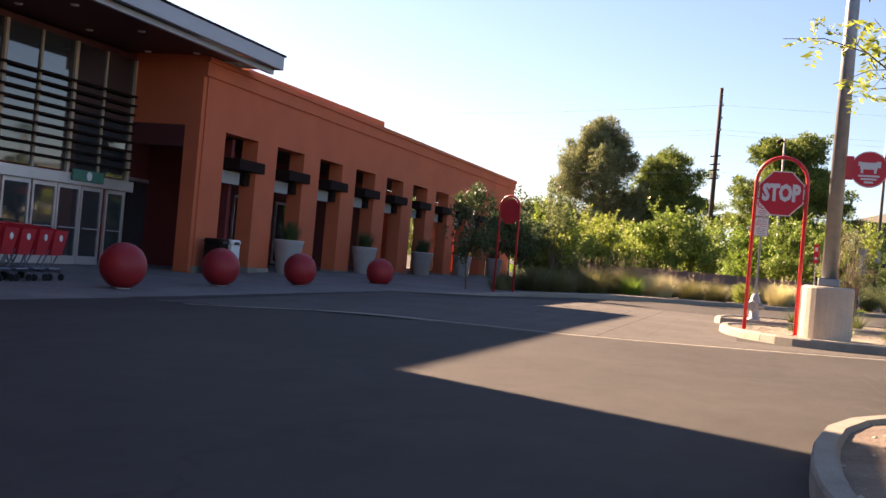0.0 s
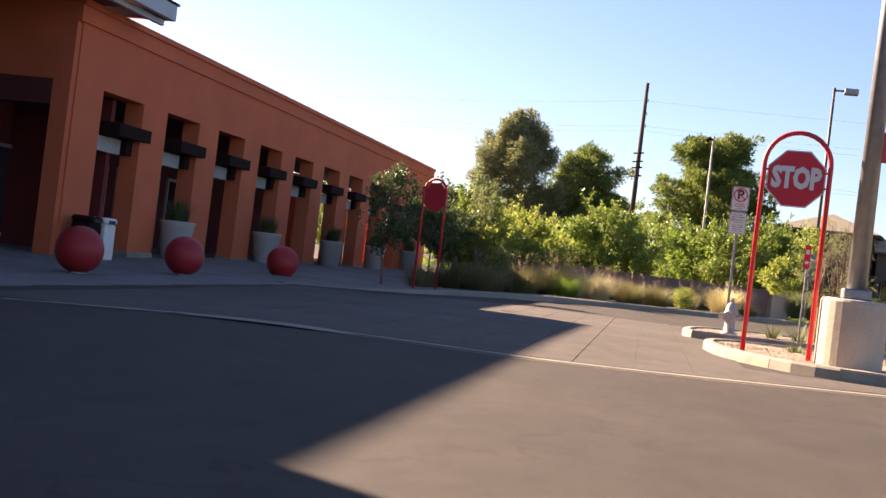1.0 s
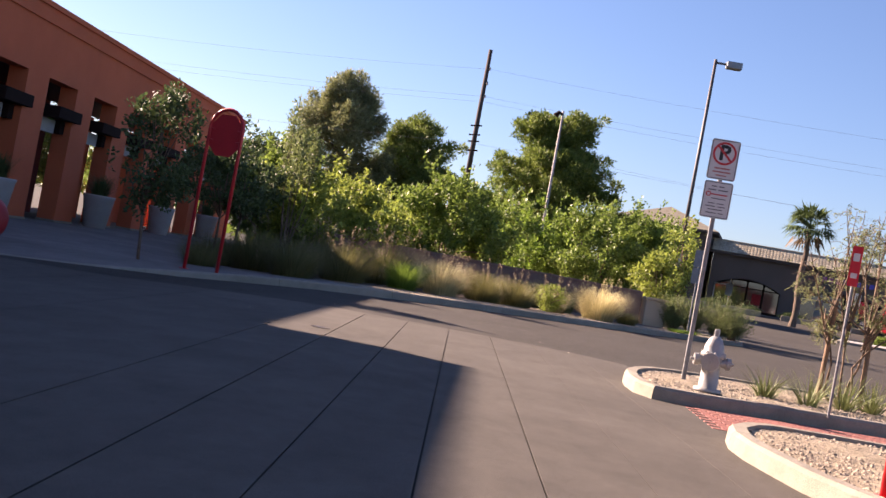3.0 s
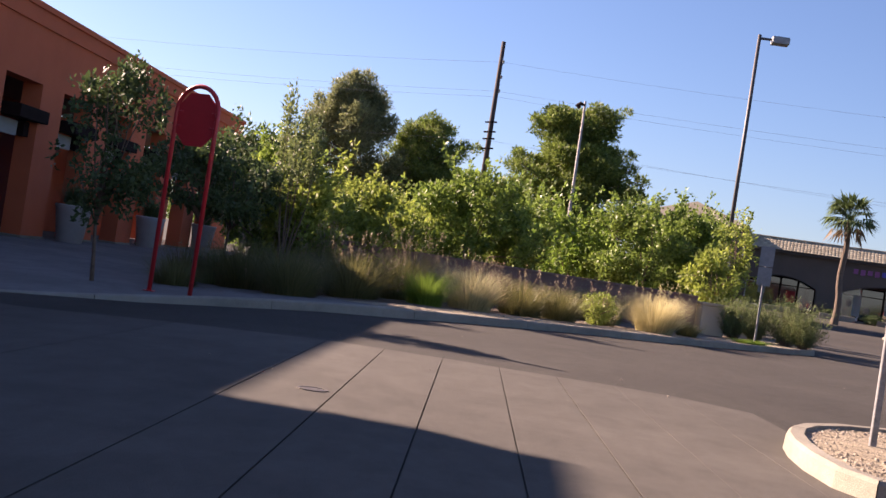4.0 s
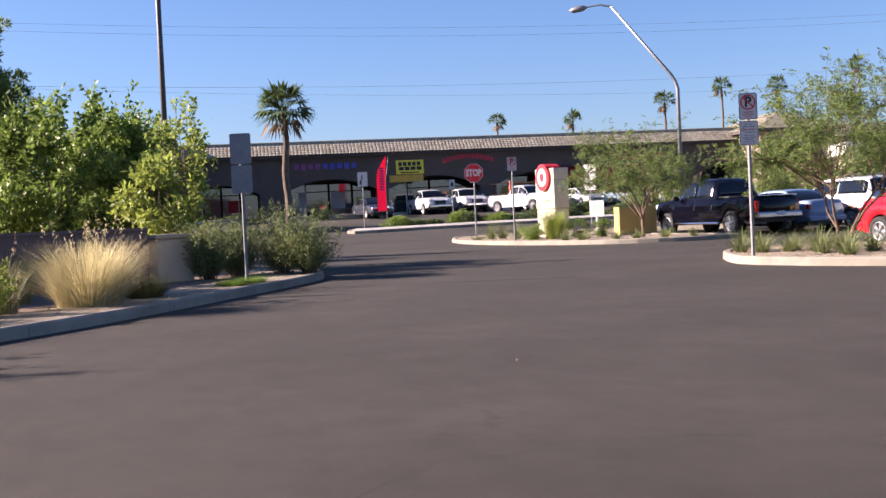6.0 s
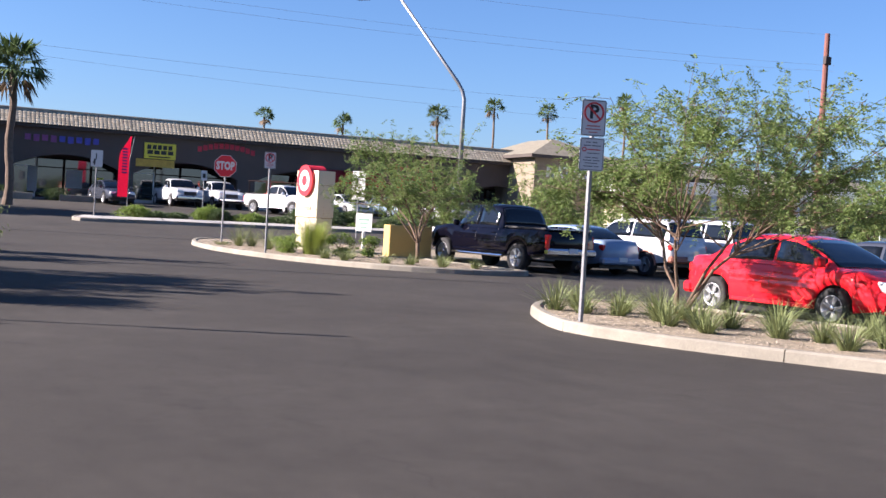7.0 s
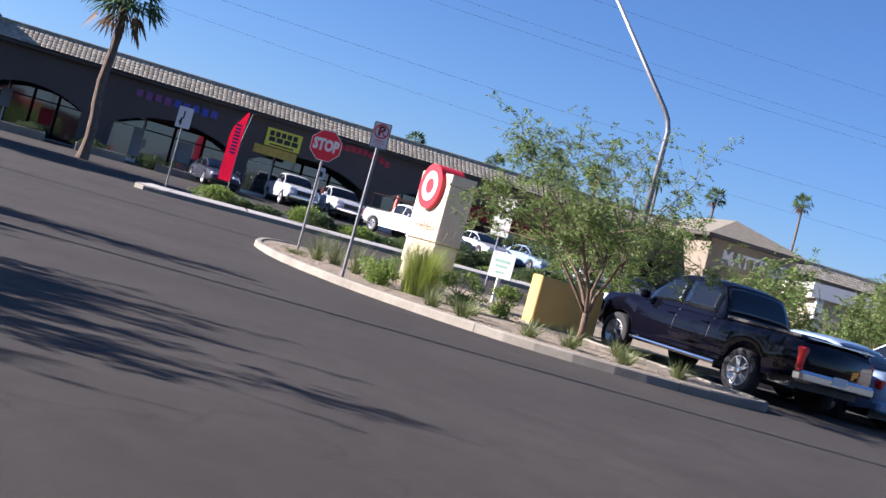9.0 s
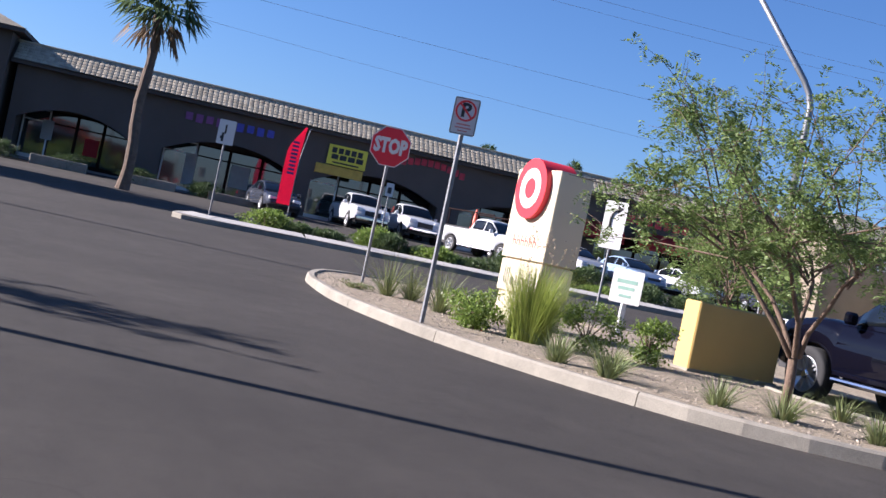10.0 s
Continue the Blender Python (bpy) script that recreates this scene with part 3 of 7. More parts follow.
# sliding doors
DOORBASE = -0.2 + 0.016
for y0, y1 in ((5.6, 7.0), (7.0, 8.4), (11.0, 12.4), (12.4, 13.8), (14.4, 15.6), (15.65, 16.85), (16.9, 18.0), (18.0, 19.1), (19.1, 20.2), (20.35, 21.35), (8.45, 9.7), (9.7, 10.95)):
    d = ent("door_leaf", boxes((GX - 0.02, y0 + 0.02, DOORBASE, GX + 0.05, y0 + 0.1, 1.98), (GX - 0.02, y1 - 0.1, DOORBASE, GX + 0.05, y1 - 0.02, 1.98), (GX - 0.02, y0 + 0.1, DOORBASE, GX + 0.05, y1 - 0.1, DOORBASE + 0.22), (GX - 0.02, y0 + 0.1, 1.86, GX + 0.05, y1 - 0.1, 1.98)), ALU, store)
    ent("pane", boxes((GX, y0 + 0.1, DOORBASE + 0.22, GX + 0.02, y1 - 0.1, 1.86)), GLASS, d)
    ent("push_bar", rod((GX + 0.1, y0 + 0.12, 0.75), (GX + 0.1, y1 - 0.12, 0.75), 0.018), ALU, d)
for y0, y1 in ((13.85, 14.35),):
    ent("stile", boxes((GX - 0.05, y0, DOORBASE, GX + 0.1, y1, 1.98)), ALU, store)
GREENSIGN = mat("green_sign", (0.02, 0.16, 0.11), 0.4, vary=0.1, bump=0)
sg = ent("entrance_sign", boxes((GX + 0.17, 18.4, 2.1, GX + 0.24, 19.9, 2.42), bevel=0.01), GREENSIGN, store, "green plate with a white disc")
bm = lathe(bmesh.new(), [(0.13, 0), (0.13, 0.012)], 20, Matrix.Translation((GX + 0.24, 19.15, 2.26)) @ pose(0, 0, 0, 0, 90, 0))
ent("disc", bm, SIGNWHITE, sg)
# canopy roof over the entrance
ent("canopy_fascia", boxes((-11.46, 5.4, 6.2, -11.3, 23.2, 6.62), bevel=0.01), FASCIA, store, lean=0.02)
# the cap's unseen south end juts out to place the cast shadow's edge
ent("canopy_fascia_cap", prism(bmesh.new(), [(-11.5, 5.4), (-11.12, 5.4), (-11.28, 16.5), (-11.28, 23.3), (-11.5, 23.3)], 6.62, 6.68), DARKMETAL, store, lean=0.02)
ent("canopy_fascia", boxes((-22, 23.08, 6.2, -11.46, 23.2, 6.62)), FASCIA, store, lean=0.02)
ent("canopy_lower_fascia", boxes((-11.7, 5.4, 6.05, -11.58, 23.1, 6.2)), FASCIA, store, lean=0.02)
ent("canopy_roof", boxes((-22, 5.4, 6.46, -11.46, 23.08, 6.58)), FASCIA, store, lean=0.02)
ent("canopy_soffit", boxes((GX, 5.4, 6.1, -11.6, 21.3, 6.16)), SOFFIT, store, "dark red soffit with downlights", lean=0.02)
for y in (8, 11, 14, 17, 20):
    for x in (-12.6, -14.2):
        bm = lathe(bmesh.new(), [(0.09, 0), (0.11, 0.03)], 14, Matrix.Translation((x, y, 6.065)))
        ent("downlight", bm, LENS, store, lean=0.02)
# the southern mass of the store, beyond the entrance
SOUTH = [(-46, -40), (-6.4, -40), (-6.4, 3.55), (-9.74, 4.73), (-46, 4.73)]
part("south_wall", prism(bmesh.new(), SOUTH, -0.5, 6.3), ORANGE, store)
part("south_cornice", prism(bmesh.new(), SOUTH, 6.304, 6.4), ORANGE, store)

# ---------------------------------------------------------------- the far shops
MALL = Matrix.Translation((32.6, 97.9, 1.2)) @ pose(0, 0, 0, 0, 0, -12)
mall = thing("strip_mall", MALL, "taupe stucco strip mall with tiled mansard roof", "building")
S0, S1 = -15.6, 62.0


def arch_wall(s0, s1, z1, openings, parent, y=0.0, deep=0.35):
    """A wall in the x-z plane with segmental-arched openings (s0, s1, spring, rise)."""
    x = s0
    for a, b, spring, rise in openings:
        part("pier", boxes((x, y, 0, a, y + deep, z1)), MALLWALL, parent)
        bm = bmesh.new()
        n = 12
        prev = None
        for k in range(n + 1):
            xx = a + (b - a) * k / n
            u = 2 * k / n - 1
            zz = spring + rise * (1 - u * u)
            cur = [bm.verts.new((xx, y, zz)), bm.verts.new((xx, y, z1)), bm.verts.new((xx, y + deep, z1)), bm.verts.new((xx, y + deep, zz))]
            if prev:
                for s in range(4):
                    bm.faces.new((prev[s], prev[(s + 1) % 4], cur[(s + 1) % 4], cur[s]))
            prev = cur
        part("arch", bm, MALLWALL, parent)
        x = b
    part("pier", boxes((x, y, 0, s1, y + deep, z1)), MALLWALL, parent)


ARCHES = [(-15.2, -9.8, 2.0, 0.75), (-8.1, -1.2, 2.0, 0.9), (-0.5, 6.4, 2.0, 0.9), (7.6, 14.2, 2.0, 0.9), (15.4, 22.0, 2.0, 0.9), (23.2, 29.0, 2.0, 0.9), (36, 42, 2.0, 0.9), (43.5, 50, 2.0, 0.9), (51.5, 58, 2.0, 0.9)]
arch_wall(S0, S1, 4.75, ARCHES, mall)
part("back_wall", boxes((S0, 14, -0.6, S1, 14.3, 5.5)), MALLWALL, mall)
part("end_wall", boxes((S0, 0.35, 0, S0 + 0.3, 14, 4.75)), MALLWALL, mall)
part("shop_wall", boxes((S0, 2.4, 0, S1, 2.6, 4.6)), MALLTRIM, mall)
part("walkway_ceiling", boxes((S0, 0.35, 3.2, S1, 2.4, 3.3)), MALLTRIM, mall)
part("walkway", boxes((S0 - 1, -1.8, -0.4, S1, 2.4, 0.1)), WALK, mall)
for a, b, spring, rise in ARCHES:
    n = 4
    w = (b - a) / n
    for k in range(n):
        fr = part("shop_window", boxes((a + k * w, 2.3, 0.1, a + k * w + 0.08, 2.4, 2.7), (a + (k + 1) * w - 0.08, 2.3, 0.1, a + (k + 1) * w, 2.4, 2.7), (a + k * w, 2.3, 2.62, a + (k + 1) * w, 2.4, 2.7), (a + k * w, 2.3, 2.05, a + (k + 1) * w, 2.4, 2.12), (a + k * w, 2.3, 0.1, a + (k + 1) * w, 2.4, 0.3)), ALU if k == 0 else DARKMETAL, mall)
        part("pane", boxes((a + k * w + 0.08, 2.33, 0.3, a + (k + 1) * w - 0.08, 2.36, 2.62)), GLASS, fr)
# tiled mansard: rows of barrel tiles
ROOF0, ROOF1 = 4.68, 5.62
part("fascia", boxes((S0 - 0.3, -0.42, 4.5, S1, 0.0, 4.68)), MALLTRIM, mall)
part("roof_deck", boxes((S0, 0.5, 5.3, S1, 14, 5.5)), MALLTRIM, mall)


def tile_run(length, x0, y0, z0, y1, z1, parent, pitch=0.26, rows=6):
    """Barrel tiles as one joined mesh, overlapping row by row."""
    verts, faces = [], []
    n = int(length / pitch)
    for r in range(rows):
        ta, tb = r / rows, (r + 1.12) / rows
        for k in range(n):
            b = len(verts)
            for t, lift in ((ta, 0.035), (tb, 0.012)):
                y, z = y0 + (y1 - y0) * t, z0 + (z1 - z0) * t + lift
                for s in range(5):
                    a = math.pi * s / 4
                    verts.append((x0 + (k + 0.5) * pitch - math.cos(a) * pitch * 0.5, y, z + 0.028 * math.sin(a)))
            faces += [(b + s, b + s + 1, b + 6 + s, b + 5 + s) for s in range(4)]
            faces.append((b, b + 1, b + 2, b + 3, b + 4))
    ob = raw("roof_tiles", verts, faces, TILE, parent)
    return tagged(ob, kind="stuff")


part("mansard", prism(bmesh.new(), [(-0.45, 4.66), (0.62, 5.6), (0.9, 5.6), (0.9, 4.66)], 0, S1 - S0 + 0.3, Matrix(((0, 0, 1, S0 - 0.3), (1, 0, 0, 0), (0, 1, 0, 0), (0, 0, 0, 1)))), MALLTRIM, mall)
tile_run(S1 - S0, S0 - 0.2, -0.48, 4.68, 0.62, 5.62, mall)
part("ridge", boxes((S0 - 0.3, 0.55, 5.6, S1, 0.85, 5.74), bevel=0.03), TILE, mall)


def hip_tower(name, x0, x1, y0, y1, eave, peak, parent):
    part(name + "_wall", boxes((x0, y0, 0, x1, y1, eave)), MALLWALL if name == "tower" else TOWERTAN, parent)
    o = 0.6
    bm = bmesh.new()
    b = [bm.verts.new(p) for p in ((x0 - o, y0 - o, eave), (x1 + o, y0 - o, eave), (x1 + o, y1 + o, eave), (x0 - o, y1 + o, eave))]
    cx, cy = (x0 + x1) / 2, (y0 + y1) / 2
    long_x = (x1 - x0) > (y1 - y0)
    h = abs((x1 - x0) - (y1 - y0)) / 2 + 0.01
    t = [bm.verts.new((cx - h, cy, peak)), bm.verts.new((cx + h, cy, peak))] if long_x else [bm.verts.new((cx, cy - h, peak)), bm.verts.new((cx, cy + h, peak))]
    if long_x:
        for f in ((b[0], b[1], t[1], t[0]), (b[1], b[2], t[1]), (b[2], b[3], t[0], t[1]), (b[3], b[0], t[0])):
            bm.faces.new(f)
    else:
        for f in ((b[0], b[1], t[0]), (b[1], b[2], t[1], t[0]), (b[2], b[3], t[1]), (b[3], b[0], t[0], t[1])):
            bm.faces.new(f)
    bm.faces.new(b[::-1])
    part(name + "_roof", bm, HIPTILE, parent, "hipped roof of tan tiles")
    part(name + "_eave", boxes((x0 - o, y0 - o, eave - 0.22, x1 + o, y1 + o, eave - 0.01)), MALLTRIM, parent)


hip_tower("tower", -24.0, -16.0, -0.8, 8.0, 6.1, 7.9, mall)
for k in range(2):
    a = -23.0 + 3.5 * k
    part("tower_window", boxes((a, -0.86, 0.3, a + 2.4, -0.8, 2.6)), GLASS, mall)
hip_tower("gable", 26.9, 32.9, -4.0, 6.0, 5.25, 6.7, mall)

# ---------------------------------------------------------------- signs and poles


def facing(x, y, z, nx, ny):
    """A pose whose local x runs to the viewer's right, y up, z out of the face towards (nx, ny)."""
    n = Vector((nx, ny, 0)).normalized()
    r = Vector((-n.y, n.x, 0))
    return Matrix(((r.x, 0, n.x, x), (r.y, 0, n.y, y), (0, 1, 0, z), (0, 0, 0, 1)))


def plate(bm, w, h, z0, z1, m, corner=0.03):
    """A sheet-metal plate with rounded corners."""
    pts = []
    for cx, cy, a0 in ((w / 2 - corner, h / 2 - corner, 0), (-w / 2 + corner, h / 2 - corner, 90), (-w / 2 + corner, -h / 2 + corner, 180), (w / 2 - corner, -h / 2 + corner, 270)):
        for k in range(4):
            a = radians(a0 + 30 * k)
            pts.append((cx + corner * math.cos(a), cy + corner * math.sin(a)))
    return prism(bm, pts, z0, z1, m)


def octagon(r):
    return [(r * math.cos(radians(22.5 + 45 * k)), r * math.sin(radians(22.5 + 45 * k))) for k in range(8)]


def ring(bm, r0, r1, z0, z1, m, n=32):
    vs = []
    for r, z in ((r0, z0), (r1, z0), (r1, z1), (r0, z1)):
        vs.append([bm.verts.new(m @ Vector((r * math.cos(2 * math.pi * k / n), r * math.sin(2 * math.pi * k / n), z))) for k in range(n)])
    for a, b in zip(vs, vs[1:] + vs[:1]):
        for k in range(n):
            bm.faces.new((a[k], a[(k + 1) % n], b[(k + 1) % n], b[k]))
    return bm


def bars(bm, rows, m, z0=0.0, z1=0.003):
    for x0, y0, x1, y1 in rows:
        box(bm, x0, y0, z0, x1, y1, z1, m=m)
    return bm


def stop_face(parent, m, r=0.4, text=True):
    b = part("sign_plate", prism(bmesh.new(), octagon(r), -0.012, 0.0, m), SIGNWHITE, parent)
    part("red_face", prism(bmesh.new(), octagon(r * 0.955), 0.0, 0.003, m), SIGNRED, b)
    if text:
        text_mesh("stop_lettering", "STOP", 0.37 * r / 0.4, SIGNWHITE, b, m @ Matrix.Translation((0, 0, 0.006)), 0.002, "white lettering", 0.69, 0.02)
    return b


def stop_hoop(name, x0, y0, x1, y1, base, centre, label, back):
    """A red steel hoop with an octagonal sign hung between its legs."""
    a, b = Vector((x0, y0, 0)), Vector((x1, y1, 0))
    mid, half = (a + b) / 2, (b - a).length / 2
    root = thing(name, Matrix.Translation((mid.x, mid.y, base)), label, "stop sign")
    u = (b - a).normalized()
    top = 2.92 - half
    pts = [-half * u] + [-half * u + Vector((0, 0, top))]
    pts += [half * u * -math.cos(math.pi * k / 14) + Vector((0, 0, top + half * math.sin(math.pi * k / 14))) for k in range(1, 14)]
    pts += [half * u + Vector((0, 0, top)), half * u]
    part("hoop", tube(bmesh.new(), pts, 0.032, 10), REDPAINT, root, smooth=True)
    n = Vector((u.y, -u.x, 0))
    m = facing(0, 0, centre - base, n.x, n.y)
    if back:
        part("sign_plate", prism(bmesh.new(), octagon(0.4), -0.012, 0.0, m), REDPAINT, root)
    else:
        stop_face(root, m)
    for s in (-1, 1):
        for dz in (-0.1, 0.1):
            p = s * u * (half - 0.01) + Vector((0, 0, centre - base + dz))
            part("clamp", tube(bmesh.new(), [p - s * u * 0.1, p + s * u * 0.03], 0.014, 8), REDPAINT, root)
        part("foot_plate", boxes((-0.07, -0.07, 0, 0.07, 0.07, 0.012)), REDPAINT, root).location = s * u * half
    return root


stop_hoop("stop_hoop", 3.81, 10.48, 4.63, 10.34, gz(4, 10) + UP - 0.03, 2.43, "red steel hoop carrying a red stop sign on gravel island", False)
stop_hoop("stop_hoop", -4.22, 24.3, -3.56, 24.04, gz(-3.9, 24.1) + 0.1, 2.4, "red steel hoop seen from the plain red back of its sign", True)


def post(root, h, r=0.024, square=True):
    if square:
        part("post", boxes((-r, -r, 0, r, r, h), bevel=0.004), POSTSTEEL, root)
    else:
        part("post", rod((0, 0, 0), (0, 0, h), r), GALV, root)


FADEDRED = mat("faded_red_ink", (0.45, 0.16, 0.15), 0.5, vary=0.15, bump=0)
FADEDINK = mat("faded_black_ink", (0.10, 0.10, 0.11), 0.5, vary=0.2, bump=0)


def no_parking(parent, m):
    b = part("sign_plate", plate(bmesh.new(), 0.32, 0.46, -0.003, 0.0, m), SIGNWHITE, parent)
    bm = bmesh.new()
    for q in ((-0.15, -0.222, 0.15, -0.214), (-0.15, 0.214, 0.15, 0.222), (-0.152, -0.21, -0.144, 0.21), (0.144, -0.21, 0.152, 0.21)):
        box(bm, q[0], q[1], 0.0, q[2], q[3], 0.002, m=m)
    part("border", bm, BLACKINK, b)
    c = m @ Matrix.Translation((0, 0.07, 0.0))
    text_mesh("symbol", "P", 0.24, BLACKINK, b, c @ Matrix.Translation((0, 0, 0.003)), 0.001, bold=0.008)
    bm = ring(bmesh.new(), 0.108, 0.132, 0.001, 0.005, c)
    box(bm, -0.11, -0.012, 0.0015, 0.11, 0.012, 0.006, m=c @ pose(0, 0, 0, 0, 0, -45))
    part("red_ring", bm, INKRED, b, "red ring and slash")
    for q in ((-0.085, -0.11, 0.085, -0.092), (-0.1, -0.15, 0.1, -0.134), (-0.06, -0.188, 0.06, -0.174)):
        part("printed_bar", bars(bmesh.new(), [q], m), FADEDRED, b)
    return b


def tow_notice(parent, m):
    b = part("sign_plate", plate(bmesh.new(), 0.32, 0.42, -0.003, 0.0, m), SIGNWHITE, parent)
    bm = bmesh.new()
    for q in ((-0.15, -0.2, 0.15, -0.193), (-0.15, 0.193, 0.15, 0.2), (-0.152, -0.19, -0.145, 0.19), (0.145, -0.19, 0.152, 0.19)):
        box(bm, q[0], q[1], 0.0, q[2], q[3], 0.002, m=m)
    part("border", bm, BLACKINK, b)
    for q in [(-0.08 + dx, 0.145, -0.02 + dx, 0.157) for dx in (0, 0.085)] + [(-0.11, 0.104, -0.02, 0.116), (0.0, 0.104, 0.11, 0.116), (-0.06, 0.008, 0.1, 0.018), (-0.09, -0.047, -0.01, -0.037), (0.01, -0.047, 0.09, -0.037), (-0.11, -0.082, 0.0, -0.072), (0.02, -0.082, 0.11, -0.072), (-0.08, -0.117, 0.08, -0.107), (-0.1, -0.157, 0.02, -0.147), (0.04, -0.157, 0.1, -0.147)]:
        part("printed_bar", bars(bmesh.new(), [q], m), FADEDINK, b)
    bm = bars(bmesh.new(), [(-0.07, 0.053, 0.11, 0.066)], m)
    ring(bm, 0.018, 0.03, 0.0, 0.003, m @ Matrix.Translation((-0.1, 0.06, 0)), 16)
    part("red_arrow", bm, INKRED, b)
    return b


def parking_sign(x, y, nx, ny, top, two, label, base=None):
    z = gz(x, y) + UP - 0.03 if base is None else base
    root = thing("parking_sign", Matrix.Translation((x, y, z)), label, "road sign", "no-parking signs")
    post(root, top - z - 0.03)
    n = Vector((nx, ny, 0)).normalized() * 0.036
    no_parking(root, facing(n.x, n.y, top - 0.23 - z, nx, ny))
    if two:
        tow_notice(root, facing(n.x, n.y, top - 0.69 - z, nx, ny))
    return root


parking_sign(3.69, 17.29, -0.12, -1, 2.87, True, "white no-parking sign with tow notice on a galvanised post")
parking_sign(15.09, 35.33, -0.45, -0.9, 2.95, True, "white no-parking sign with tow notice on a galvanised post")
parking_sign(19.72, 53.56, -0.5, -0.87, 2.93, False, "single white no-parking sign on a thin steel post")

sp = thing("stop_sign", Matrix.Translation((21.55, 60.53, gz(21.5, 60.5) + UP - 0.03)), "red octagonal stop sign on a thin steel post", "stop sign")
post(sp, 3.05 - sp.location.z)
stop_face(sp, facing(-0.02, -0.035, 2.71 - sp.location.z, -0.42, -0.9), 0.395)


rs = thing("fire_lane_sign", Matrix.Translation((4.9, 15.7, gz(4.9, 15.7) + UP - 0.03)), "narrow red and white sign on a thin post", "road sign")
part("post", rod((0, 0, 0), (0, 0, 1.7), 0.014), POSTSTEEL, rs)
m = facing(-0.01, -0.02, 1.52, -0.3, -0.95)
b = part("sign_plate", plate(bmesh.new(), 0.1, 0.4, -0.003, 0.0, m, 0.012), SIGNRED, rs)
part("printed_bar", bars(bmesh.new(), [(-0.03, 0.05, 0.03, 0.13)], m), SIGNWHITE, b)
part("printed_bar", bars(bmesh.new(), [(-0.03, -0.12, 0.03, -0.07)], m), SIGNWHITE, b)


def plain_sign(x, y, base, top, w, h, nx, ny, label, marks=None, front=SIGNWHITE, ink=BLACKINK, post_mat=None, name="road_sign"):
    root = thing(name, Matrix.Translation((x, y, base)), label, "road sign")
    post(root, top - base - 0.02)
    n = Vector((nx, ny, 0)).normalized() * 0.034
    m = facing(n.x, n.y, top - h / 2 - base, nx, ny)
    b = part("sign_plate", plate(bmesh.new(), w, h, -0.004, 0.0, m), front, root)
    if marks:
        part("printed_marks", bars(bmesh.new(), marks, m), ink, b)
    return root, m, b


# keep-right sign at the nose of the far kerb
r, m, b = plain_sign(21.75, 74.29, gz(21.75, 74.3) + 0.12, 3.48, 0.5, 0.72, -0.4, -0.9, "white traffic sign with black marks on a post",
                     [(-0.05, -0.05, 0.0, 0.22), (-0.12, -0.28, -0.05, -0.02), (-0.16, -0.2, -0.12, -0.12)])
# backs of stacked plates at the end of the planting bed
r, m, b = plain_sign(6.75, 37.75, gz(6.75, 37.75) + UP - 0.03, 2.58, 0.34, 0.5, -0.3, -0.95, "two stacked plain grey metal signs on a post", None, GALV)
part("sign_plate", plate(bmesh.new(), 0.34, 0.46, -0.004, 0.0, m @ Matrix.Translation((0, -0.5, 0))), GALV, r)
# turn arrow sign by the monument
r, m, b = plain_sign(29.25, 64.57, gz(29.2, 64.5) + 0.1, 3.1, 0.58, 0.78, -0.82, -0.57, "white sign with a black bent arrow", None)
bm = tube(bmesh.new(), [m @ Vector(p) for p in ((-0.1, -0.26, 0.003), (-0.1, -0.02, 0.003), (-0.07, 0.09, 0.003), (0.0, 0.16, 0.003), (0.07, 0.19, 0.003))], 0.03, 6)
prism(bm, [(0.05, 0.1), (0.2, 0.22), (0.03, 0.3)], 0.0, 0.005, m)
part("bent_arrow", bm, BLACKINK, b)
INKPALE = mat("pale_grey_ink", (0.3, 0.3, 0.31), 0.5, bump=0)
m2 = m @ Matrix.Translation((0, -0.585, 0))
b2 = part("sign_plate", plate(bmesh.new(), 0.58, 0.38, -0.004, 0.0, m2), SIGNWHITE, r)
part("printed_marks", bars(bmesh.new(), [(-0.12, 0.05, 0.12, 0.08), (-0.1, -0.03, 0.1, 0.0)], m2), INKPALE, b2)
# low notice on a white stake
stake = thing("notice_board", Matrix.Translation((25.9, 58.5, gz(25.9, 58.5) + UP - 0.03)), "small white notice on a white wooden stake", "notice")
part("stake", boxes((-0.05, -0.03, 0, 0.05, 0.03, 0.62), bevel=0.006), WHITEPAINT, stake)
m = facing(-0.035, -0.03, 0.92, -0.8, -0.6)
b = part("board", plate(bmesh.new(), 0.6, 0.62, -0.02, 0.0, m, 0.02), SIGNWHITE, stake)
PALEINK = mat("pale_green_ink", (0.25, 0.4, 0.33), 0.5, bump=0)
for q in ((-0.2, 0.06, 0.2, 0.13), (-0.16, -0.06, 0.16, 0.0), (-0.12, -0.2, 0.12, -0.15)):
    part("printed_bar", bars(bmesh.new(), [q], m), PALEINK, b)
# small white sign behind the island tree
plain_sign(33.6, 63.9, gz(33.6, 63.9), 2.75, 0.42, 0.62, -0.45, -0.9, "small pale road sign with grey marks", [(-0.1, -0.2, -0.04, 0.15), (0.03, -0.15, 0.1, 0.2)], ink=GALV)
# small post signs further off
plain_sign(31.2, 84.5, gz(31, 84.5), 3.3, 0.32, 0.55, -0.4, -0.9, "small white road sign near the shops", [(-0.08, -0.15, 0.08, 0.1)])

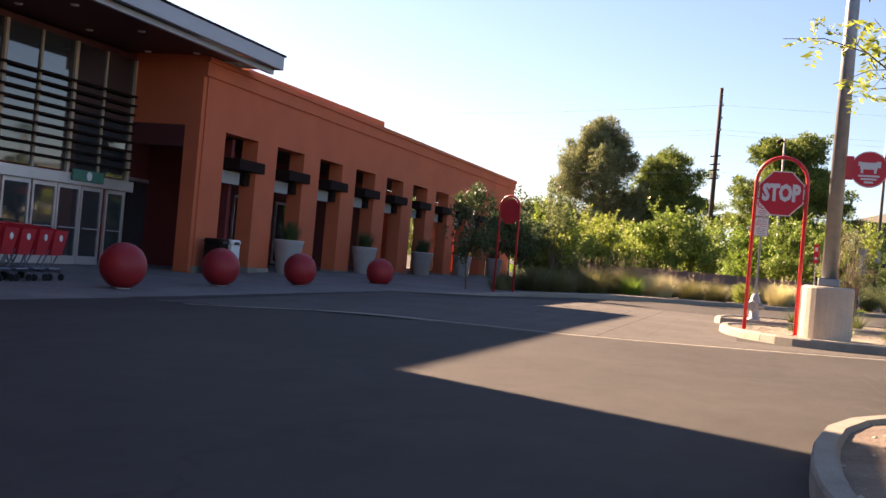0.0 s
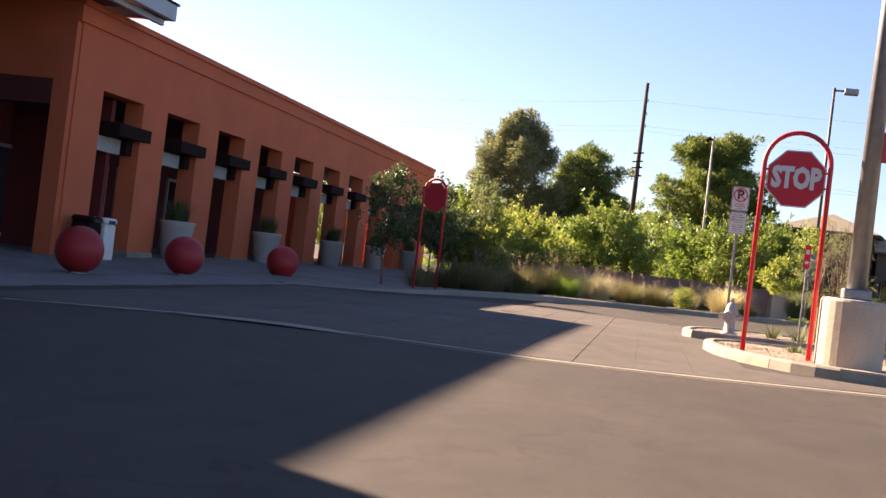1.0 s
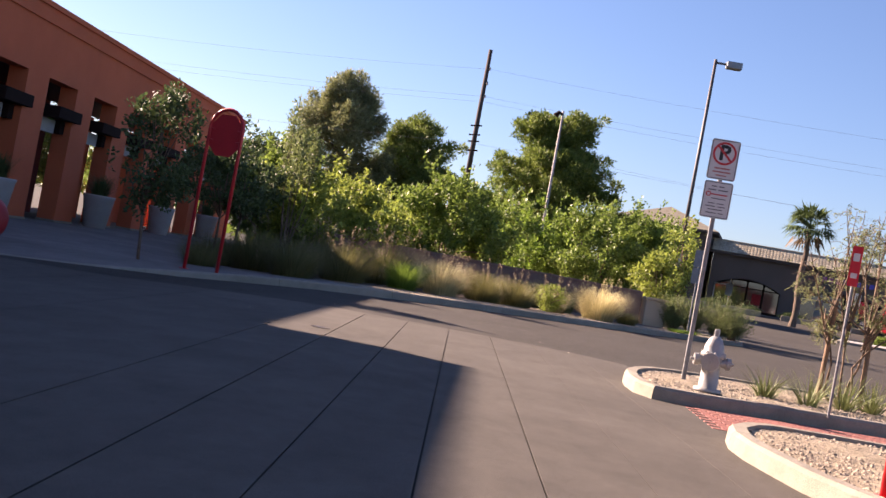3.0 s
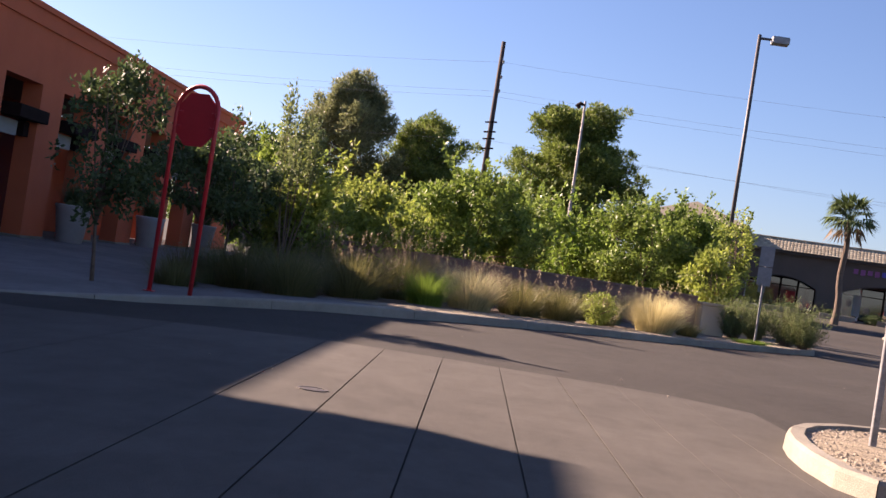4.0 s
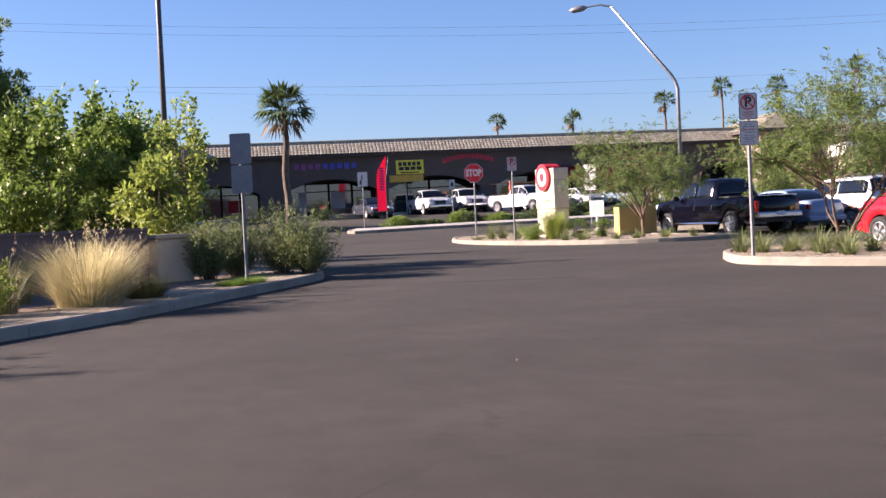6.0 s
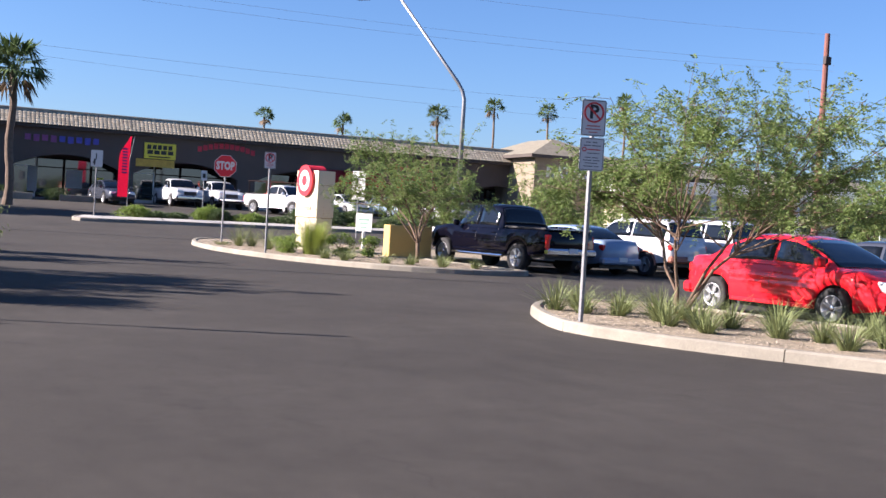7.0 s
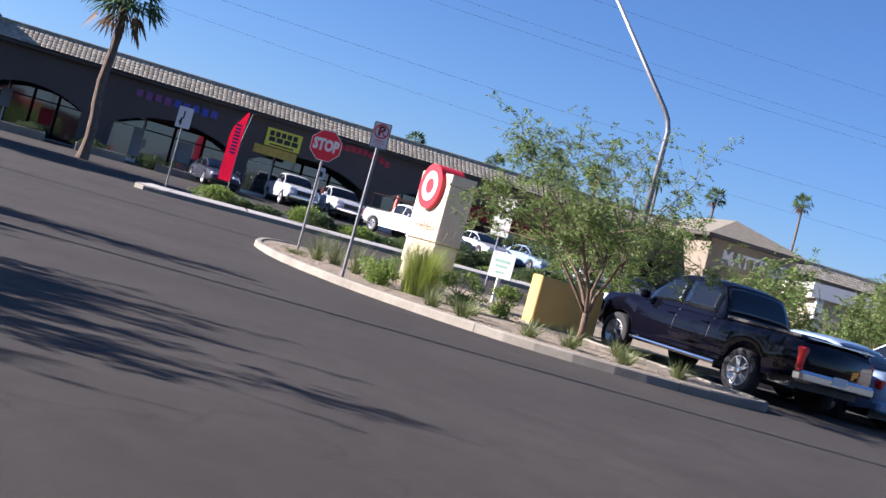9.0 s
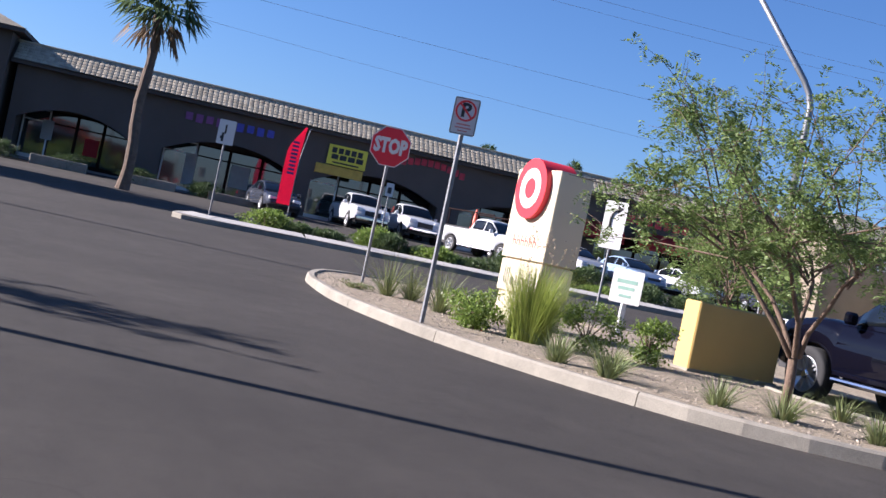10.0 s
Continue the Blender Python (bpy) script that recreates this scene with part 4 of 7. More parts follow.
# ---------------------------------------------------------------- lamps and utility poles
lp = thing("parking_lamp", Matrix.Translation((5.08, 10.07, gz(5.2, 10) + UP - 0.05)), "tall grey lamp post on a round concrete base", "lamp post")
part("concrete_base", lathe(bmesh.new(), [(0.41, 0), (0.41, 0.83), (0.39, 0.86), (0.37, 0.87)], 28), mat("base_concrete", (0.42, 0.36, 0.29), 0.9, vary=0.2, scale=2, fine=50, bump=0.3), lp, smooth=False)
part("collar", boxes((-0.17, -0.17, 0.87, 0.17, 0.17, 1.0), bevel=0.015), GALV, lp)
part("pole", tube(bmesh.new(), [(0, 0, 1.0), (0, 0, 9.6)], [0.125, 0.085], 14), GALV, lp, smooth=True)
part("arm", boxes((-0.9, -0.05, 9.4, 0.9, 0.05, 9.5)), GALV, lp)
for s in (-1, 1):
    part("lamp_head", boxes((s * 0.9 - 0.35, -0.2, 9.32, s * 0.9 + 0.35, 0.2, 9.52), bevel=0.03), GALV, lp)
m = facing(0.46, -0.1, 2.78, -0.05, -1)
dk = part("round_sign", lathe(bmesh.new(), [(0.29, -0.012), (0.29, 0.0)], 32, m), SIGNRED, lp, "round red sign with a pale picture")
part("rim", ring(bmesh.new(), 0.275, 0.285, 0.0, 0.004, m), SIGNWHITE, dk)
bm = bars(bmesh.new(), [(-0.14, 0.0, 0.12, 0.11), (-0.17, 0.05, -0.12, 0.12), (0.1, 0.03, 0.17, 0.13), (-0.13, -0.06, -0.09, 0.0), (0.07, -0.06, 0.11, 0.0)], m)
part("pale_shape", bm, SIGNWHITE, dk)
for q in ((-0.16, -0.12, 0.16, -0.09), (-0.12, -0.17, 0.12, -0.14), (-0.07, -0.22, 0.07, -0.19)):
    part("printed_bar", bars(bmesh.new(), [q], m), SIGNWHITE, dk)
part("bracket", boxes((0.1, -0.1, 2.6, 0.22, -0.08, 2.98)), REDPAINT, lp)

lq = thing("parking_lamp", Matrix.Translation((8.02, 51.73, 0)), "tall thin lamp post with one box head", "lamp post")
part("concrete_base", lathe(bmesh.new(), [(0.32, 0), (0.32, 0.8)], 20), KERB, lq)
BRONZE = mat("weathered_bronze_paint", (0.075, 0.068, 0.068), 0.55, 0.2, vary=0.25, scale=3, fine=40, bump=0.05)
part("pole", tube(bmesh.new(), [(0, 0, 0.8), (0, 0, 11.05)], [0.085, 0.065], 12), BRONZE, lq, smooth=True)
part("arm", boxes((0.0, -0.04, 10.88, 0.56, 0.04, 10.96)), BRONZE, lq)
part("lamp_head", boxes((0.45, -0.22, 10.76, 1.08, 0.22, 11.04), bevel=0.03), GALV, lq)
part("junction_box", boxes((-0.14, -0.22, 2.4, 0.16, -0.09, 3.0), bevel=0.02), GALV, lq)

st = thing("street_lamp", Matrix.Translation((33.1, 63.0, gz(33.1, 63))), "bent galvanised street lamp with a cobra head", "street lamp")
LFT = Vector((-0.81, 0.585, 0))
zb = 6.6 - st.location.z
pts = [Vector((0, 0, 0)), Vector((0, 0, zb - 0.25)), LFT * 0.1 + Vector((0, 0, zb + 0.1)), LFT * 0.28 + Vector((0, 0, zb + 0.4)), LFT * 2.85 + Vector((0, 0, zb + 3.7))]
part("pole", tube(bmesh.new(), pts, [0.11, 0.085, 0.08, 0.078, 0.055], 12), GALV, st, smooth=True)
e = pts[-1]
part("arm", tube(bmesh.new(), [e, e + LFT * 0.5 + Vector((0, 0, 0.12)), e + LFT * 1.2 + Vector((0, 0, 0.05))], [0.05, 0.04, 0.035], 8), GALV, st)
bm = bmesh.new()
tube(bm, [e + LFT * 1.1 + Vector((0, 0, 0.05)), e + LFT * 1.3 + Vector((0, 0, 0.03)), e + LFT * 1.75 + Vector((0, 0, -0.03)), e + LFT * 1.9 + Vector((0, 0, -0.05))], [0.05, 0.15, 0.13, 0.04], 10)
part("lamp_head", bm, GALV, st, smooth=True)

up = thing("utility_pole", Matrix.Translation((-3.4, 91.0, 0)), "tall dark wooden utility pole with fittings", "utility pole")
part("pole", tube(bmesh.new(), [(0, 0, 0), (0, 0, 17.2)], [0.24, 0.15], 12), POLEWOOD, up, smooth=True)
for z in (10.1, 10.6, 11.3, 9.4):
    part("fitting", tube(bmesh.new(), [(-0.45, -0.1, z), (0.4, -0.15, z + 0.1)], 0.06, 6), DARKMETAL, up)
for z in (15.6, 14.5, 13.5):
    part("insulator", lathe(bmesh.new(), [(0.05, 0), (0.1, 0.06), (0.05, 0.12), (0.1, 0.18), (0.03, 0.26)], 10, Matrix.Translation((0.2, -0.2, z))), PLANTER, up)
wp = thing("utility_pole", Matrix.Translation((2.57, 73.1, 0)), "slim weathered service pole with a small lamp", "utility pole")
part("pole", tube(bmesh.new(), [(0, 0, 0), (0.05, 0, 5), (0, 0, 11.0)], [0.11, 0.09, 0.065], 10), mat("weathered_pole", (0.34, 0.31, 0.29), 0.7, vary=0.5, scale=2.5, fine=20, bump=0.4), wp, smooth=True)
part("lamp_head", tube(bmesh.new(), [(0, -0.1, 10.75), (-0.22, -0.1, 10.85), (-0.42, -0.1, 10.62)], [0.06, 0.12, 0.17], 8), DARKMETAL, wp)
dp = thing("utility_pole", Matrix.Translation((55.3, 62.1, 0.6)), "distant reddish utility pole above the trees", "utility pole")
part("pole", tube(bmesh.new(), [(0, 0, 0), (0, 0, 11.5)], [0.19, 0.13], 10), mat("reddish_wood", (0.17, 0.07, 0.055), 0.9, bump=0.3), dp)
part("fitting", boxes((-0.25, -0.2, 9.9, 0.2, 0.0, 10.3), bevel=0.02), POLEWOOD, dp)

WIRE = mat("wire_black", (0.16, 0.17, 0.2), 0.6, bump=0)
D = Vector((0.978, -0.208, 0))


def wire(a, b, sag, r=0.006):
    pts = [Vector(a).lerp(Vector(b), k / 16) - Vector((0, 0, sag * 4 * (k / 16) * (1 - k / 16))) for k in range(17)]
    tagged(part("overhead_wire", tube(bmesh.new(), pts, r, 4), WIRE, None), "thin dark overhead power line against the sky", "power line", "overhead lines")


for z, s in ((15.7, 1.2), (13.6, 1.1), (13.2, 1.2), (10.0, 1.0)):
    base = Vector((-3.3, 90.8, z))
    wire(base, base + D * 78, s)
    wire(base - D * 70, base, s)
for z in (12.2,):
    base = Vector((8, 112, z))
    wire(base, base + D * 110, 1.6, 0.007)

# ---------------------------------------------------------------- store-front things


def red_ball(x, y):
    root = thing("bollard_ball", Matrix.Translation((x, y, gz(x, y) + 0.016)), "large matte red concrete ball bollard on plaza", "bollard", "red ball bollards")
    bm = bmesh.new()
    bmesh.ops.create_uvsphere(bm, u_segments=40, v_segments=24, radius=0.415)
    for v in bm.verts:
        if v.co.z < -0.395:
            v.co.z = -0.395
    bmesh.ops.translate(bm, vec=(0, 0, 0.41), verts=bm.verts)
    part("ball", bm, BALLRED, root, smooth=True)
    part("base_ring", lathe(bmesh.new(), [(0.15, 0), (0.15, 0.03)], 20), PLANTER, root)
    return root


for x, y in ((-6.8, 8.35), (-7.35, 12.95), (-7.45, 17.3), (-7.5, 23.2)):
    red_ball(x, y)



def planter_pot(x, y, base):
    root = thing("planter_pot", Matrix.Translation((x, y, base)), "tall tapered grey planter with a grassy plant", "planter", "planters along the arcade")
    part("pot", lathe(bmesh.new(), [(0.31, 0), (0.33, 0.04), (0.47, 1.02), (0.5, 1.1), (0.48, 1.14), (0.43, 1.12), (0.4, 1.02)], 28), PLANTER, root, smooth=True)
    part("soil", lathe(bmesh.new(), [(0.4, 1.0), (0.4, 1.03)], 20), SOIL, root)
    return root


POTS = [(-11.07, 24.2), (-11.28, 31.4), (-11.5, 39.0), (-11.72, 46.0), (-11.93, 53.0)]
for x, y in POTS:
    planter_pot(x, y, gz(x, y) + 0.016)

for k, (x, y, material, lab) in enumerate(((-10.85, 19.1, DARKMETAL, "dark square litter bin beside the orange pier"), (-10.8, 19.68, WHITEPAINT, "pale square litter bin beside the orange pier"))):
    tb = thing("litter_bin", Matrix.Translation((x, y, gz(x, y) + 0.016)), lab, "litter bin")
    part("body", boxes((-0.25, -0.25, 0, 0.25, 0.25, 0.84), bevel=0.02), material, tb)
    lid = part("lid", boxes((-0.275, -0.275, 0.84, 0.275, 0.275, 1.0), bevel=0.05), material, tb)
    part("opening", boxes((0.27, -0.15, 0.86, 0.28, 0.15, 0.94)), BLACKINK, lid)

CARTRED = mat("cart_red_plastic", (0.5, 0.02, 0.03), 0.4, vary=0.1, bump=0.02)
CARTGREY = mat("cart_grey_steel", (0.25, 0.27, 0.33), 0.4, 0.6, vary=0.1, bump=0.02)
RUBBER = mat("rubber", (0.02, 0.02, 0.022), 0.8, vary=0.2, bump=0.1)


def shopping_cart(x, y, rz):
    root = thing("shopping_cart", Matrix.Translation((x, y, gz(x, y) + 0.016)) @ pose(0, 0, 0, 0, 0, rz), "red plastic shopping cart nested in a row", "shopping cart", "row of carts")
    bm = bmesh.new()
    lo = [(-0.2, -0.4), (0.2, -0.4), (0.24, 0.4), (-0.24, 0.4)]
    hi = [(-0.24, -0.48), (0.24, -0.48), (0.3, 0.48), (-0.3, 0.48)]
    a = [bm.verts.new((px, py, 0.46)) for px, py in lo]
    b = [bm.verts.new((px, py, 1.0 if py > 0 else 0.92)) for px, py in hi]
    c = [bm.verts.new((px * 0.93, py * 0.95, v.co.z - 0.01)) for (px, py), v in zip(hi, b)]
    d = [bm.verts.new((px * 0.93, py * 0.93, 0.49)) for px, py in lo]
    for p, q in ((a, b), (b, c), (c, d)):
        for k in range(4):
            bm.faces.new((p[k], p[(k + 1) % 4], q[(k + 1) % 4], q[k]))
    bm.faces.new(a[::-1])
    bm.faces.new(d)
    part("basket", bm, CARTRED, root)
    part("lower_tray", boxes((-0.2, -0.4, 0.2, 0.2, 0.4, 0.23), bevel=0.006), CARTGREY, root)
    bm = tube(bmesh.new(), [(-0.28, 0.5, 0.98), (-0.28, 0.62, 1.04), (0.28, 0.62, 1.04), (0.28, 0.5, 0.98)], 0.018, 8)
    part("handle", bm, RUBBER, root, "black handle bar")
    for s in (-1, 1):
        part("leg", tube(bmesh.new(), [(s * 0.24, 0.42, 0.58), (s * 0.23, 0.3, 0.2), (s * 0.24, 0.45, 0.12)], 0.016, 6), CARTGREY, root)
        part("leg", tube(bmesh.new(), [(s * 0.2, -0.36, 0.56), (s * 0.2, -0.2, 0.2), (s * 0.19, -0.42, 0.13)], 0.016, 6), CARTGREY, root)
        part("rail", tube(bmesh.new(), [(s * 0.23, 0.45, 0.16), (s * 0.19, -0.42, 0.16)], 0.014, 6), CARTGREY, root)
        for yy in (0.45, -0.42):
            part("wheel", lathe(bmesh.new(), [(0.03, -0.015), (0.062, -0.015), (0.062, 0.015), (0.03, 0.015)], 14, Matrix.Translation((s * 0.21, yy, 0.062)) @ pose(0, 0, 0, 0, 90, 0)), RUBBER, root)
    for m in (facing(0, -0.46, 0.78, 0, -1), facing(-0.272, 0.05, 0.8, -1, 0)):
        part("badge", lathe(bmesh.new(), [(0.06, 0), (0.06, 0.012)], 16, m), SIGNWHITE, root, "round white badge")
    return root


for k in range(5):
    shopping_cart(-8.45 - 0.08 * k, 6.25 + 0.57 * k, 98 + 2 * (k % 2))
for k in range(4):
    shopping_cart(-9.0 - 0.08 * k, 6.3 + 0.57 * k, 98)

# ---------------------------------------------------------------- hydrant
HYD = mat("silver_hydrant_paint", (0.3, 0.3, 0.295), 0.45, 0.15, vary=0.12, scale=6, fine=50, bump=0.08)
hy = thing("fire_hydrant", Matrix.Translation((3.74, 15.98, gz(4, 17.4) + UP - 0.03)) @ Matrix.Scale(0.84, 4), "pale silver fire hydrant standing in gravel", "fire hydrant")
part("barrel", lathe(bmesh.new(), [(0.17, 0), (0.17, 0.05), (0.115, 0.06), (0.11, 0.42), (0.15, 0.44), (0.15, 0.48), (0.125, 0.5), (0.12, 0.56), (0.09, 0.64), (0.05, 0.69)], 20), HYD, hy, smooth=True)
part("bonnet_nut", lathe(bmesh.new(), [(0.035, 0.69), (0.035, 0.77), (0.02, 0.78)], 5), HYD, hy)
part("base_flange", lathe(bmesh.new(), [(0.19, -0.04), (0.19, 0.015)], 16), mat("rust_black", (0.05, 0.035, 0.03), 0.8, bump=0.3), hy)
for a, rr, ln in ((180, 0.055, 0.22), (0, 0.055, 0.22), (255, 0.085, 0.23)):
    d = Vector((math.cos(radians(a)), math.sin(radians(a)), 0))
    c = Vector((0, 0, 0.38))
    o = part("outlet", tube(bmesh.new(), [c, c + d * (ln - 0.05), c + d * (ln - 0.05), c + d * ln], [rr, rr, rr * 1.35, rr * 1.3], 12), HYD, hy)
    part("outlet_cap_nut", tube(bmesh.new(), [c + d * ln, c + d * (ln + 0.04)], 0.022, 5), HYD, o)
for k in range(8):
    a = math.pi * k / 4
    part("bolt", lathe(bmesh.new(), [(0.014, 0.43), (0.014, 0.5)], 6, Matrix.Translation((0.138 * math.cos(a), 0.138 * math.sin(a), 0))), HYD, hy)

# valve cover in the apron
vc = thing("valve_cover", Matrix.Translation((-0.31, 16.12, 0.009)), "small round iron valve cover set in concrete", "valve cover")
part("frame", ring(bmesh.new(), 0.085, 0.105, -0.02, 0.006, Matrix.Identity(4), 24), mat("cast_iron", (0.09, 0.08, 0.075), 0.6, 0.5, vary=0.4, scale=30, fine=90, bump=0.4), vc)
part("lid", lathe(bmesh.new(), [(0.083, -0.02), (0.083, 0.003), (0.06, 0.006)], 24), MATS["cast_iron"], vc)

# ---------------------------------------------------------------- monument sign
mo = thing("sign_monument", Matrix.Translation((22.9, 56.5, gz(22.5, 56.7) + UP - 0.05)), "cream stucco sign monument with red and white rings", "monument sign")
zz = 2.66 - mo.location.z
part("upper_block", boxes((0, 0, 1.08, 0.62, 1.42, zz), bevel=0.012), CREAM, mo)
part("lower_block", boxes((0.02, 0.02, 0.52, 0.6, 1.4, 1.05), bevel=0.012), CREAM, mo)
part("base", boxes((0.05, 0.06, 0, 0.57, 1.36, 0.5), bevel=0.012), CREAM, mo)
part("shadow_gap", boxes((0.06, 0.06, 0.49, 0.56, 1.36, 1.09)), TANWALL, mo)
m = facing(-0.0, 0.72, 2.33 - mo.location.z, -1, 0)
em = part("ring_emblem", lathe(bmesh.new(), [(0.5, -0.5), (0.5, 0.1)], 44, m), SIGNRED, mo, "thick red disc with white ring")
part("white_ring", ring(bmesh.new(), 0.17, 0.335, 0.098, 0.106, m, 40), SIGNWHITE, em)
INKGREY = mat("grey_lettering", (0.33, 0.32, 0.31), 0.5, bump=0)
m = facing(-0.001, 0.72, 1.62 - mo.location.z, -1, 0)
for k in range(5):
    part("grey_bar", bars(bmesh.new(), [(-0.32 + k * 0.13, 0.02, -0.22 + k * 0.13, 0.035), (-0.32 + k * 0.13, 0.035, -0.3 + k * 0.13, 0.17), (-0.24 + k * 0.13, 0.06, -0.22 + k * 0.13, 0.17)], m), INKGREY, mo)
for k in range(6):
    part("red_bar", bars(bmesh.new(), [(-0.4 + k * 0.136, -0.24, -0.378 + k * 0.136, -0.06), (-0.378 + k * 0.136, -0.16, -0.3 + k * 0.136, -0.138), (-0.322 + k * 0.136, -0.24, -0.3 + k * 0.136, -0.16)], m), mat("deep_red_lettering", (0.25, 0.04, 0.035), 0.5, bump=0), mo)
m = facing(0.019, 0.72, 0.85 - mo.location.z, -1, 0)
for x0, x1, z1 in ((-0.5, -0.47, 0.17), (-0.43, -0.4, 0.15), (-0.36, -0.33, 0.17), (-0.26, -0.14, 0.0), (-0.08, -0.05, 0.05), (0.0, 0.03, 0.17), (0.05, 0.12, 0.02), (0.17, 0.28, 0.01), (0.34, 0.37, 0.13), (0.4, 0.48, -0.08)):
    part("dark_bar", bars(bmesh.new(), [(x0, -0.12, x1, z1)], m), mat("charcoal_lettering", (0.12, 0.11, 0.1), 0.5, bump=0), mo)

yw = thing("screen_wall", Matrix.Translation((23.85, 53.62, gz(24, 54) + UP - 0.05)), "low yellow stucco screen wall on gravel island", "low wall")
part("wall", boxes((0, 0, 0, 1.55, 0.36, 1.0), bevel=0.02), YELLOWWALL, yw)
part("footing", boxes((-0.03, -0.03, -0.05, 1.58, 0.39, 0.06)), KERB, yw)

# second yellow wall seen past the parked cars
yw2 = thing("screen_wall", Matrix.Translation((36.6, 50.8, gz(36.6, 50.8))) @ pose(0, 0, 0, 0, 0, -4), "yellow stucco screen wall behind parked cars", "low wall")
part("wall", boxes((0, -5.2, -0.1, 0.4, 0, 1.24), bevel=0.02), YELLOWWALL, yw2)

# low brown wall and its paler end pier behind the grasses
bw = thing("garden_wall", Matrix.Identity(4), "low brown stucco wall behind ornamental grasses", "garden wall")
WA, WB = Vector((5.9, 40.45, 0)), Vector((-5.2, 35.6, 0))
u = (WB - WA).normalized()
ang = math.degrees(math.atan2(u.y, u.x))
WM = Matrix.Translation(WA) @ pose(0, 0, 0, 0, 0, ang)
bm = bmesh.new()
box(bm, 0.4, -0.1, 0, (WB - WA).length, 0.1, 1.06, m=WM)
part("wall", bm, BLOCKWALL, bw)
bm = bmesh.new()
box(bm, 0.4, -0.13, 1.06, (WB - WA).length, 0.13, 1.12, bevel=0.01, m=WM)
part("coping", bm, BLOCKWALL, bw)
bm = bmesh.new()
box(bm, -0.42, -0.3, 0, 0.35, 0.3, 0.9, bevel=0.02, m=WM)
box(bm, -0.46, -0.34, 0.9, 0.39, 0.34, 0.98, bevel=0.015, m=WM)
part("end_pier", bm, TANWALL, bw, "paler tan stucco end pier")

# red pavers between the two islands
pv = thing("paver_strip", Matrix.Identity(4), "strip of red brick pavers between kerbed islands", "paving", kind="structure")
me = bpy.data.meshes.new("paver")
bm = boxes((0, 0, -0.05, 0.19, 0.093, 0.014), bevel=0.004)
bm.to_mesh(me)
bm.free()
me.materials.append(BRICKRED)
poly = [Vector(p) for p in ((3.5, 13.5), (4.4, 13.75), (6.2, 14.0), (6.2, 15.95), (4.3, 15.42), (3.3, 15.05))]
count = 0
for j in range(26):
    for i in range(16):
        x, y = 3.4 + i * 0.2 + (j % 2) * 0.1, 13.5 + j * 0.1
        if inside_poly(x + 0.1, y + 0.05, poly) and count < 290:
            ob = new("paver", me)
            ob.parent, ob.location = pv, (x, y, gz(x, y))
            count += 1

# feather banner
fl = thing("feather_banner", Matrix.Translation((28.7, 89.5, gz(28.7, 89.5))), "red feather banner with dark bars on a pole", "banner")
part("pole", tube(bmesh.new(), [(0, 0, 0), (0.02, 0, 2.6), (0.25, 0, 4.0), (0.3, 0, 4.05)], [0.025, 0.02, 0.014, 0.01], 8), GALV, fl)
bm = bmesh.new()
rows = []
for k in range(13):
    t = k / 12
    z = 0.55 + 3.5 * t
    x0 = 0.0 + 0.3 * max(0.0, t - 0.6) ** 1.2
    w = 0.6 * (1 - max(0, t - 0.72) / 0.28 * 0.85)
    wob = 0.03 * math.sin(5 * t)
    rows.append([bm.verts.new((x0 - q * max(w, 0.05), wob * q, z)) for q in (0, 0.5, 1)])
for a, b in zip(rows, rows[1:]):
    for s in range(2):
        bm.faces.new((a[s], a[s + 1], b[s + 1], b[s]))
bmesh.ops.solidify(bm, geom=bm.faces[:], thickness=0.006)
part("sail", bm, mat("banner_red", (0.7, 0.03, 0.11), 0.7, vary=0.1, bump=0.05), fl)
BANNERBLUE = mat("banner_blue", (0.03, 0.04, 0.2), 0.6, bump=0)
for k in range(9):
    part("printed_bar", boxes((-0.42, -0.04, 1.9 + 0.17 * k, -0.12, -0.034, 2.0 + 0.17 * k)), BANNERBLUE, fl)

# ---------------------------------------------------------------- shop signs on the far facade
YSIGN = mat("yellow_sign", (0.68, 0.62, 0.05), 0.5, vary=0.06, bump=0)
ys = part("shop_sign", boxes((0.1, -0.14, 3.05, 2.15, 0.0, 4.08), bevel=0.01), YSIGN, mall, "yellow shop sign with dark bars")
part("dark_bars", boxes(*[(0.28 + 0.34 * k, -0.15, 3.66, 0.54 + 0.34 * k, -0.14, 3.95) for k in range(5)], *[(0.3 + 0.44 * k, -0.15, 3.34, 0.66 + 0.44 * k, -0.14, 3.6) for k in range(4)], (0.4, -0.15, 3.14, 1.8, -0.14, 3.22)), BLACKINK, ys)
part("lower_sign", boxes((-0.4, -0.08, 2.5, 2.1, 0.0, 3.0), bevel=0.01), mat("ochre_sign", (0.5, 0.34, 0.05), 0.6, bump=0), mall, "ochre board under the yellow sign")
for k in range(9):
    part("letter_bar", boxes((-7.3 + 0.52 * k, -0.06, 3.62 + (0.0 if k % 2 else 0.06), -6.95 + 0.52 * k, 0.0, 4.05)), mat("violet_letters", (0.20, 0.06, 0.2), 0.5, bump=0) if k < 4 else mat("blue_letters", (0.06, 0.07, 0.4), 0.5, bump=0), mall)
for k in range(11):
    t = k / 10 * 2 - 1
    part("letter_bar", boxes((3.6 + 0.36 * k, -0.06, 3.75 + 0.3 * (1 - t * t), 3.88 + 0.36 * k, 0.0, 4.1 + 0.3 * (1 - t * t))), mat("red_letters", (0.45, 0.03, 0.05), 0.5, bump=0), mall)
for k in range(7):
    part("letter_bar", boxes((17.0 + 0.55 * k, -0.06, 3.5, 17.4 + 0.55 * k, 0.0, 3.95)), MATS["red_letters"], mall)
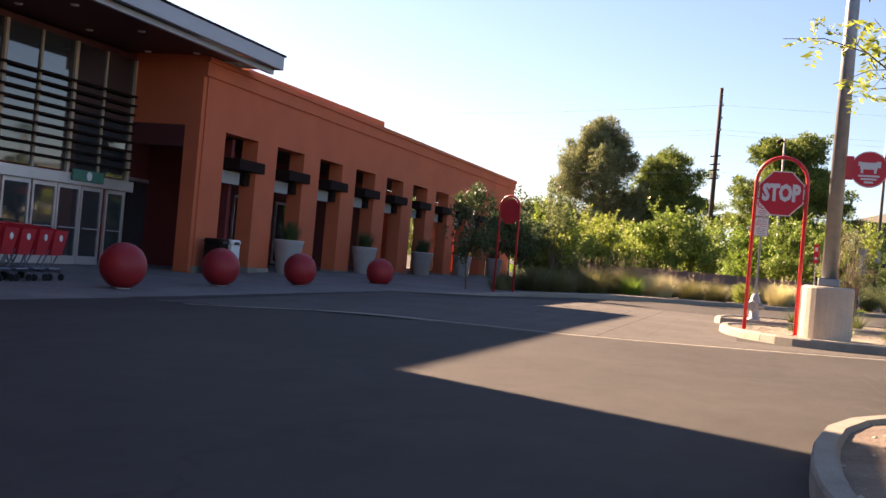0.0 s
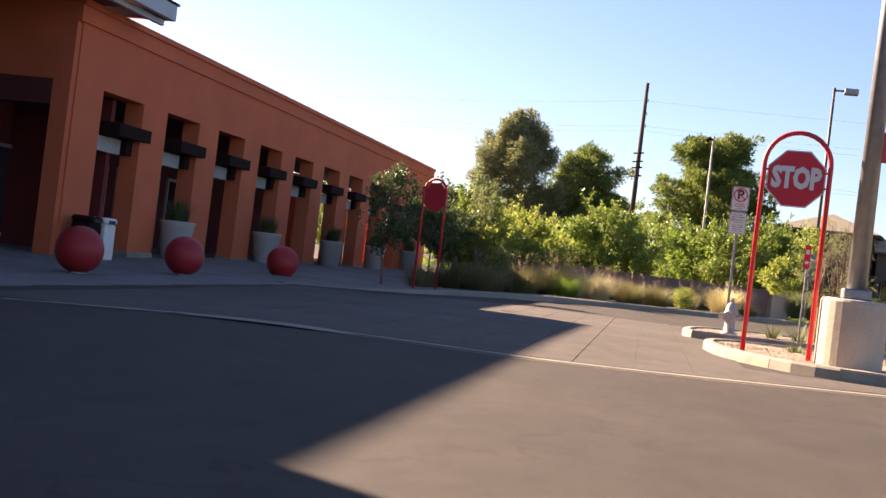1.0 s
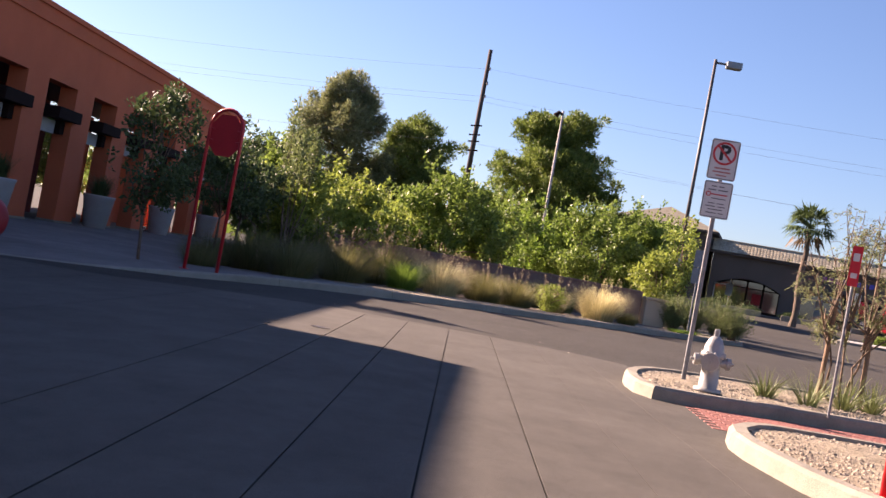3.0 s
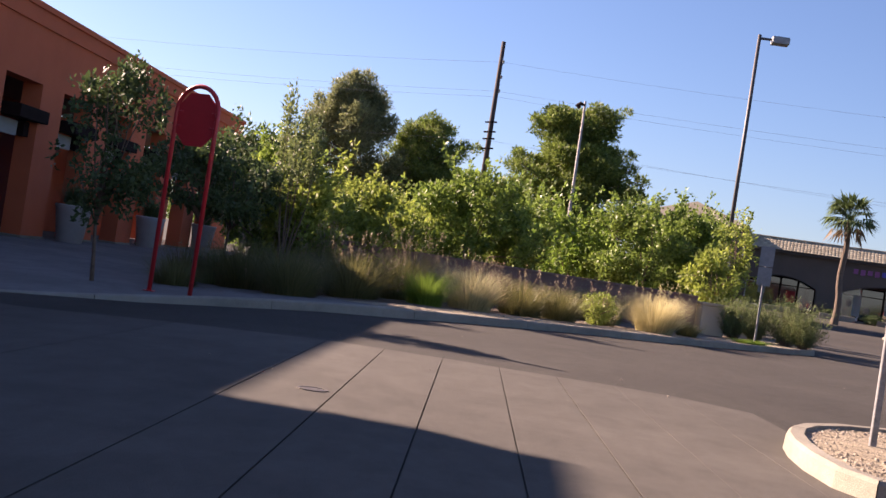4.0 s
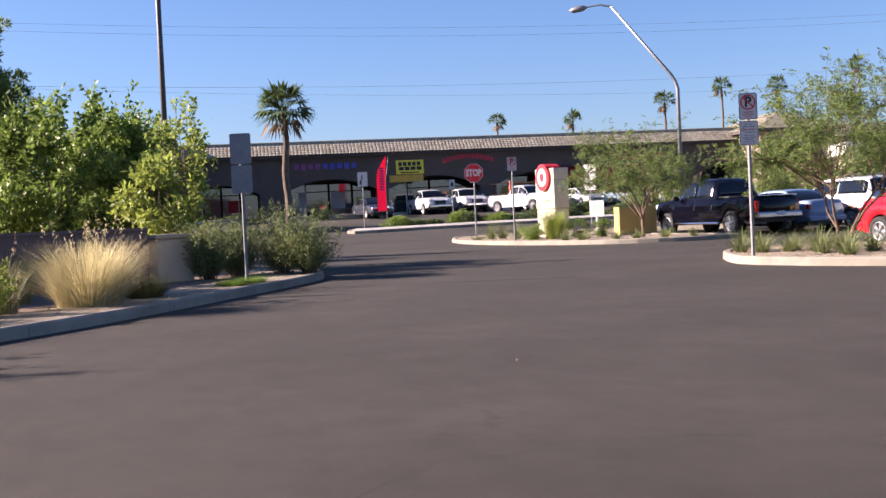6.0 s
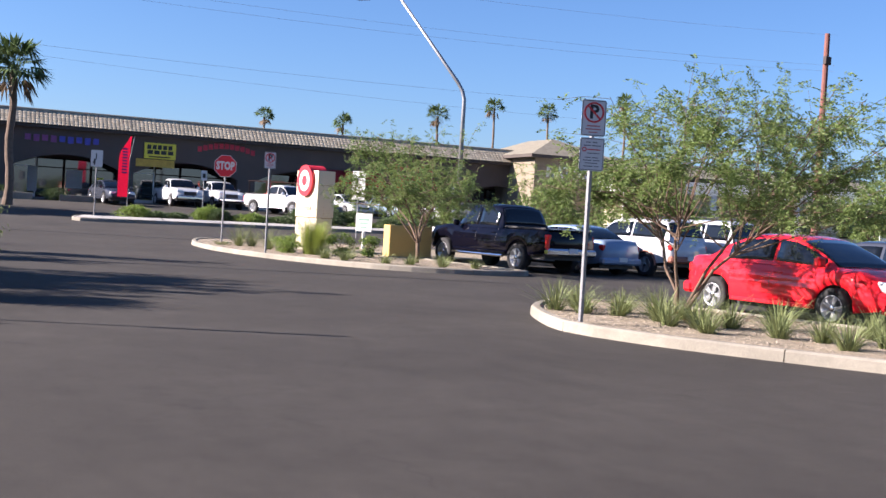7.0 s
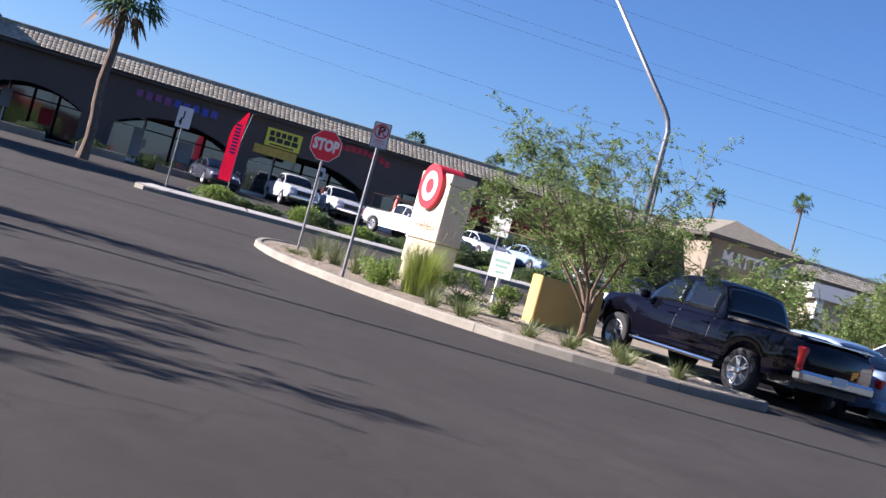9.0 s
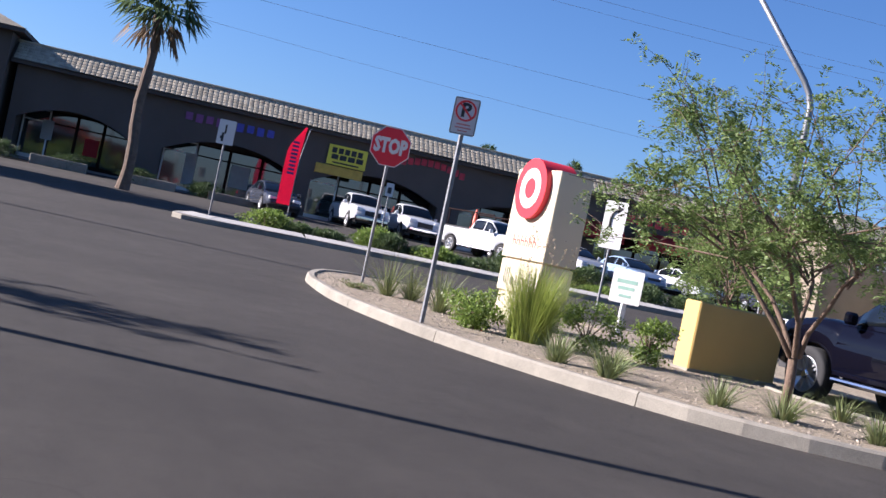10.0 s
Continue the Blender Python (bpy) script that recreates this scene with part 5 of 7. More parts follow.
AWN = mat("red_awning", (0.40, 0.02, 0.025), 0.8, vary=0.1, bump=0.1)
for a, b in ((11.6, 16.6), (17.4, 20.6)):
    bm = bmesh.new()
    prev = None
    for k in range(7):
        q = math.pi / 2 * k / 6
        cur = [bm.verts.new((xx, -1.3 * math.cos(q), 2.2 + 1.0 * math.sin(q))) for xx in (a, b)]
        if prev:
            bm.faces.new((prev[0], prev[1], cur[1], cur[0]))
        prev = cur
    bmesh.ops.solidify(bm, geom=bm.faces[:], thickness=0.03)
    part("awning", bm, AWN, mall, "rounded red cloth awning")
text_mesh("letter_sign", "MATTRESS", 1.15, SIGNWHITE, mall, Matrix(((1, 0, 0, 30.1), (0, 0, -1, -4.03), (0, 1, 0, 4.05), (0, 0, 0, 1))), 0.03, "white raised lettering on the tower", 0.85, 0.02)
# bright posters behind the shop glass
for a, z0, z1, w, c in ((-14.2, 1.1, 2.1, 0.7, "sign_white"), (-12.0, 0.7, 1.6, 0.9, "red_awning"), (-6.9, 0.35, 2.0, 0.75, "sign_white"), (-4.5, 0.7, 1.9, 1.3, "sign_white"), (-2.6, 0.5, 1.5, 0.6, "yellow_sign"), (9.2, 0.8, 1.7, 0.9, "sign_white")):
    part("poster", boxes((a, 2.26, z0 + 0.1, a + w * 0.8, 2.29, z1 + 0.1)), MATS[c] if c != "sign_white" else PLANTER, mall)

# far kerb strip in front of the shops
FK = [(20.4, 72.9), (21.2, 72.2), (24.0, 71.9), (30.0, 70.6), (45.0, 67.4), (70.0, 62.0), (71.0, 66.0), (46.0, 71.4), (31.0, 74.6), (24.0, 75.8), (21.4, 75.0)]
island("far_verge", FK, "long kerbed verge with clipped shrubs before the shops", SOIL)
bm = bmesh.new()
wl = thing("wheel_stops", Matrix.Translation((32.6, 97.9, 1.2)) @ pose(0, 0, 0, 0, 0, -12), "pale concrete low wall along the shop parking", "low wall")
for k in range(4):
    part("block", boxes((-17.5 + 4.0 * k, -5.4, -0.15, -15.0 + 4.0 * k, -5.0, 0.32), bevel=0.03), KERB, wl)

# pale gutter along the verge and hedges behind it
GUTTER = mat("pale_strip_concrete", (0.36, 0.345, 0.32), 0.9, vary=0.15, scale=1.2, fine=40, bump=0.3)
gt = thing("verge_strip", Matrix.Identity(4), "pale concrete strip along the far verge", "paving", kind="structure")
vline = [Vector((20.4, 72.9)), Vector((20.75, 72.4)), Vector((21.2, 72.1)), Vector((24.0, 71.8)), Vector((30.0, 70.5)), Vector((45.0, 67.3)), Vector((70.0, 61.9))]
bm = bmesh.new()
prev = None
for a, b in zip(vline, vline[1:]):
    d = (b - a).normalized()
    n = Vector((-d.y, d.x))
    for p in (a, b):
        e, q = p + n * 0.12, p + n * 0.75
        cur = [bm.verts.new((r.x, r.y, gz(r.x, r.y) + UP + dz)) for r, dz in ((e, 0.012), (q, 0.09))]
        if prev and p is b:
            bm.faces.new((prev[0], cur[0], cur[1], prev[1]))
        prev = cur
bmesh.ops.recalc_face_normals(bm, faces=bm.faces[:])
part("verge_walk", bm, GUTTER, gt, "pale concrete strip behind the kerb")

# ---------------------------------------------------------------- plants


def leaves_at(pts, dirs, length, width, rng, jitter=0.9):
    """Small pointed leaves at points, turned roughly along dirs: vertex and face arrays."""
    n = len(pts)
    d = dirs + rng.normal(0, jitter, (n, 3))
    d /= np.linalg.norm(d, axis=1)[:, None] + 1e-9
    s = np.cross(d, rng.normal(0, 1, (n, 3)))
    s /= np.linalg.norm(s, axis=1)[:, None] + 1e-9
    up = np.cross(s, d)
    L = length * rng.uniform(0.6, 1.3, n)[:, None]
    W = width * rng.uniform(0.6, 1.3, n)[:, None]
    v = np.empty((n, 4, 3))
    v[:, 0] = pts
    v[:, 1] = pts + d * L * 0.5 + s * W * 0.5 + up * W * 0.12
    v[:, 2] = pts + d * L
    v[:, 3] = pts + d * L * 0.5 - s * W * 0.5 + up * W * 0.12
    return v.reshape(-1, 3), np.arange(4 * n).reshape(n, 4)


def quad_mesh(name, verts, faces, material, parent, label="", kind=""):
    me = bpy.data.meshes.new(name)
    me.vertices.add(len(verts))
    me.vertices.foreach_set("co", np.asarray(verts, np.float32).ravel())
    w = faces.shape[1]
    me.loops.add(faces.size)
    me.loops.foreach_set("vertex_index", faces.ravel().astype(np.int32))
    me.polygons.add(len(faces))
    me.polygons.foreach_set("loop_start", np.arange(0, faces.size, w, dtype=np.int32))
    me.update(calc_edges=True)
    me.materials.append(material)
    ob = new(name, me)
    ob.parent = parent
    return tagged(ob, label, kind=kind)


def cloud(blobs, count, rng, shell=0.55):
    """Points spread in ellipsoids, denser near their skins, with outward directions."""
    vol = np.array([b[3] * b[4] * b[5] for b in blobs]) ** 0.7
    pick = rng.choice(len(blobs), count, p=vol / vol.sum())
    B = np.array(blobs)[pick]
    u = rng.normal(0, 1, (count, 3))
    u /= np.linalg.norm(u, axis=1)[:, None]
    r = (shell + (1 - shell) * rng.random(count)) * rng.uniform(0.85, 1.12, count)
    lump = 1 + 0.22 * np.sin(u[:, 0] * 5 + B[:, 0] * 3) * np.cos(u[:, 2] * 6 + B[:, 1] * 2)
    return B[:, :3] + u * B[:, 3:6] * (r * lump)[:, None], u


def crown_blobs(rng, cx, cz, rx, rz, n, size=0.42):
    """A crown made of many uneven clumps."""
    out = []
    for _ in range(n):
        a, t = rng.uniform(0, 6.283), rng.uniform(-1, 1)
        rr = math.sqrt(max(0, 1 - t * t)) * rng.uniform(0.25, 1.0)
        s = size * rng.uniform(0.55, 1.25)
        out.append((cx + rx * rr * math.cos(a), rx * rr * math.sin(a), cz + rz * t * 0.85, rx * s, rx * s, rz * s * 0.8))
    # sprays that break the outline
    for _ in range(n):
        a, t = rng.uniform(0, 6.283), rng.uniform(-0.7, 1)
        rr = math.sqrt(max(0, 1 - t * t)) * rng.uniform(0.85, 1.15)
        s = size * rng.uniform(0.22, 0.42)
        out.append((cx + rx * rr * math.cos(a), rx * rr * math.sin(a), cz + rz * t * rng.uniform(0.9, 1.1), rx * s * 0.8, rx * s * 0.8, rz * s * 1.1))
    return out


def limbs(bm, blobs, base, fork, r, rng, n=7, sides=6):
    for k in range(n):
        b = blobs[int(rng.integers(len(blobs)))]
        e = Vector(b[:3])
        m = fork.lerp(e, 0.5) + Vector((rng.uniform(-0.1, 0.1), rng.uniform(-0.1, 0.1), 0.08)) * (e - fork).length
        tube(bm, [fork, m, e], [r * 0.6, r * 0.35, r * 0.1], sides)


def broad_tree(name, x, y, h, rx, leafmat, count, leaf, label, seed, trunk_r=0.06, bare=0.3, clumps=26, category="tree", size=0.42, base=None, barkmat=None, rz=None, group="", shoots=0):
    """A tree or tall shrub: tapered trunk, limbs, a crown of many leaves in clumps."""
    rng = np.random.default_rng(seed)
    z = (gz(x, y) + 0.1) if base is None else base
    root = thing(name, Matrix.Translation((x, y, z)), label, category, group)
    top, bot = h, h * bare
    cz, rz = (top + bot) / 2, (top - bot) / 2 * 0.95
    blobs = crown_blobs(rng, 0, cz, rx, rz, clumps, size)
    bm = bmesh.new()
    fork = Vector((0.03 * h * rng.uniform(-1, 1), 0.03 * h * rng.uniform(-1, 1), max(0.25 * h, bot * 0.9)))
    tube(bm, [(0, 0, -0.1), fork * 0.5, fork, (0, 0, cz + 0.3 * rz)], [trunk_r * 1.25, trunk_r, trunk_r * 0.8, trunk_r * 0.25], 8)
    limbs(bm, blobs, None, fork, trunk_r, rng, 10)
    pts, dirs = cloud(blobs, count, rng, 0.4)
    if shoots:
        # sprigs of leaves that stand out past the clumps
        starts, ends = [], []
        for _ in range(shoots):
            b = blobs[int(rng.integers(len(blobs)))]
            p = np.array(b[:3]) + np.array([rng.normal(0, b[3] * 0.5), rng.normal(0, b[3] * 0.5), b[5] * 0.4])
            d = np.array([p[0] * 0.45 / rx + rng.normal(0, 0.3), p[1] * 0.45 / rx + rng.normal(0, 0.3), rng.uniform(0.35, 1.0)])
            q = p + d / np.linalg.norm(d) * rng.uniform(0.35, 0.85)
            starts.append(p)
            ends.append(q)
        k = rng.integers(shoots, size=shoots * 24)
        t = rng.uniform(0.1, 1.05, len(k))[:, None]
        A, B = np.array(starts)[k], np.array(ends)[k]
        pts = np.concatenate([pts, A + (B - A) * t + rng.normal(0, 0.035, (len(k), 3))])
        dirs = np.concatenate([dirs, B - A + rng.normal(0, 0.5, (len(k), 3))])
    part("trunk", bm, barkmat or BARK, root, smooth=True)
    v, f = leaves_at(pts, dirs * 0.6 + np.array([0, 0, 0.15]), leaf, leaf * 0.5, rng)
    quad_mesh("crown", v, f, leafmat, root)
    return root


def pine_blobs(rng, h, r, bare, levels=7, ragged=0.25):
    """Flat needle clumps on spreading limbs, with sky between them at the rim."""
    out = [(0, 0, h * (bare + 0.1 + 0.62 * k / 5), r * 0.5, r * 0.5, h * 0.11) for k in range(6)]
    for i in range(levels):
        t = i / (levels - 1)
        z = h * (bare + 0.04 + (0.9 - bare) * t)
        R = r * (0.78 + 0.22 * math.sin(math.pi * min(1, 0.2 + t))) * (1 - 0.5 * max(0, t - 0.55) / 0.45)
        for k in range(6 if t < 0.8 else 4):
            a = 6.283 * (k + rng.uniform(0, 0.9)) / 6
            q = R * rng.uniform(0.62, 0.9 + ragged)
            sz = r * rng.uniform(0.2, 0.34)
            zz = z + rng.normal(0, 0.03 * h)
            out.append((q * math.cos(a), q * math.sin(a), zz, sz, sz, sz * rng.uniform(0.4, 0.6)))
            for _ in range(2):
                w = sz * rng.uniform(0.3, 0.5)
                out.append((q * math.cos(a) + rng.normal(0, sz * 0.8), q * math.sin(a) + rng.normal(0, sz * 0.8), zz + sz * rng.uniform(0.1, 0.6), w, w, w * 0.7))
    return out


def tall_tree(name, x, y, h, blobs, leafmat, count, leaf, label, seed, trunk_r, fork, shell=0.3):
    """A tall tree over given clumps, a limb running out to each of many of them."""
    rng = np.random.default_rng(seed)
    root = thing(name, Matrix.Translation((x, y, 0)), label, "tree")
    bm = bmesh.new()
    tube(bm, [(0, 0, -0.1), (0.1, 0, h * 0.25), (0, 0.1, h * 0.55), (0, 0, h * 0.9)], [trunk_r * 1.3, trunk_r, trunk_r * 0.7, trunk_r * 0.15], 9)
    for b in blobs[::2]:
        e = Vector(b[:3])
        f = Vector((0, 0.05, max(fork, e.z - 0.28 * math.hypot(e.x, e.y) - 0.3)))
        tube(bm, [f, f.lerp(e, 0.5) + Vector((0, 0, -0.1)), e], [trunk_r * 0.3, trunk_r * 0.2, trunk_r * 0.06], 5)
    part("trunk", bm, BARK, root, smooth=True)
    pts, dirs = cloud(blobs, count, rng, shell)
    v, f = leaves_at(pts, dirs * 0.8 + np.array([0, 0, 0.35]), leaf, leaf * 0.3, rng, 0.6)
    quad_mesh("crown", v, f, leafmat, root)
    return root


# tall trees beyond the planting
trng = np.random.default_rng(11)
oval = [(0, 0, 9.2, 3.2, 3.2, 4.6)]
for k in range(30):
    t = trng.uniform(-0.95, 1)
    a = 6.283 * (k + trng.uniform(0, 0.6)) / 11
    q = math.sqrt(1 - t * t) * trng.uniform(0.75, 1.0) * (1 - 0.2 * t)
    sz = trng.uniform(1.1, 1.9)
    c = (4.6 * q * math.cos(a), 4.6 * q * math.sin(a), 9.4 + 5.6 * t)
    oval.append((*c, sz, sz, sz * 1.2))
    for _ in range(5):
        w = trng.uniform(0.35, 0.7)
        u = trng.normal(0, 1, 3)
        u /= np.linalg.norm(u)
        oval.append((c[0] + u[0] * sz, c[1] + u[1] * sz, c[2] + u[2] * sz * 1.2, w, w, w * 1.3))
tall_tree("eucalyptus_tree", -17.0, 115.0, 16.4, oval, LEAF_EUC, 90000, 0.36, "large grey-green tree behind the planting", 11, 0.4, 3.5, 0.35)
tall_tree("dark_pine_tree", -10.4, 118.5, 14.4, pine_blobs(np.random.default_rng(12), 14.2, 4.9, 0.14, 9, 0.3) + [(0, 0, 3.5 + 1.7 * k, 3.4, 3.4, 1.6) for k in range(4)], LEAF_PINE, 80000, 0.36, "dark green pine with ragged tiers of needles", 12, 0.3, 3.0)
tall_tree("pine_tree", 2.9, 88.8, 13.3, pine_blobs(np.random.default_rng(21), 13.0, 4.5, 0.16, 10, 0.2) + [(0, 0, 3.2 + 1.5 * k, 3.3 - 0.14 * k * k * 0.5, 3.3 - 0.14 * k * k * 0.5, 1.5) for k in range(6)] + [(-1.4, 0.3, 12.2, 1.1, 1.1, 0.8), (1.7, 0.2, 12.0, 1.0, 1.0, 0.75), (0.2, 0, 11.2, 1.6, 1.6, 1.0)], LEAF_PINE, 130000, 0.3, "dense dark green pine with lobed needle clumps", 13, 0.28, 2.2)

# shrubs and small trees behind the low wall
for x, y, h, rx, m, c, s, lab in (
    (-4.15, 33.6, 3.0, 0.95, LEAF_YELLOW, 5200, 21, "yellow-green leafy shrub behind grasses"),
    (-2.9, 37.2, 2.5, 1.1, LEAF_YELLOW, 5200, 22, "yellow-green leafy shrub behind the wall"),
    (-0.8, 39.0, 3.4, 1.75, LEAF_MID, 10500, 23, "broad leafy shrub tree with glossy leaves"),
    (0.6, 40.3, 3.1, 1.1, LEAF_MID, 6000, 24, "leafy shrub tree behind the low wall"),
    (2.2, 46.6, 3.3, 1.3, LEAF_BRIGHT, 6500, 25, "bright green feathery shrub behind the wall"),
    (4.3, 45.0, 3.55, 1.75, LEAF_MID, 10500, 26, "broad leafy shrub tree with glossy leaves"),
    (6.1, 46.1, 3.5, 0.95, LEAF_MID, 6000, 27, "leafy shrub tree near the wall end"),
    (7.9, 54.1, 4.25, 0.8, LEAF_MID, 3600, 38, "leafy tree by the thin lamp post"),
    (5.6, 52.6, 3.6, 1.6, LEAF_MID, 7000, 39, "leafy tree by the thin lamp post"),
    (5.9, 47.3, 3.9, 1.3, LEAF_MID, 6500, 40, "leafy shrub tree near the wall end"),
    (-6.2, 37.8, 3.5, 1.5, LEAF_DARK, 7500, 28, "dark leafy tree beside the store walk"),
    (-5.3, 35.4, 3.2, 1.1, LEAF_MID, 6000, 29, "leafy tree in half shade by the store"),
    (-6.6, 41.6, 3.3, 1.3, LEAF_YELLOW, 6000, 30, "sunlit yellow-green tree past the store"),
    (-8.5, 66.0, 4.5, 2.4, LEAF_YELLOW, 9000, 31, "sunlit tree beyond the store's end"),
    (-13.5, 70.0, 5.0, 2.8, LEAF_MID, 9000, 32, "leafy tree seen past the arcade"),
    (-3.0, 60.0, 3.4, 2.2, LEAF_MID, 8000, 33, "leafy shrub tree in a distant hedge"),
    (1.8, 60.0, 3.2, 2.2, LEAF_BRIGHT, 8000, 34, "leafy shrub tree in a distant hedge"),
    (6.5, 60.5, 3.2, 2.0, LEAF_MID, 8000, 35, "leafy shrub tree in a distant hedge"),
    (-8.8, 52.0, 3.4, 1.7, LEAF_MID, 8000, 36, "leafy tree in a distant hedge"),
    (-19.8, 50.5, 4.6, 2.0, LEAF_MID, 9000, 44, "leafy tree seen through the arcade"),
    (-20.2, 56.5, 4.6, 2.2, LEAF_YELLOW, 9000, 45, "sunlit leafy tree seen through the arcade"),
    (-20.0, 63.0, 4.6, 2.4, LEAF_MID, 9000, 46, "leafy tree seen through the arcade"),
    (-4.5, 46.5, 3.0, 1.6, LEAF_YELLOW, 8000, 37, "yellow-green shrub in a distant hedge"),
):
    broad_tree("shrub_tree", x, y, h, rx, m, int(c * 1.1), 0.14, lab, s, 0.05, 0.4 if m is LEAF_DARK else 0.12, 34, "shrub", 0.27, base=gz(x, y) + UP - 0.05, group="planting behind the wall", shoots=int(60 * rx))
# slim upright tree with pale spires
sl = thing("slender_tree", Matrix.Translation((-4.2, 32.4, 0.1)), "slender pale green tree with upright tips", "tree")
srng = np.random.default_rng(41)
bm = bmesh.new()
spires = []
for k in range(7):
    a = 6.283 * k / 7 + srng.uniform(-0.3, 0.3)
    q = srng.uniform(0.1, 0.5)
    e = Vector((q * math.cos(a), q * math.sin(a), srng.uniform(3.0, 4.15)))
    mid = Vector((e.x * 0.85, e.y * 0.85, e.z * 0.5))
    tube(bm, [(0, 0, -0.1), mid * 0.4, mid, e], [0.028, 0.02, 0.013, 0.004], 6)
    spires.append((mid, e))
part("trunk", bm, BARK, sl, smooth=True)
pts = np.array([mid.lerp(e, u) for mid, e in spires for u in srng.uniform(0.25, 1.03, 300)]) + srng.normal(0, 0.075, (2100, 3))
v, f = leaves_at(pts, np.tile([0, 0, 0.7], (2100, 1)), 0.11, 0.045, srng, 0.6)
quad_mesh("crown", v, f, LEAF_GREY, sl)
# yellow-leaved tree over the wall end, with a staked trunk
broad_tree("young_tree", 7.15, 44.7, 4.05, 0.82, LEAF_YELLOW, 1900, 0.13, "young yellow-green tree behind the tan pier", 42, 0.035, 0.12, 26, "tree", 0.26, base=0.05)
broad_tree("flowering_shrub", 6.2, 41.5, 2.3, 0.75, LEAF_YELLOW, 1600, 0.14, "bright green shrub with orange tinge by the pier", 43, 0.02, 0.3, 9, "shrub", 0.5)
# trees by the store walk, in shade
broad_tree("walk_tree", -5.2, 24.7, 3.4, 0.78, LEAF_DARK, 4300, 0.1, "small dark olive tree beside the red hoop", 44, 0.028, 0.2, 34, "tree", 0.3, base=-0.1)
broad_tree("walk_tree", -5.0, 29.0, 2.75, 1.05, LEAF_DARK, 5000, 0.11, "dark leafy tree in the store's shade", 45, 0.03, 0.42, 34, "tree", 0.3)
broad_tree("walk_tree", -5.3, 31.8, 2.9, 1.1, LEAF_DARK, 5000, 0.11, "dark leafy tree in the store's shade", 46, 0.03, 0.4, 34, "tree", 0.3)


def blades(n, h, spread, width, rng, arch=0.5, base_r=0.1, segs=4):
    """Arching grass blades from one crown."""
    a = rng.uniform(0, 2 * np.pi, n)
    out = np.stack([np.cos(a), np.sin(a), 0 * a], 1)
    side = np.stack([-np.sin(a), np.cos(a), 0 * a], 1)
    root = out * (base_r * np.sqrt(rng.random(n)))[:, None]
    H = h * rng.uniform(0.35, 1.1, n)
    S = spread * rng.normal(0.45, 0.4, n)
    v = np.empty((n, segs + 1, 2, 3))
    for k in range(segs + 1):
        t = k / segs
        p = root + out * (S * t ** (1 + arch))[:, None]
        p[:, 2] += H * (t - 0.28 * arch * t**3)
        w = width * (1 - t * 0.9)
        v[:, k, 0] = p + side * w * 0.5
        v[:, k, 1] = p - side * w * 0.5
    base = np.arange(n)[:, None] * (segs + 1) * 2
    q = np.array([[2 * k, 2 * k + 1, 2 * k + 3, 2 * k + 2] for k in range(segs)])
    f = (base[:, None, :] + q[None]).reshape(-1, 4)
    tips = v[:, -1].mean(1)
    return v.reshape(-1, 3), f, tips, out


def grass(x, y, h, spread, bladesmat, label, seed, n=900, plume=None, plumes=0, width=0.012, name="grass_clump", base=None, group="ornamental grasses"):
    rng = np.random.default_rng(seed)
    z = gz(x, y) + UP - 0.04 if base is None else base
    root = thing(name, Matrix.Translation((x, y, z)), label, "grass", group)
    v, f, tips, out = blades(int(n * 1.35), h, spread * 1.05, width * 0.8, rng, 0.55, spread * 0.55)
    quad_mesh("tuft", v, f, bladesmat, root)
    if plume is not None and plumes:
        v, f, tips, out = blades(plumes, h * 1.3, spread * 0.9, 0.006, rng, 0.4, spread * 0.2)
        quad_mesh("stalk_tuft", v, f, bladesmat, root)
        m = 16
        pts = np.repeat(tips, m, 0) + np.repeat(out * 0.25 + np.array([0, 0, 1.0]), m, 0) * (rng.uniform(-0.24, 0.05, len(tips) * m))[:, None] * 0.9
        pts += rng.normal(0, 0.012, pts.shape)
        v, f = leaves_at(pts, np.tile([0, 0, 0.8], (len(pts), 1)), 0.05, 0.012, rng, 0.6)
        quad_mesh("plume_head", v, f, plume, root, "pale feathery plumes", "stuff")
    return root


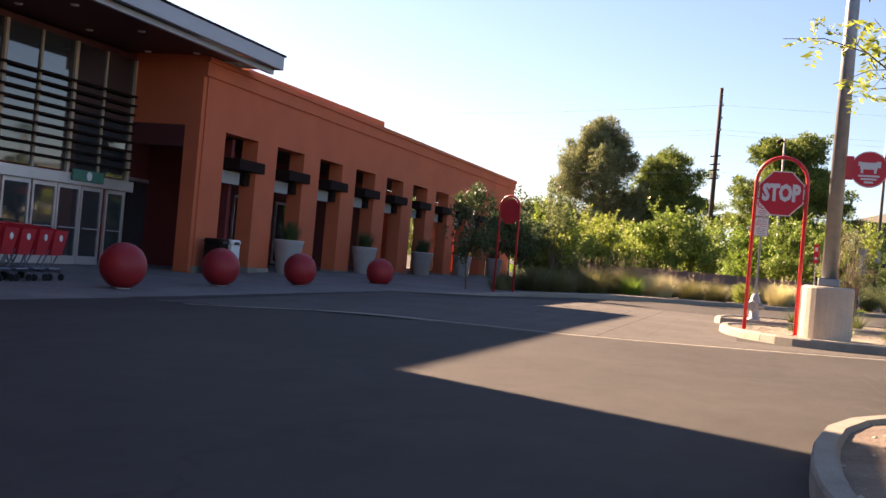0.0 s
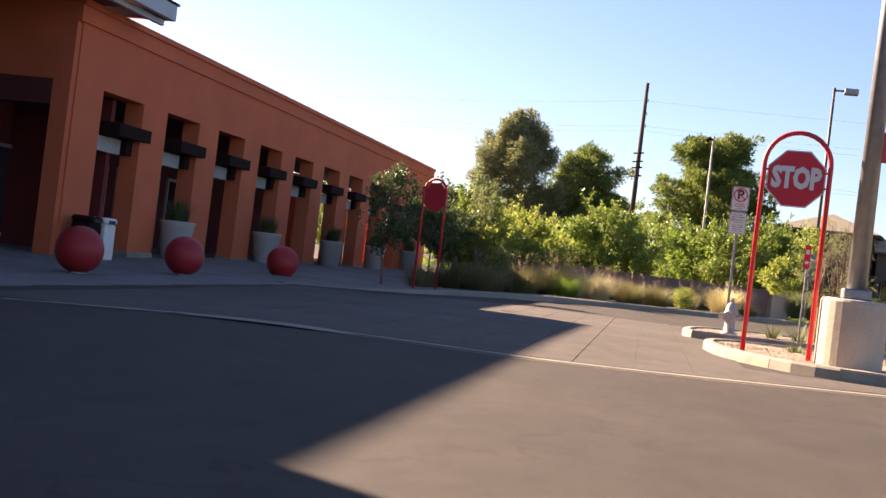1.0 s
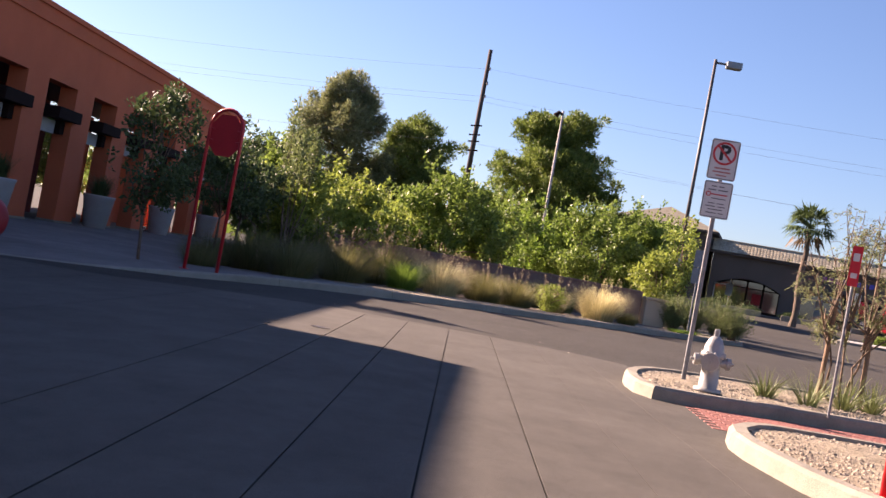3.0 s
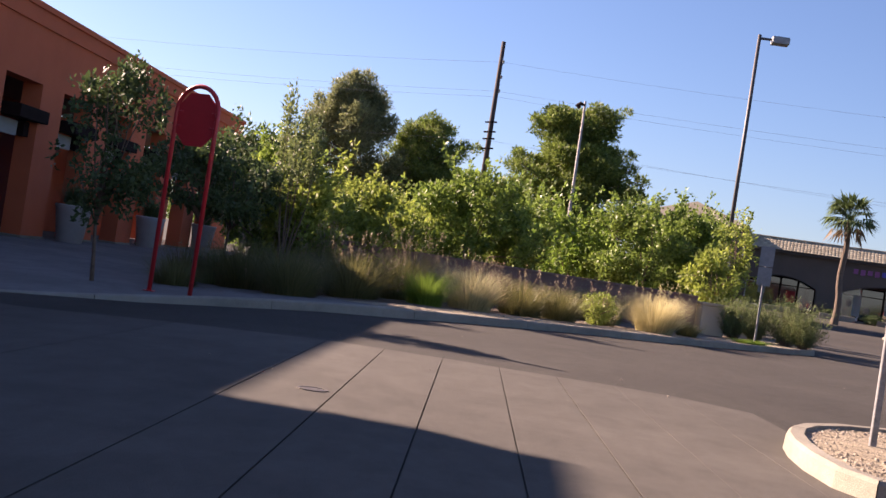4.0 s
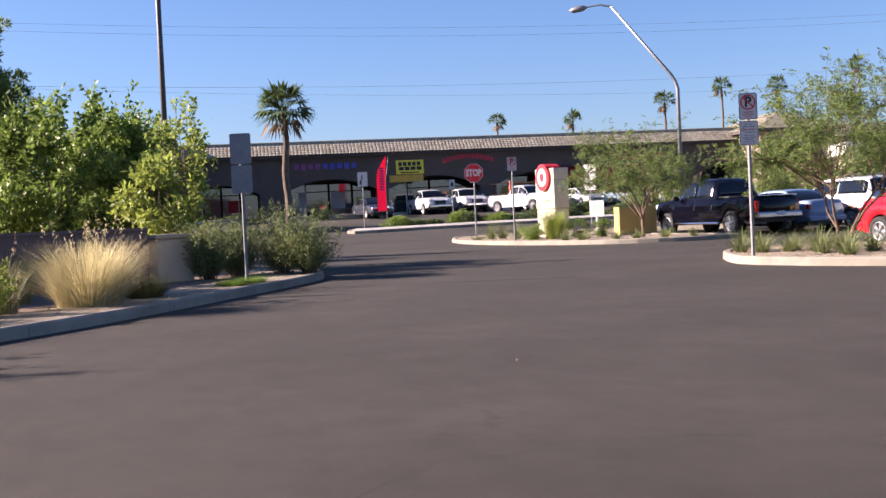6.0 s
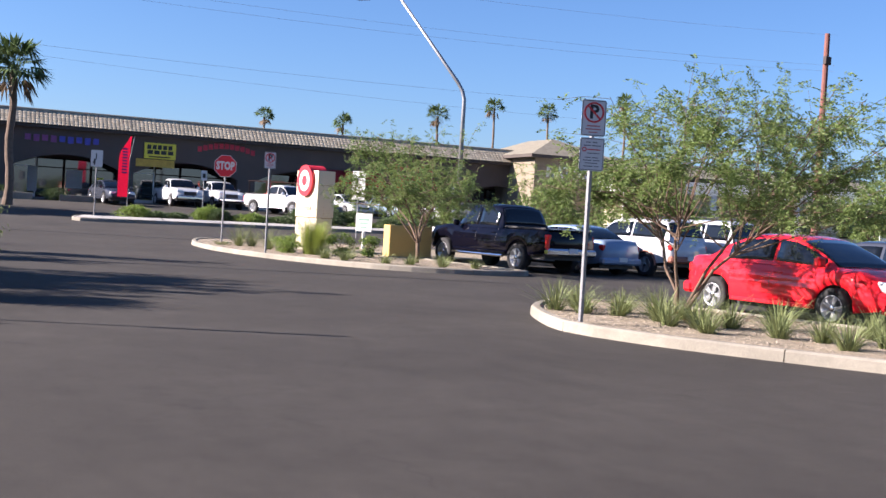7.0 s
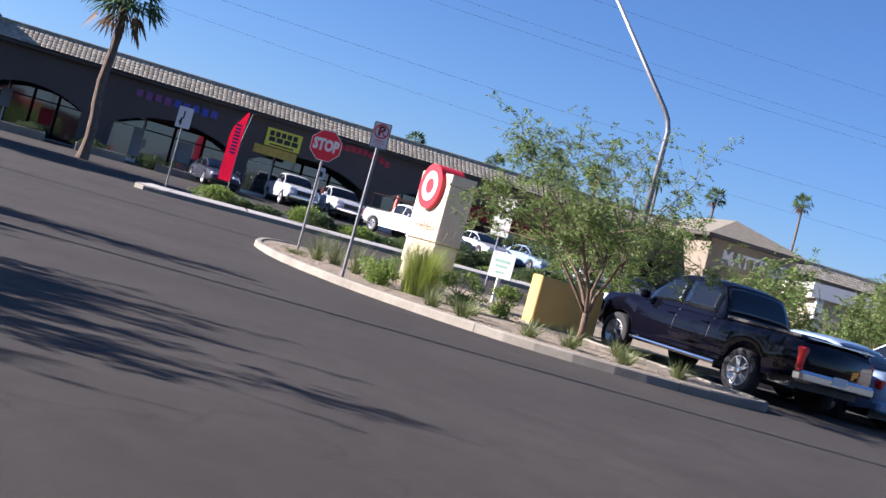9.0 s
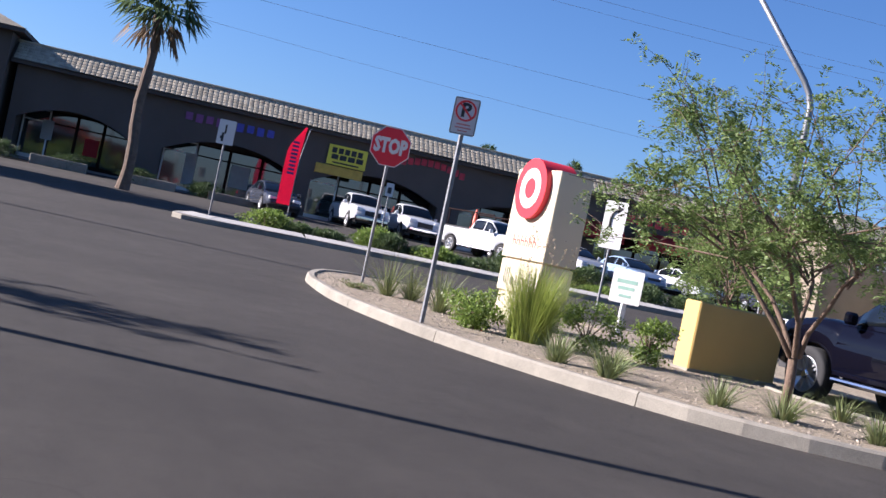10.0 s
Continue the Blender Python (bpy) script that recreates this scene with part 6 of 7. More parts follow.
for k, (x, y, h, sp, m, n, pl, npl, lab) in enumerate((
    (-3.9, 28.4, 1.05, 0.9, DARKGRASS, 1500, PLUME, 30, "dark fountain grass in the store's shade"),
    (-2.9, 27.4, 0.9, 0.8, DARKGRASS, 1300, None, 0, "dark fountain grass near the kerb"),
    (-2.2, 29.6, 1.0, 0.9, DARKGRASS, 1500, PLUME, 40, "dusky fountain grass with plumes"),
    (-1.5, 31.6, 1.15, 0.9, DARKGRASS, 1500, PLUME, 90, "fountain grass thick with pale plumes"),
    (-0.9, 30.2, 0.75, 0.6, LEAF_BRIGHT, 1300, None, 0, "low bright green grass clump"),
    (-0.1, 31.4, 0.95, 0.75, GOLDGRASS, 1500, PLUME, 50, "straw-coloured grass clump with plumes"),
    (0.9, 32.4, 0.85, 0.8, DARKGRASS, 1500, PLUME, 30, "dusky fountain grass with plumes"),
    (1.7, 33.0, 0.78, 0.7, DARKGRASS, 1400, PLUME, 18, "dusky fountain grass with plumes"),
    (2.75, 34.3, 0.85, 0.5, DARKGRASS, 420, PLUME, 22, "thin grass with pinkish plumes"),
    (3.9, 34.5, 0.98, 0.72, GOLDGRASS, 2600, GOLDGRASS, 50, "large golden dry grass clump"),
    (4.75, 35.5, 0.42, 0.42, DARKGRASS, 1000, None, 0, "low green-brown grass beside the pier"),
    (-4.6, 26.6, 0.55, 0.6, DARKGRASS, 800, None, 0, "low dark grass by the walk"),
    (-3.3, 33.0, 1.2, 0.8, DARKGRASS, 1000, PLUME, 60, "tall dusky grass with plumes"),
)):
    grass(x, y, h, sp, m, lab, 100 + k, n, pl, npl)


for k, (x, y) in enumerate(POTS):
    grass(x, y, 0.85, 0.42, LEAF_DARK, "dark spiky plant growing in a grey planter", 60 + k, 420, width=0.026, name="pot_plant", base=gz(x, y) + 1.03, group="planter plants")
# low growth that fills the bed between the clumps
frng = random.Random(17)
for k in range(52):
    s = k / 51
    x, y = -3.6 + 9.0 * s, 27.6 + 10.4 * s
    off = frng.uniform(0.75, 3.4)
    x, y = x - 0.75 * off, y + 0.66 * off
    if x > 3.4:
        continue
    grass(x, y, frng.uniform(0.35, 0.9), frng.uniform(0.4, 0.65), (DARKGRASS, LEAF_GREY, DARKGRASS, GOLDGRASS)[k % 4], "low dusky grass filling the planting bed" if k % 4 != 3 else "low straw-coloured grass in the bed", 800 + k, 620, PLUME if k % 3 == 0 else None, 10)


def bush(x, y, h, r, m, count, leaf, label, seed, base=None, name="shrub", group=""):
    return broad_tree(name, x, y, h, r, m, count, leaf, label, seed, 0.02, 0.0, 16, "shrub", 0.45, base=gz(x, y) + UP - 0.05 if base is None else base, group=group)


def broom(x, y, h, r, label, seed):
    """A loose shrub of many upright twigs, each set with small leaves."""
    rng = np.random.default_rng(seed)
    root = thing("shrub", Matrix.Translation((x, y, gz(x, y) + UP - 0.05)), label, "shrub")
    n = 210
    v, f, tips, out = blades(n, h, r * 1.05, 0.008, rng, 0.25, r * 0.3)
    quad_mesh("twig_mass", v, f, BARK, root)
    m = 60
    t = rng.uniform(0.25, 1.06, n * m)[:, None]
    stem0 = np.repeat(out * r * 0.12, m, 0)
    P = stem0 + (np.repeat(tips, m, 0) - stem0) * np.concatenate([t ** 1.15, t ** 1.15, t], 1) + rng.normal(0, 0.025, (n * m, 3))
    v, f = leaves_at(P, np.repeat(out * 0.3 + np.array([0, 0, 0.8]), m, 0), 0.05, 0.016, rng, 0.55)
    quad_mesh("foliage", v, f, LEAF_GREY, root)
    return root


bush(2.55, 33.6, 0.75, 0.42, LEAF_YELLOW, 2200, 0.06, "small rounded yellow-green shrub", 201)
broom(6.65, 40.3, 1.05, 0.55, "loose grey-green shrub beside the tan pier", 202)
broom(8.0, 40.1, 1.3, 0.75, "loose grey-green shrub at the bed's tip", 203)
broom(7.25, 40.5, 1.1, 0.6, "loose grey-green shrub behind the sign post", 204)
broom(8.35, 39.55, 1.0, 0.5, "low grey-green shrub at the bed's tip", 205)
grass(6.35, 37.1, 0.16, 0.35, LEAF_BRIGHT, "patch of short bright green grass by the kerb", 206, 1600, width=0.008)
grass(6.75, 37.6, 0.16, 0.35, LEAF_BRIGHT, "patch of short bright green grass by the kerb", 207, 1600, width=0.008)
# bed beside the first island and the corner
for k, (x, y, h, r, m) in enumerate(((5.6, -3.2, 0.5, 0.4, DARKGRASS), (6.4, -2.4, 0.5, 0.45, DARKGRASS), (6.6, -4.6, 0.6, 0.5, DARKGRASS))):
    grass(x, y, h, r, m, "low dry grass in the corner island", 210 + k, 700)


def yucca(x, y, h, label, seed, n=46, m=None, width=0.028, group="yuccas"):
    rng = np.random.default_rng(seed)
    root = thing("yucca_plant", Matrix.Translation((x, y, gz(x, y) + UP - 0.04)), label, "plant", group)
    v, f, t, o = blades(int(n * 2.4), h * 0.85, h * 1.15, width * 0.55, rng, 0.35, 0.1, 3)
    quad_mesh("rosette", v, f, m or YUCCA, root)
    return root


rngp = random.Random(5)
for k, (x, y, h) in enumerate(((16.2, 37.1, 0.62), (16.9, 37.4, 0.5), (16.6, 36.2, 0.45), (16.7, 35.5, 0.65), (16.6, 34.7, 0.62), (17.3, 35.6, 0.45), (16.7, 33.5, 0.6), (17.7, 34.3, 0.55), (17.3, 32.4, 0.6), (18.2, 33.2, 0.5), (16.1, 34.1, 0.4), (18.0, 31.0, 0.55), (17.8, 36.6, 0.4), (16.4, 32.3, 0.5), (16.3, 36.6, 0.42), (17.15, 36.7, 0.48), (16.35, 35.0, 0.48), (17.1, 34.6, 0.5), (16.9, 33.0, 0.48))):
    yucca(x, y, h, "spiky grey-green yucca in gravel", 300 + k, 70)
for k, (x, y, h, m) in enumerate(((21.2, 58.4, 1.05, YUCCA), (21.55, 58.2, 0.8, YUCCA), (21.3, 56.5, 0.9, YUCCA), (20.4, 51.4, 0.5, YUCCA), (20.55, 50.6, 0.55, YUCCA), (21.2, 49.6, 0.4, YUCCA), (21.75, 49.3, 0.45, YUCCA), (22.3, 48.6, 0.4, YUCCA), (23.2, 48.4, 0.4, YUCCA), (23.4, 50.2, 0.4, YUCCA), (21.3, 51.6, 0.35, YUCCA))):
    yucca(x, y, h, "spiky grey-green yucca near the kerb", 330 + k, 60, m)
grass(21.25, 53.6, 1.15, 0.5, LEAF_YELLOW, "tall fresh green grass with reddish plumes", 350, 1500, PLUME, 26)
bush(20.75, 54.2, 0.62, 0.4, LEAF_MID, 2600, 0.05, "small round green shrub beside the monument", 351)
bush(22.0, 53.4, 0.7, 0.42, LEAF_MID, 2600, 0.05, "small round green shrub beside the monument", 352)
bush(22.95, 53.35, 0.62, 0.36, LEAF_MID, 1600, 0.06, "loose yellow-green shrub by the yellow wall", 353)
bush(21.2, 55.3, 0.5, 0.35, LEAF_MID, 1500, 0.05, "small round green shrub beside the monument", 355)
bush(20.8, 58.9, 0.14, 0.3, LEAF_EUC, 600, 0.04, "flat brownish ground cover at the island tip", 356)
# island plants near the hydrant and hoop
for k, (x, y, h) in enumerate(((4.55, 17.0, 0.42), (5.0, 16.9, 0.5), (5.5, 17.3, 0.55), (5.9, 17.6, 0.5), (6.6, 17.4, 0.45), (4.95, 11.4, 0.25), (5.5, 12.1, 0.28), (6.2, 12.2, 0.3), (4.6, 12.2, 0.2), (6.3, 10.6, 0.4), (6.9, 11.4, 0.45), (7.6, 10.8, 0.5), (8.4, 11.6, 0.5))):
    yucca(x, y, h, "small spiky yucca in island gravel", 370 + k, 44)
bush(7.3, 12.4, 0.7, 0.5, LEAF_EUC, 1800, 0.05, "low grey-green shrub in island gravel", 388)
bush(9.0, 11.5, 0.8, 0.7, LEAF_EUC, 2400, 0.05, "low grey-green shrub in island gravel", 389)

# far verge shrubs and hedges
def hedge(x, y, h, r, m, label, seed, group):
    """A clipped dome of small leaves over short stems."""
    rng = np.random.default_rng(seed)
    root = thing("hedge_shrub", Matrix.Translation((x, y, gz(x, y))), label, "shrub", group)
    bm = bmesh.new()
    for k in range(6):
        a = k * 1.047
        tube(bm, [(0.05 * math.cos(a), 0.05 * math.sin(a), -0.05), (r * 0.5 * math.cos(a), r * 0.5 * math.sin(a), h * 0.6)], [0.02, 0.008], 5)
    part("trunk", bm, BARK, root)
    blobs = [(0, 0, h * 0.42, r * 0.95, r * 0.95, h * 0.5)]
    for k in range(12):
        a, t = rng.uniform(0, 6.283), rng.uniform(0.1, 0.9)
        blobs.append((r * 0.7 * t * math.cos(a), r * 0.7 * t * math.sin(a), h * (0.62 - 0.25 * t * t), r * 0.3, r * 0.3, h * 0.3))
    pts, dirs = cloud(blobs, 5200, rng, 0.75)
    v, f = leaves_at(pts, dirs, 0.07, 0.04, rng, 0.7)
    quad_mesh("crown", v, f, m, root)
    return root


VU = Vector((0.978, -0.208, 0))
for k in range(26):
    s = 1.5 + k * 1.75 + rngp.uniform(-0.4, 0.4)
    p = Vector((21.8, 74.0, 0)) + VU * s + Vector((0.208, 0.978, 0)) * rngp.uniform(-0.5, 0.7)
    hedge(p.x, p.y, rngp.uniform(0.45, 0.8), rngp.uniform(0.5, 0.85), LEAF_DARK if k % 3 else LEAF_MID, "clipped dark green hedge shrub on the far verge", 400 + k, "far verge shrubs")
for k, (s, q, h, r) in enumerate(((9.5, 3.2, 1.0, 0.8), (10.8, 3.2, 1.05, 0.85), (12.0, 3.1, 1.0, 0.8), (6.2, 2.2, 0.5, 0.6), (7.4, 2.3, 0.45, 0.55), (2.5, 2.0, 0.5, 0.55), (14.0, 3.0, 0.8, 0.7), (16.0, 3.0, 0.75, 0.7))):
    p = Vector((21.8, 74.0, 0)) + VU * s + Vector((0.208, 0.978, 0)) * (q - 2.0)
    hedge(p.x, p.y, h, r, LEAF_DARK, "clipped rounded dark green hedge by the shops", 470 + k, "clipped hedges")
hedge(26.8, 73.8, 0.85, 0.7, LEAF_MID, "clipped bright green hedge shrub on the far verge", 480, "far verge shrubs")
MALLN = Vector((-0.208, -0.978, 0))
for k in range(5):
    p = Vector((32.6, 97.9, 0)) + VU * (-15 + 3.1 * k) + MALLN * 4.6
    hedge(p.x, p.y, 0.8, 0.95, LEAF_DARK, "low dark shrub before the shop fronts", 440 + k, "shop front shrubs")


def mesquite(x, y, h, r, seed, label, stems=4, count=9000, leafmat=None, base=None, leaf=0.055, stakes=False, category="tree", low=0.33, lean=(0, 0), splay=1.0, bole=0.0, boughs=9):
    """An open desert tree: stems from the ground or from a short bole, forking limbs and feathery sprays with gaps between them."""
    rng = np.random.default_rng(seed)
    z = gz(x, y) + UP - 0.06 if base is None else base
    root = thing("mesquite_tree", Matrix.Translation((x, y, z)), label, category)
    bm = bmesh.new()
    tips = []
    thin = min(1.0, (h / 3.4) ** 2)
    if bole:
        tube(bm, [(0, 0, -0.05), (0.02, 0.01, bole * 0.5), (0.0, 0.02, bole + 0.05)], [0.065, 0.055, 0.05], 9)
    for k in range(stems):
        a = 6.283 * k / stems + rng.uniform(-0.5, 0.5)
        out = Vector((math.cos(a), math.sin(a), 0))
        p0 = out * 0.05 + Vector((0, 0, bole))
        p1 = out * r * 0.2 * splay + Vector((lean[0] * 0.2, lean[1] * 0.2, bole + (h - bole) * 0.2))
        p2 = out * r * rng.uniform(0.38, 0.55) * splay + Vector((lean[0] * 0.6, lean[1] * 0.6, bole + (h - bole) * rng.uniform(0.36, 0.46)))
        tube(bm, [p0, p0.lerp(p1, 0.5) + Vector(rng.normal(0, 0.05, 3)), p1, p1.lerp(p2, 0.5) + Vector(rng.normal(0, 0.05, 3)), p2], [thin * q for q in (0.034, 0.029, 0.025, 0.02, 0.014)], 7, cap=False)
        for j in range(boughs):
            b = a + rng.normal(0, 0.8)
            shoot = j % 4 == 0
            t = rng.uniform(0.75, 1.05) if shoot else rng.random() ** 1.5 * 0.8
            rr = r * (rng.uniform(0.1, 0.75) if shoot else math.sqrt(rng.random()))
            zz = h * (low + (1 - low) * (0.08 + 0.92 * t) * (1 - 0.3 * (rr / r) ** 2))
            e = Vector((rr * math.cos(b) + lean[0], rr * math.sin(b) + lean[1], zz))
            src = p1.lerp(p2, rng.uniform(0.35, 1))
            mid = src.lerp(e, 0.5) + Vector((0, 0, 0.07 * h * rng.random()))
            tube(bm, [src, mid, e], [0.013, 0.009, 0.003], 5, cap=False)
            for q in range(7):
                f = mid.lerp(e, rng.uniform(0.05, 1.0))
                g = f + Vector((rng.normal(0, 0.3), rng.normal(0, 0.3), rng.normal(0.05, 0.16 if not shoot else 0.3))) * (r / 2)
                tube(bm, [f, f.lerp(g, 0.5) + Vector((0, 0, 0.04)), g], [0.004, 0.003, 0.002], 4, cap=False)
                tips.append((f, g))
    part("trunk", bm, MESQBARK, root, smooth=True)
    # leaf sprays: rows of small leaflets along short hanging stalks
    n = max(1, count // 14)
    pick = rng.integers(len(tips), size=n)
    F = np.array([tips[i][0] for i in pick])
    E = np.array([tips[i][1] for i in pick])
    t = rng.uniform(0, 1.15, n)[:, None]
    start = F + (E - F) * t + rng.normal(0, 0.045, (n, 3))
    d = (E - F) * 0.4 + rng.normal(0, 0.5, (n, 3)) + np.array([0, 0, -0.25])
    d /= np.linalg.norm(d, axis=1)[:, None]
    k = np.tile(np.arange(14), n)
    S, Dd = np.repeat(start, 14, 0), np.repeat(d, 14, 0)
    side = np.cross(Dd, np.array([0.2, 0.1, 1.0]))
    side /= np.linalg.norm(side, axis=1)[:, None] + 1e-9
    sgn = np.where(k % 2, 1.0, -1.0)[:, None]
    pts = S + Dd * ((k // 2) * leaf * 0.42)[:, None] + np.array([0, 0, -1.0]) * ((k // 2) ** 2 * leaf * 0.018)[:, None]
    v, f = leaves_at(pts, Dd * 0.6 + side * sgn, leaf, leaf * 0.34, rng, 0.18)
    quad_mesh("crown", v, f, leafmat or LEAF_MESQ, root)
    if stakes:
        for s in (-1, 1):
            part("stake", rod((0.22 * s, -0.1 * s, 0), (0.2 * s, -0.08 * s, 1.25), 0.03, 0.028), PALEBARK, root, "lodgepole tree stake")
            part("tie", tube(bmesh.new(), [(0.2 * s, -0.08 * s, 1.0), (0, 0, 1.02)], 0.008, 5), RUBBER, root)
    return root


mesquite(22.6, 50.25, 3.5, 2.6, 501, "young many-stemmed mesquite tree with feathery leaves", 5, 40000, leaf=0.056, low=0.4, lean=(-0.45, 0.4), splay=0.75, bole=0.62)
mesquite(18.0, 36.4, 3.6, 2.75, 503, "multi-stemmed mesquite tree in yuccas and gravel", 4, 74000, leaf=0.055, low=0.42, lean=(0.42, -0.45), boughs=14, splay=0.65)
mesquite(22.2, 31.6, 3.9, 2.4, 505, "multi-stemmed mesquite tree beside parked cars", 5, 60000, leaf=0.06)
mesquite(32.0, 56.0, 2.9, 1.7, 507, "distant mesquite tree behind the parked cars", 5, 14000, leaf=0.1)
mesquite(36.5, 56.5, 2.6, 1.8, 509, "distant mesquite tree behind the parked cars", 5, 14000, leaf=0.1)
mesquite(30.0, 60.0, 3.3, 1.8, 511, "distant mesquite tree beside the drive", 5, 14000, leaf=0.1)
mesquite(5.6, 17.9, 2.5, 0.75, 513, "young sparse tree tied to stakes on the island", 4, 9000, LEAF_EUC, leaf=0.035, stakes=True, low=0.3)
mesquite(47.0, 52.0, 4.2, 2.6, 515, "distant mesquite tree over the parked cars", 5, 22000, leaf=0.12)
mesquite(44.0, 62.0, 4.0, 2.4, 517, "distant mesquite tree by the far drive", 5, 22000, leaf=0.12)
for k in range(9):
    p = Vector((50.0 + 6.0 * k, 60.0 - 6.5 * k, 0))
    broad_tree("far_tree", p.x, p.y, 3.6 + 0.5 * (k % 3), 2.6, LEAF_MID if k % 2 else LEAF_EUC, 5000, 0.2, "distant green tree across the lot", 560 + k, 0.12, 0.15, 16, base=gz(p.x, p.y), group="far trees")
# overhanging spray at the edge of the first view
mesquite(6.45, -2.3, 3.1, 1.75, 570, "small mesquite tree on the corner island", 5, 16000, LEAF_YELLOW, leaf=0.06, low=0.58)


def fan_palm(x, y, h, r, seed, label, base=None, skirt=True, n=46):
    rng = np.random.default_rng(seed)
    z = gz(x, y) if base is None else base
    root = thing("fan_palm", Matrix.Translation((x, y, z)), label, "palm tree", "fan palms")
    bm = bmesh.new()
    m = 14
    pts = [(0.06 * math.sin(k * 0.7), 0.05 * math.cos(k), (h - 0.2) * k / m) for k in range(m + 1)]
    tube(bm, pts, [r * (0.11 if k else 0.15) * (1 + 0.12 * (k % 2)) * (1 - 0.25 * k / m) for k in range(m + 1)], 10)
    part("trunk", bm, PALMBARK, root)
    for name, cnt, lo, hi, mt in (("frond_crown", n, -0.35, 1.2, PALMLEAF), ("dry_skirt", n // 7 if skirt else 0, -1.3, -0.7, PALMDRY)):
        V, F = [], []
        for k in range(cnt):
            a, e = rng.uniform(0, 6.283), rng.uniform(lo, hi)
            d = np.array([math.cos(a) * math.cos(e), math.sin(a) * math.cos(e), math.sin(e)])
            s = np.array([-math.sin(a), math.cos(a), 0])
            c = np.array([0, 0, h]) + d * r * 0.45
            b = len(V)
            V += [np.array([0, 0, h - 0.1]) - s * 0.015, np.array([0, 0, h - 0.1]) + s * 0.015, c + s * 0.02, c - s * 0.02]
            F.append((b, b + 1, b + 2, b + 3))
            L = r * rng.uniform(0.5, 0.7)
            for j in range(11):
                q = (j - 5) / 5 * 1.25
                dd = d * math.cos(q) + s * math.sin(q)
                tip = c + dd * L + np.array([0, 0, -0.35 * L * abs(q) - 0.18 * L * rng.random()])
                mid = c + dd * L * 0.55
                w = np.cross(dd, [0, 0, 1.0]) + s * 0.3
                w = w / (np.linalg.norm(w) + 1e-6) * L * 0.06
                b = len(V)
                V += [c, mid + w, tip, mid - w]
                F.append((b, b + 1, b + 2, b + 3))
        if cnt:
            quad_mesh(name, np.array(V), np.array(F), mt, root)
    return root


fan_palm(20.9, 85.2, 7.0, 1.9, 601, "tall fan palm before the shops")
for k, (x, y, top) in enumerate(((87.0, 191.0, 16.3), (91.0, 173.0, 14.9), (92.0, 150.0, 15.2), (109.0, 160.0, 18.4), (118.7, 159.2, 18.5), (130.4, 154.7, 21.1))):
    fan_palm(x, y, top - 1.2, 1.75, 610 + k, "distant fan palm above the shop roof", base=1.2, n=34)
# far green band that closes the view beyond the lot
HB = thing("far_woods", Matrix.Identity(4), "distant band of green trees round the lot", "far woods", kind="stuff")
rng = np.random.default_rng(77)
blobs = []
for k in range(150):
    a = radians(-75 + 150 * k / 149 + rng.uniform(-1, 1))
    R = rng.uniform(150, 175)
    cx, cy = 10 + R * math.sin(a), 20 + R * math.cos(a)
    hh = rng.uniform(2.0, 4.5)
    blobs.append((cx, cy, gz(cx, cy) + hh * 0.6, rng.uniform(3, 6), rng.uniform(3, 6), hh))
for k in range(40):
    a = radians(-35 + 40 * k / 39 + rng.uniform(-1, 1))
    R = rng.uniform(72, 95)
    cx, cy = R * math.sin(a), R * math.cos(a)
    hh = rng.uniform(1.6, 3.0)
    if cx > -16:
        blobs.append((cx, cy, hh * 0.6, rng.uniform(2, 3.5), rng.uniform(2, 3.5), hh))
pts, dirs = cloud(blobs, 60000, rng, 0.3)
v, f = leaves_at(pts, dirs, 0.7, 0.4, rng)
quad_mesh("foliage", v, f, LEAF_MID, HB, kind="stuff")

# pale pebbles and scraps strewn over the paving
pb = thing("loose_pebbles", Matrix.Identity(4), "tiny pale pebbles strewn over the paving", "pebbles", kind="stuff")
prng = random.Random(29)
bm = bmesh.new()
for k in range(60):
    x, y = prng.uniform(-1.5, 15.0), prng.uniform(7.0, 46.0)
    if (k % 3 and x > 10) or (x > 2.6 and 8.5 < y < 22.5) or inside_poly(x, y, [Vector(p) for p in BEDLINE + [(0, 60), (-9, 60), (-9, 20)]]):
        continue
    rr = prng.uniform(0.004, 0.01)
    out = bmesh.ops.create_icosphere(bm, subdivisions=1, radius=rr, matrix=Matrix.Translation((x, y, gz(x, y) + 0.01 + rr * 0.4)))
    for v in out["verts"]:
        v.co += Vector((prng.uniform(-1, 1), prng.uniform(-1, 1), prng.uniform(-1, 0.2))) * rr * 0.3
part("pebble_scatter", bm, STONE, pb)

# ---------------------------------------------------------------- vehicles
TYRE = mat("tyre_rubber", (0.018, 0.018, 0.019), 0.85, vary=0.2, scale=8, fine=60, bump=0.2)
RIM = mat("alloy_rim", (0.42, 0.43, 0.45), 0.35, 0.85, vary=0.1, scale=5, fine=30, bump=0.02)
CHROME = mat("chrome", (0.75, 0.75, 0.76), 0.12, 1.0, vary=0.05, bump=0)
TRIM = mat("black_trim", (0.02, 0.02, 0.022), 0.55, vary=0.1, bump=0.02)
TAIL = mat("tail_light_red", (0.5, 0.015, 0.015), 0.2, vary=0.1, bump=0)
HEADL = mat("headlight_glass", (0.7, 0.72, 0.74), 0.1, 0.2, vary=0.1, bump=0)
CARGLASS = mat("car_glass", (0.006, 0.008, 0.011), 0.03, vary=0.2, bump=0, spec=0.5)


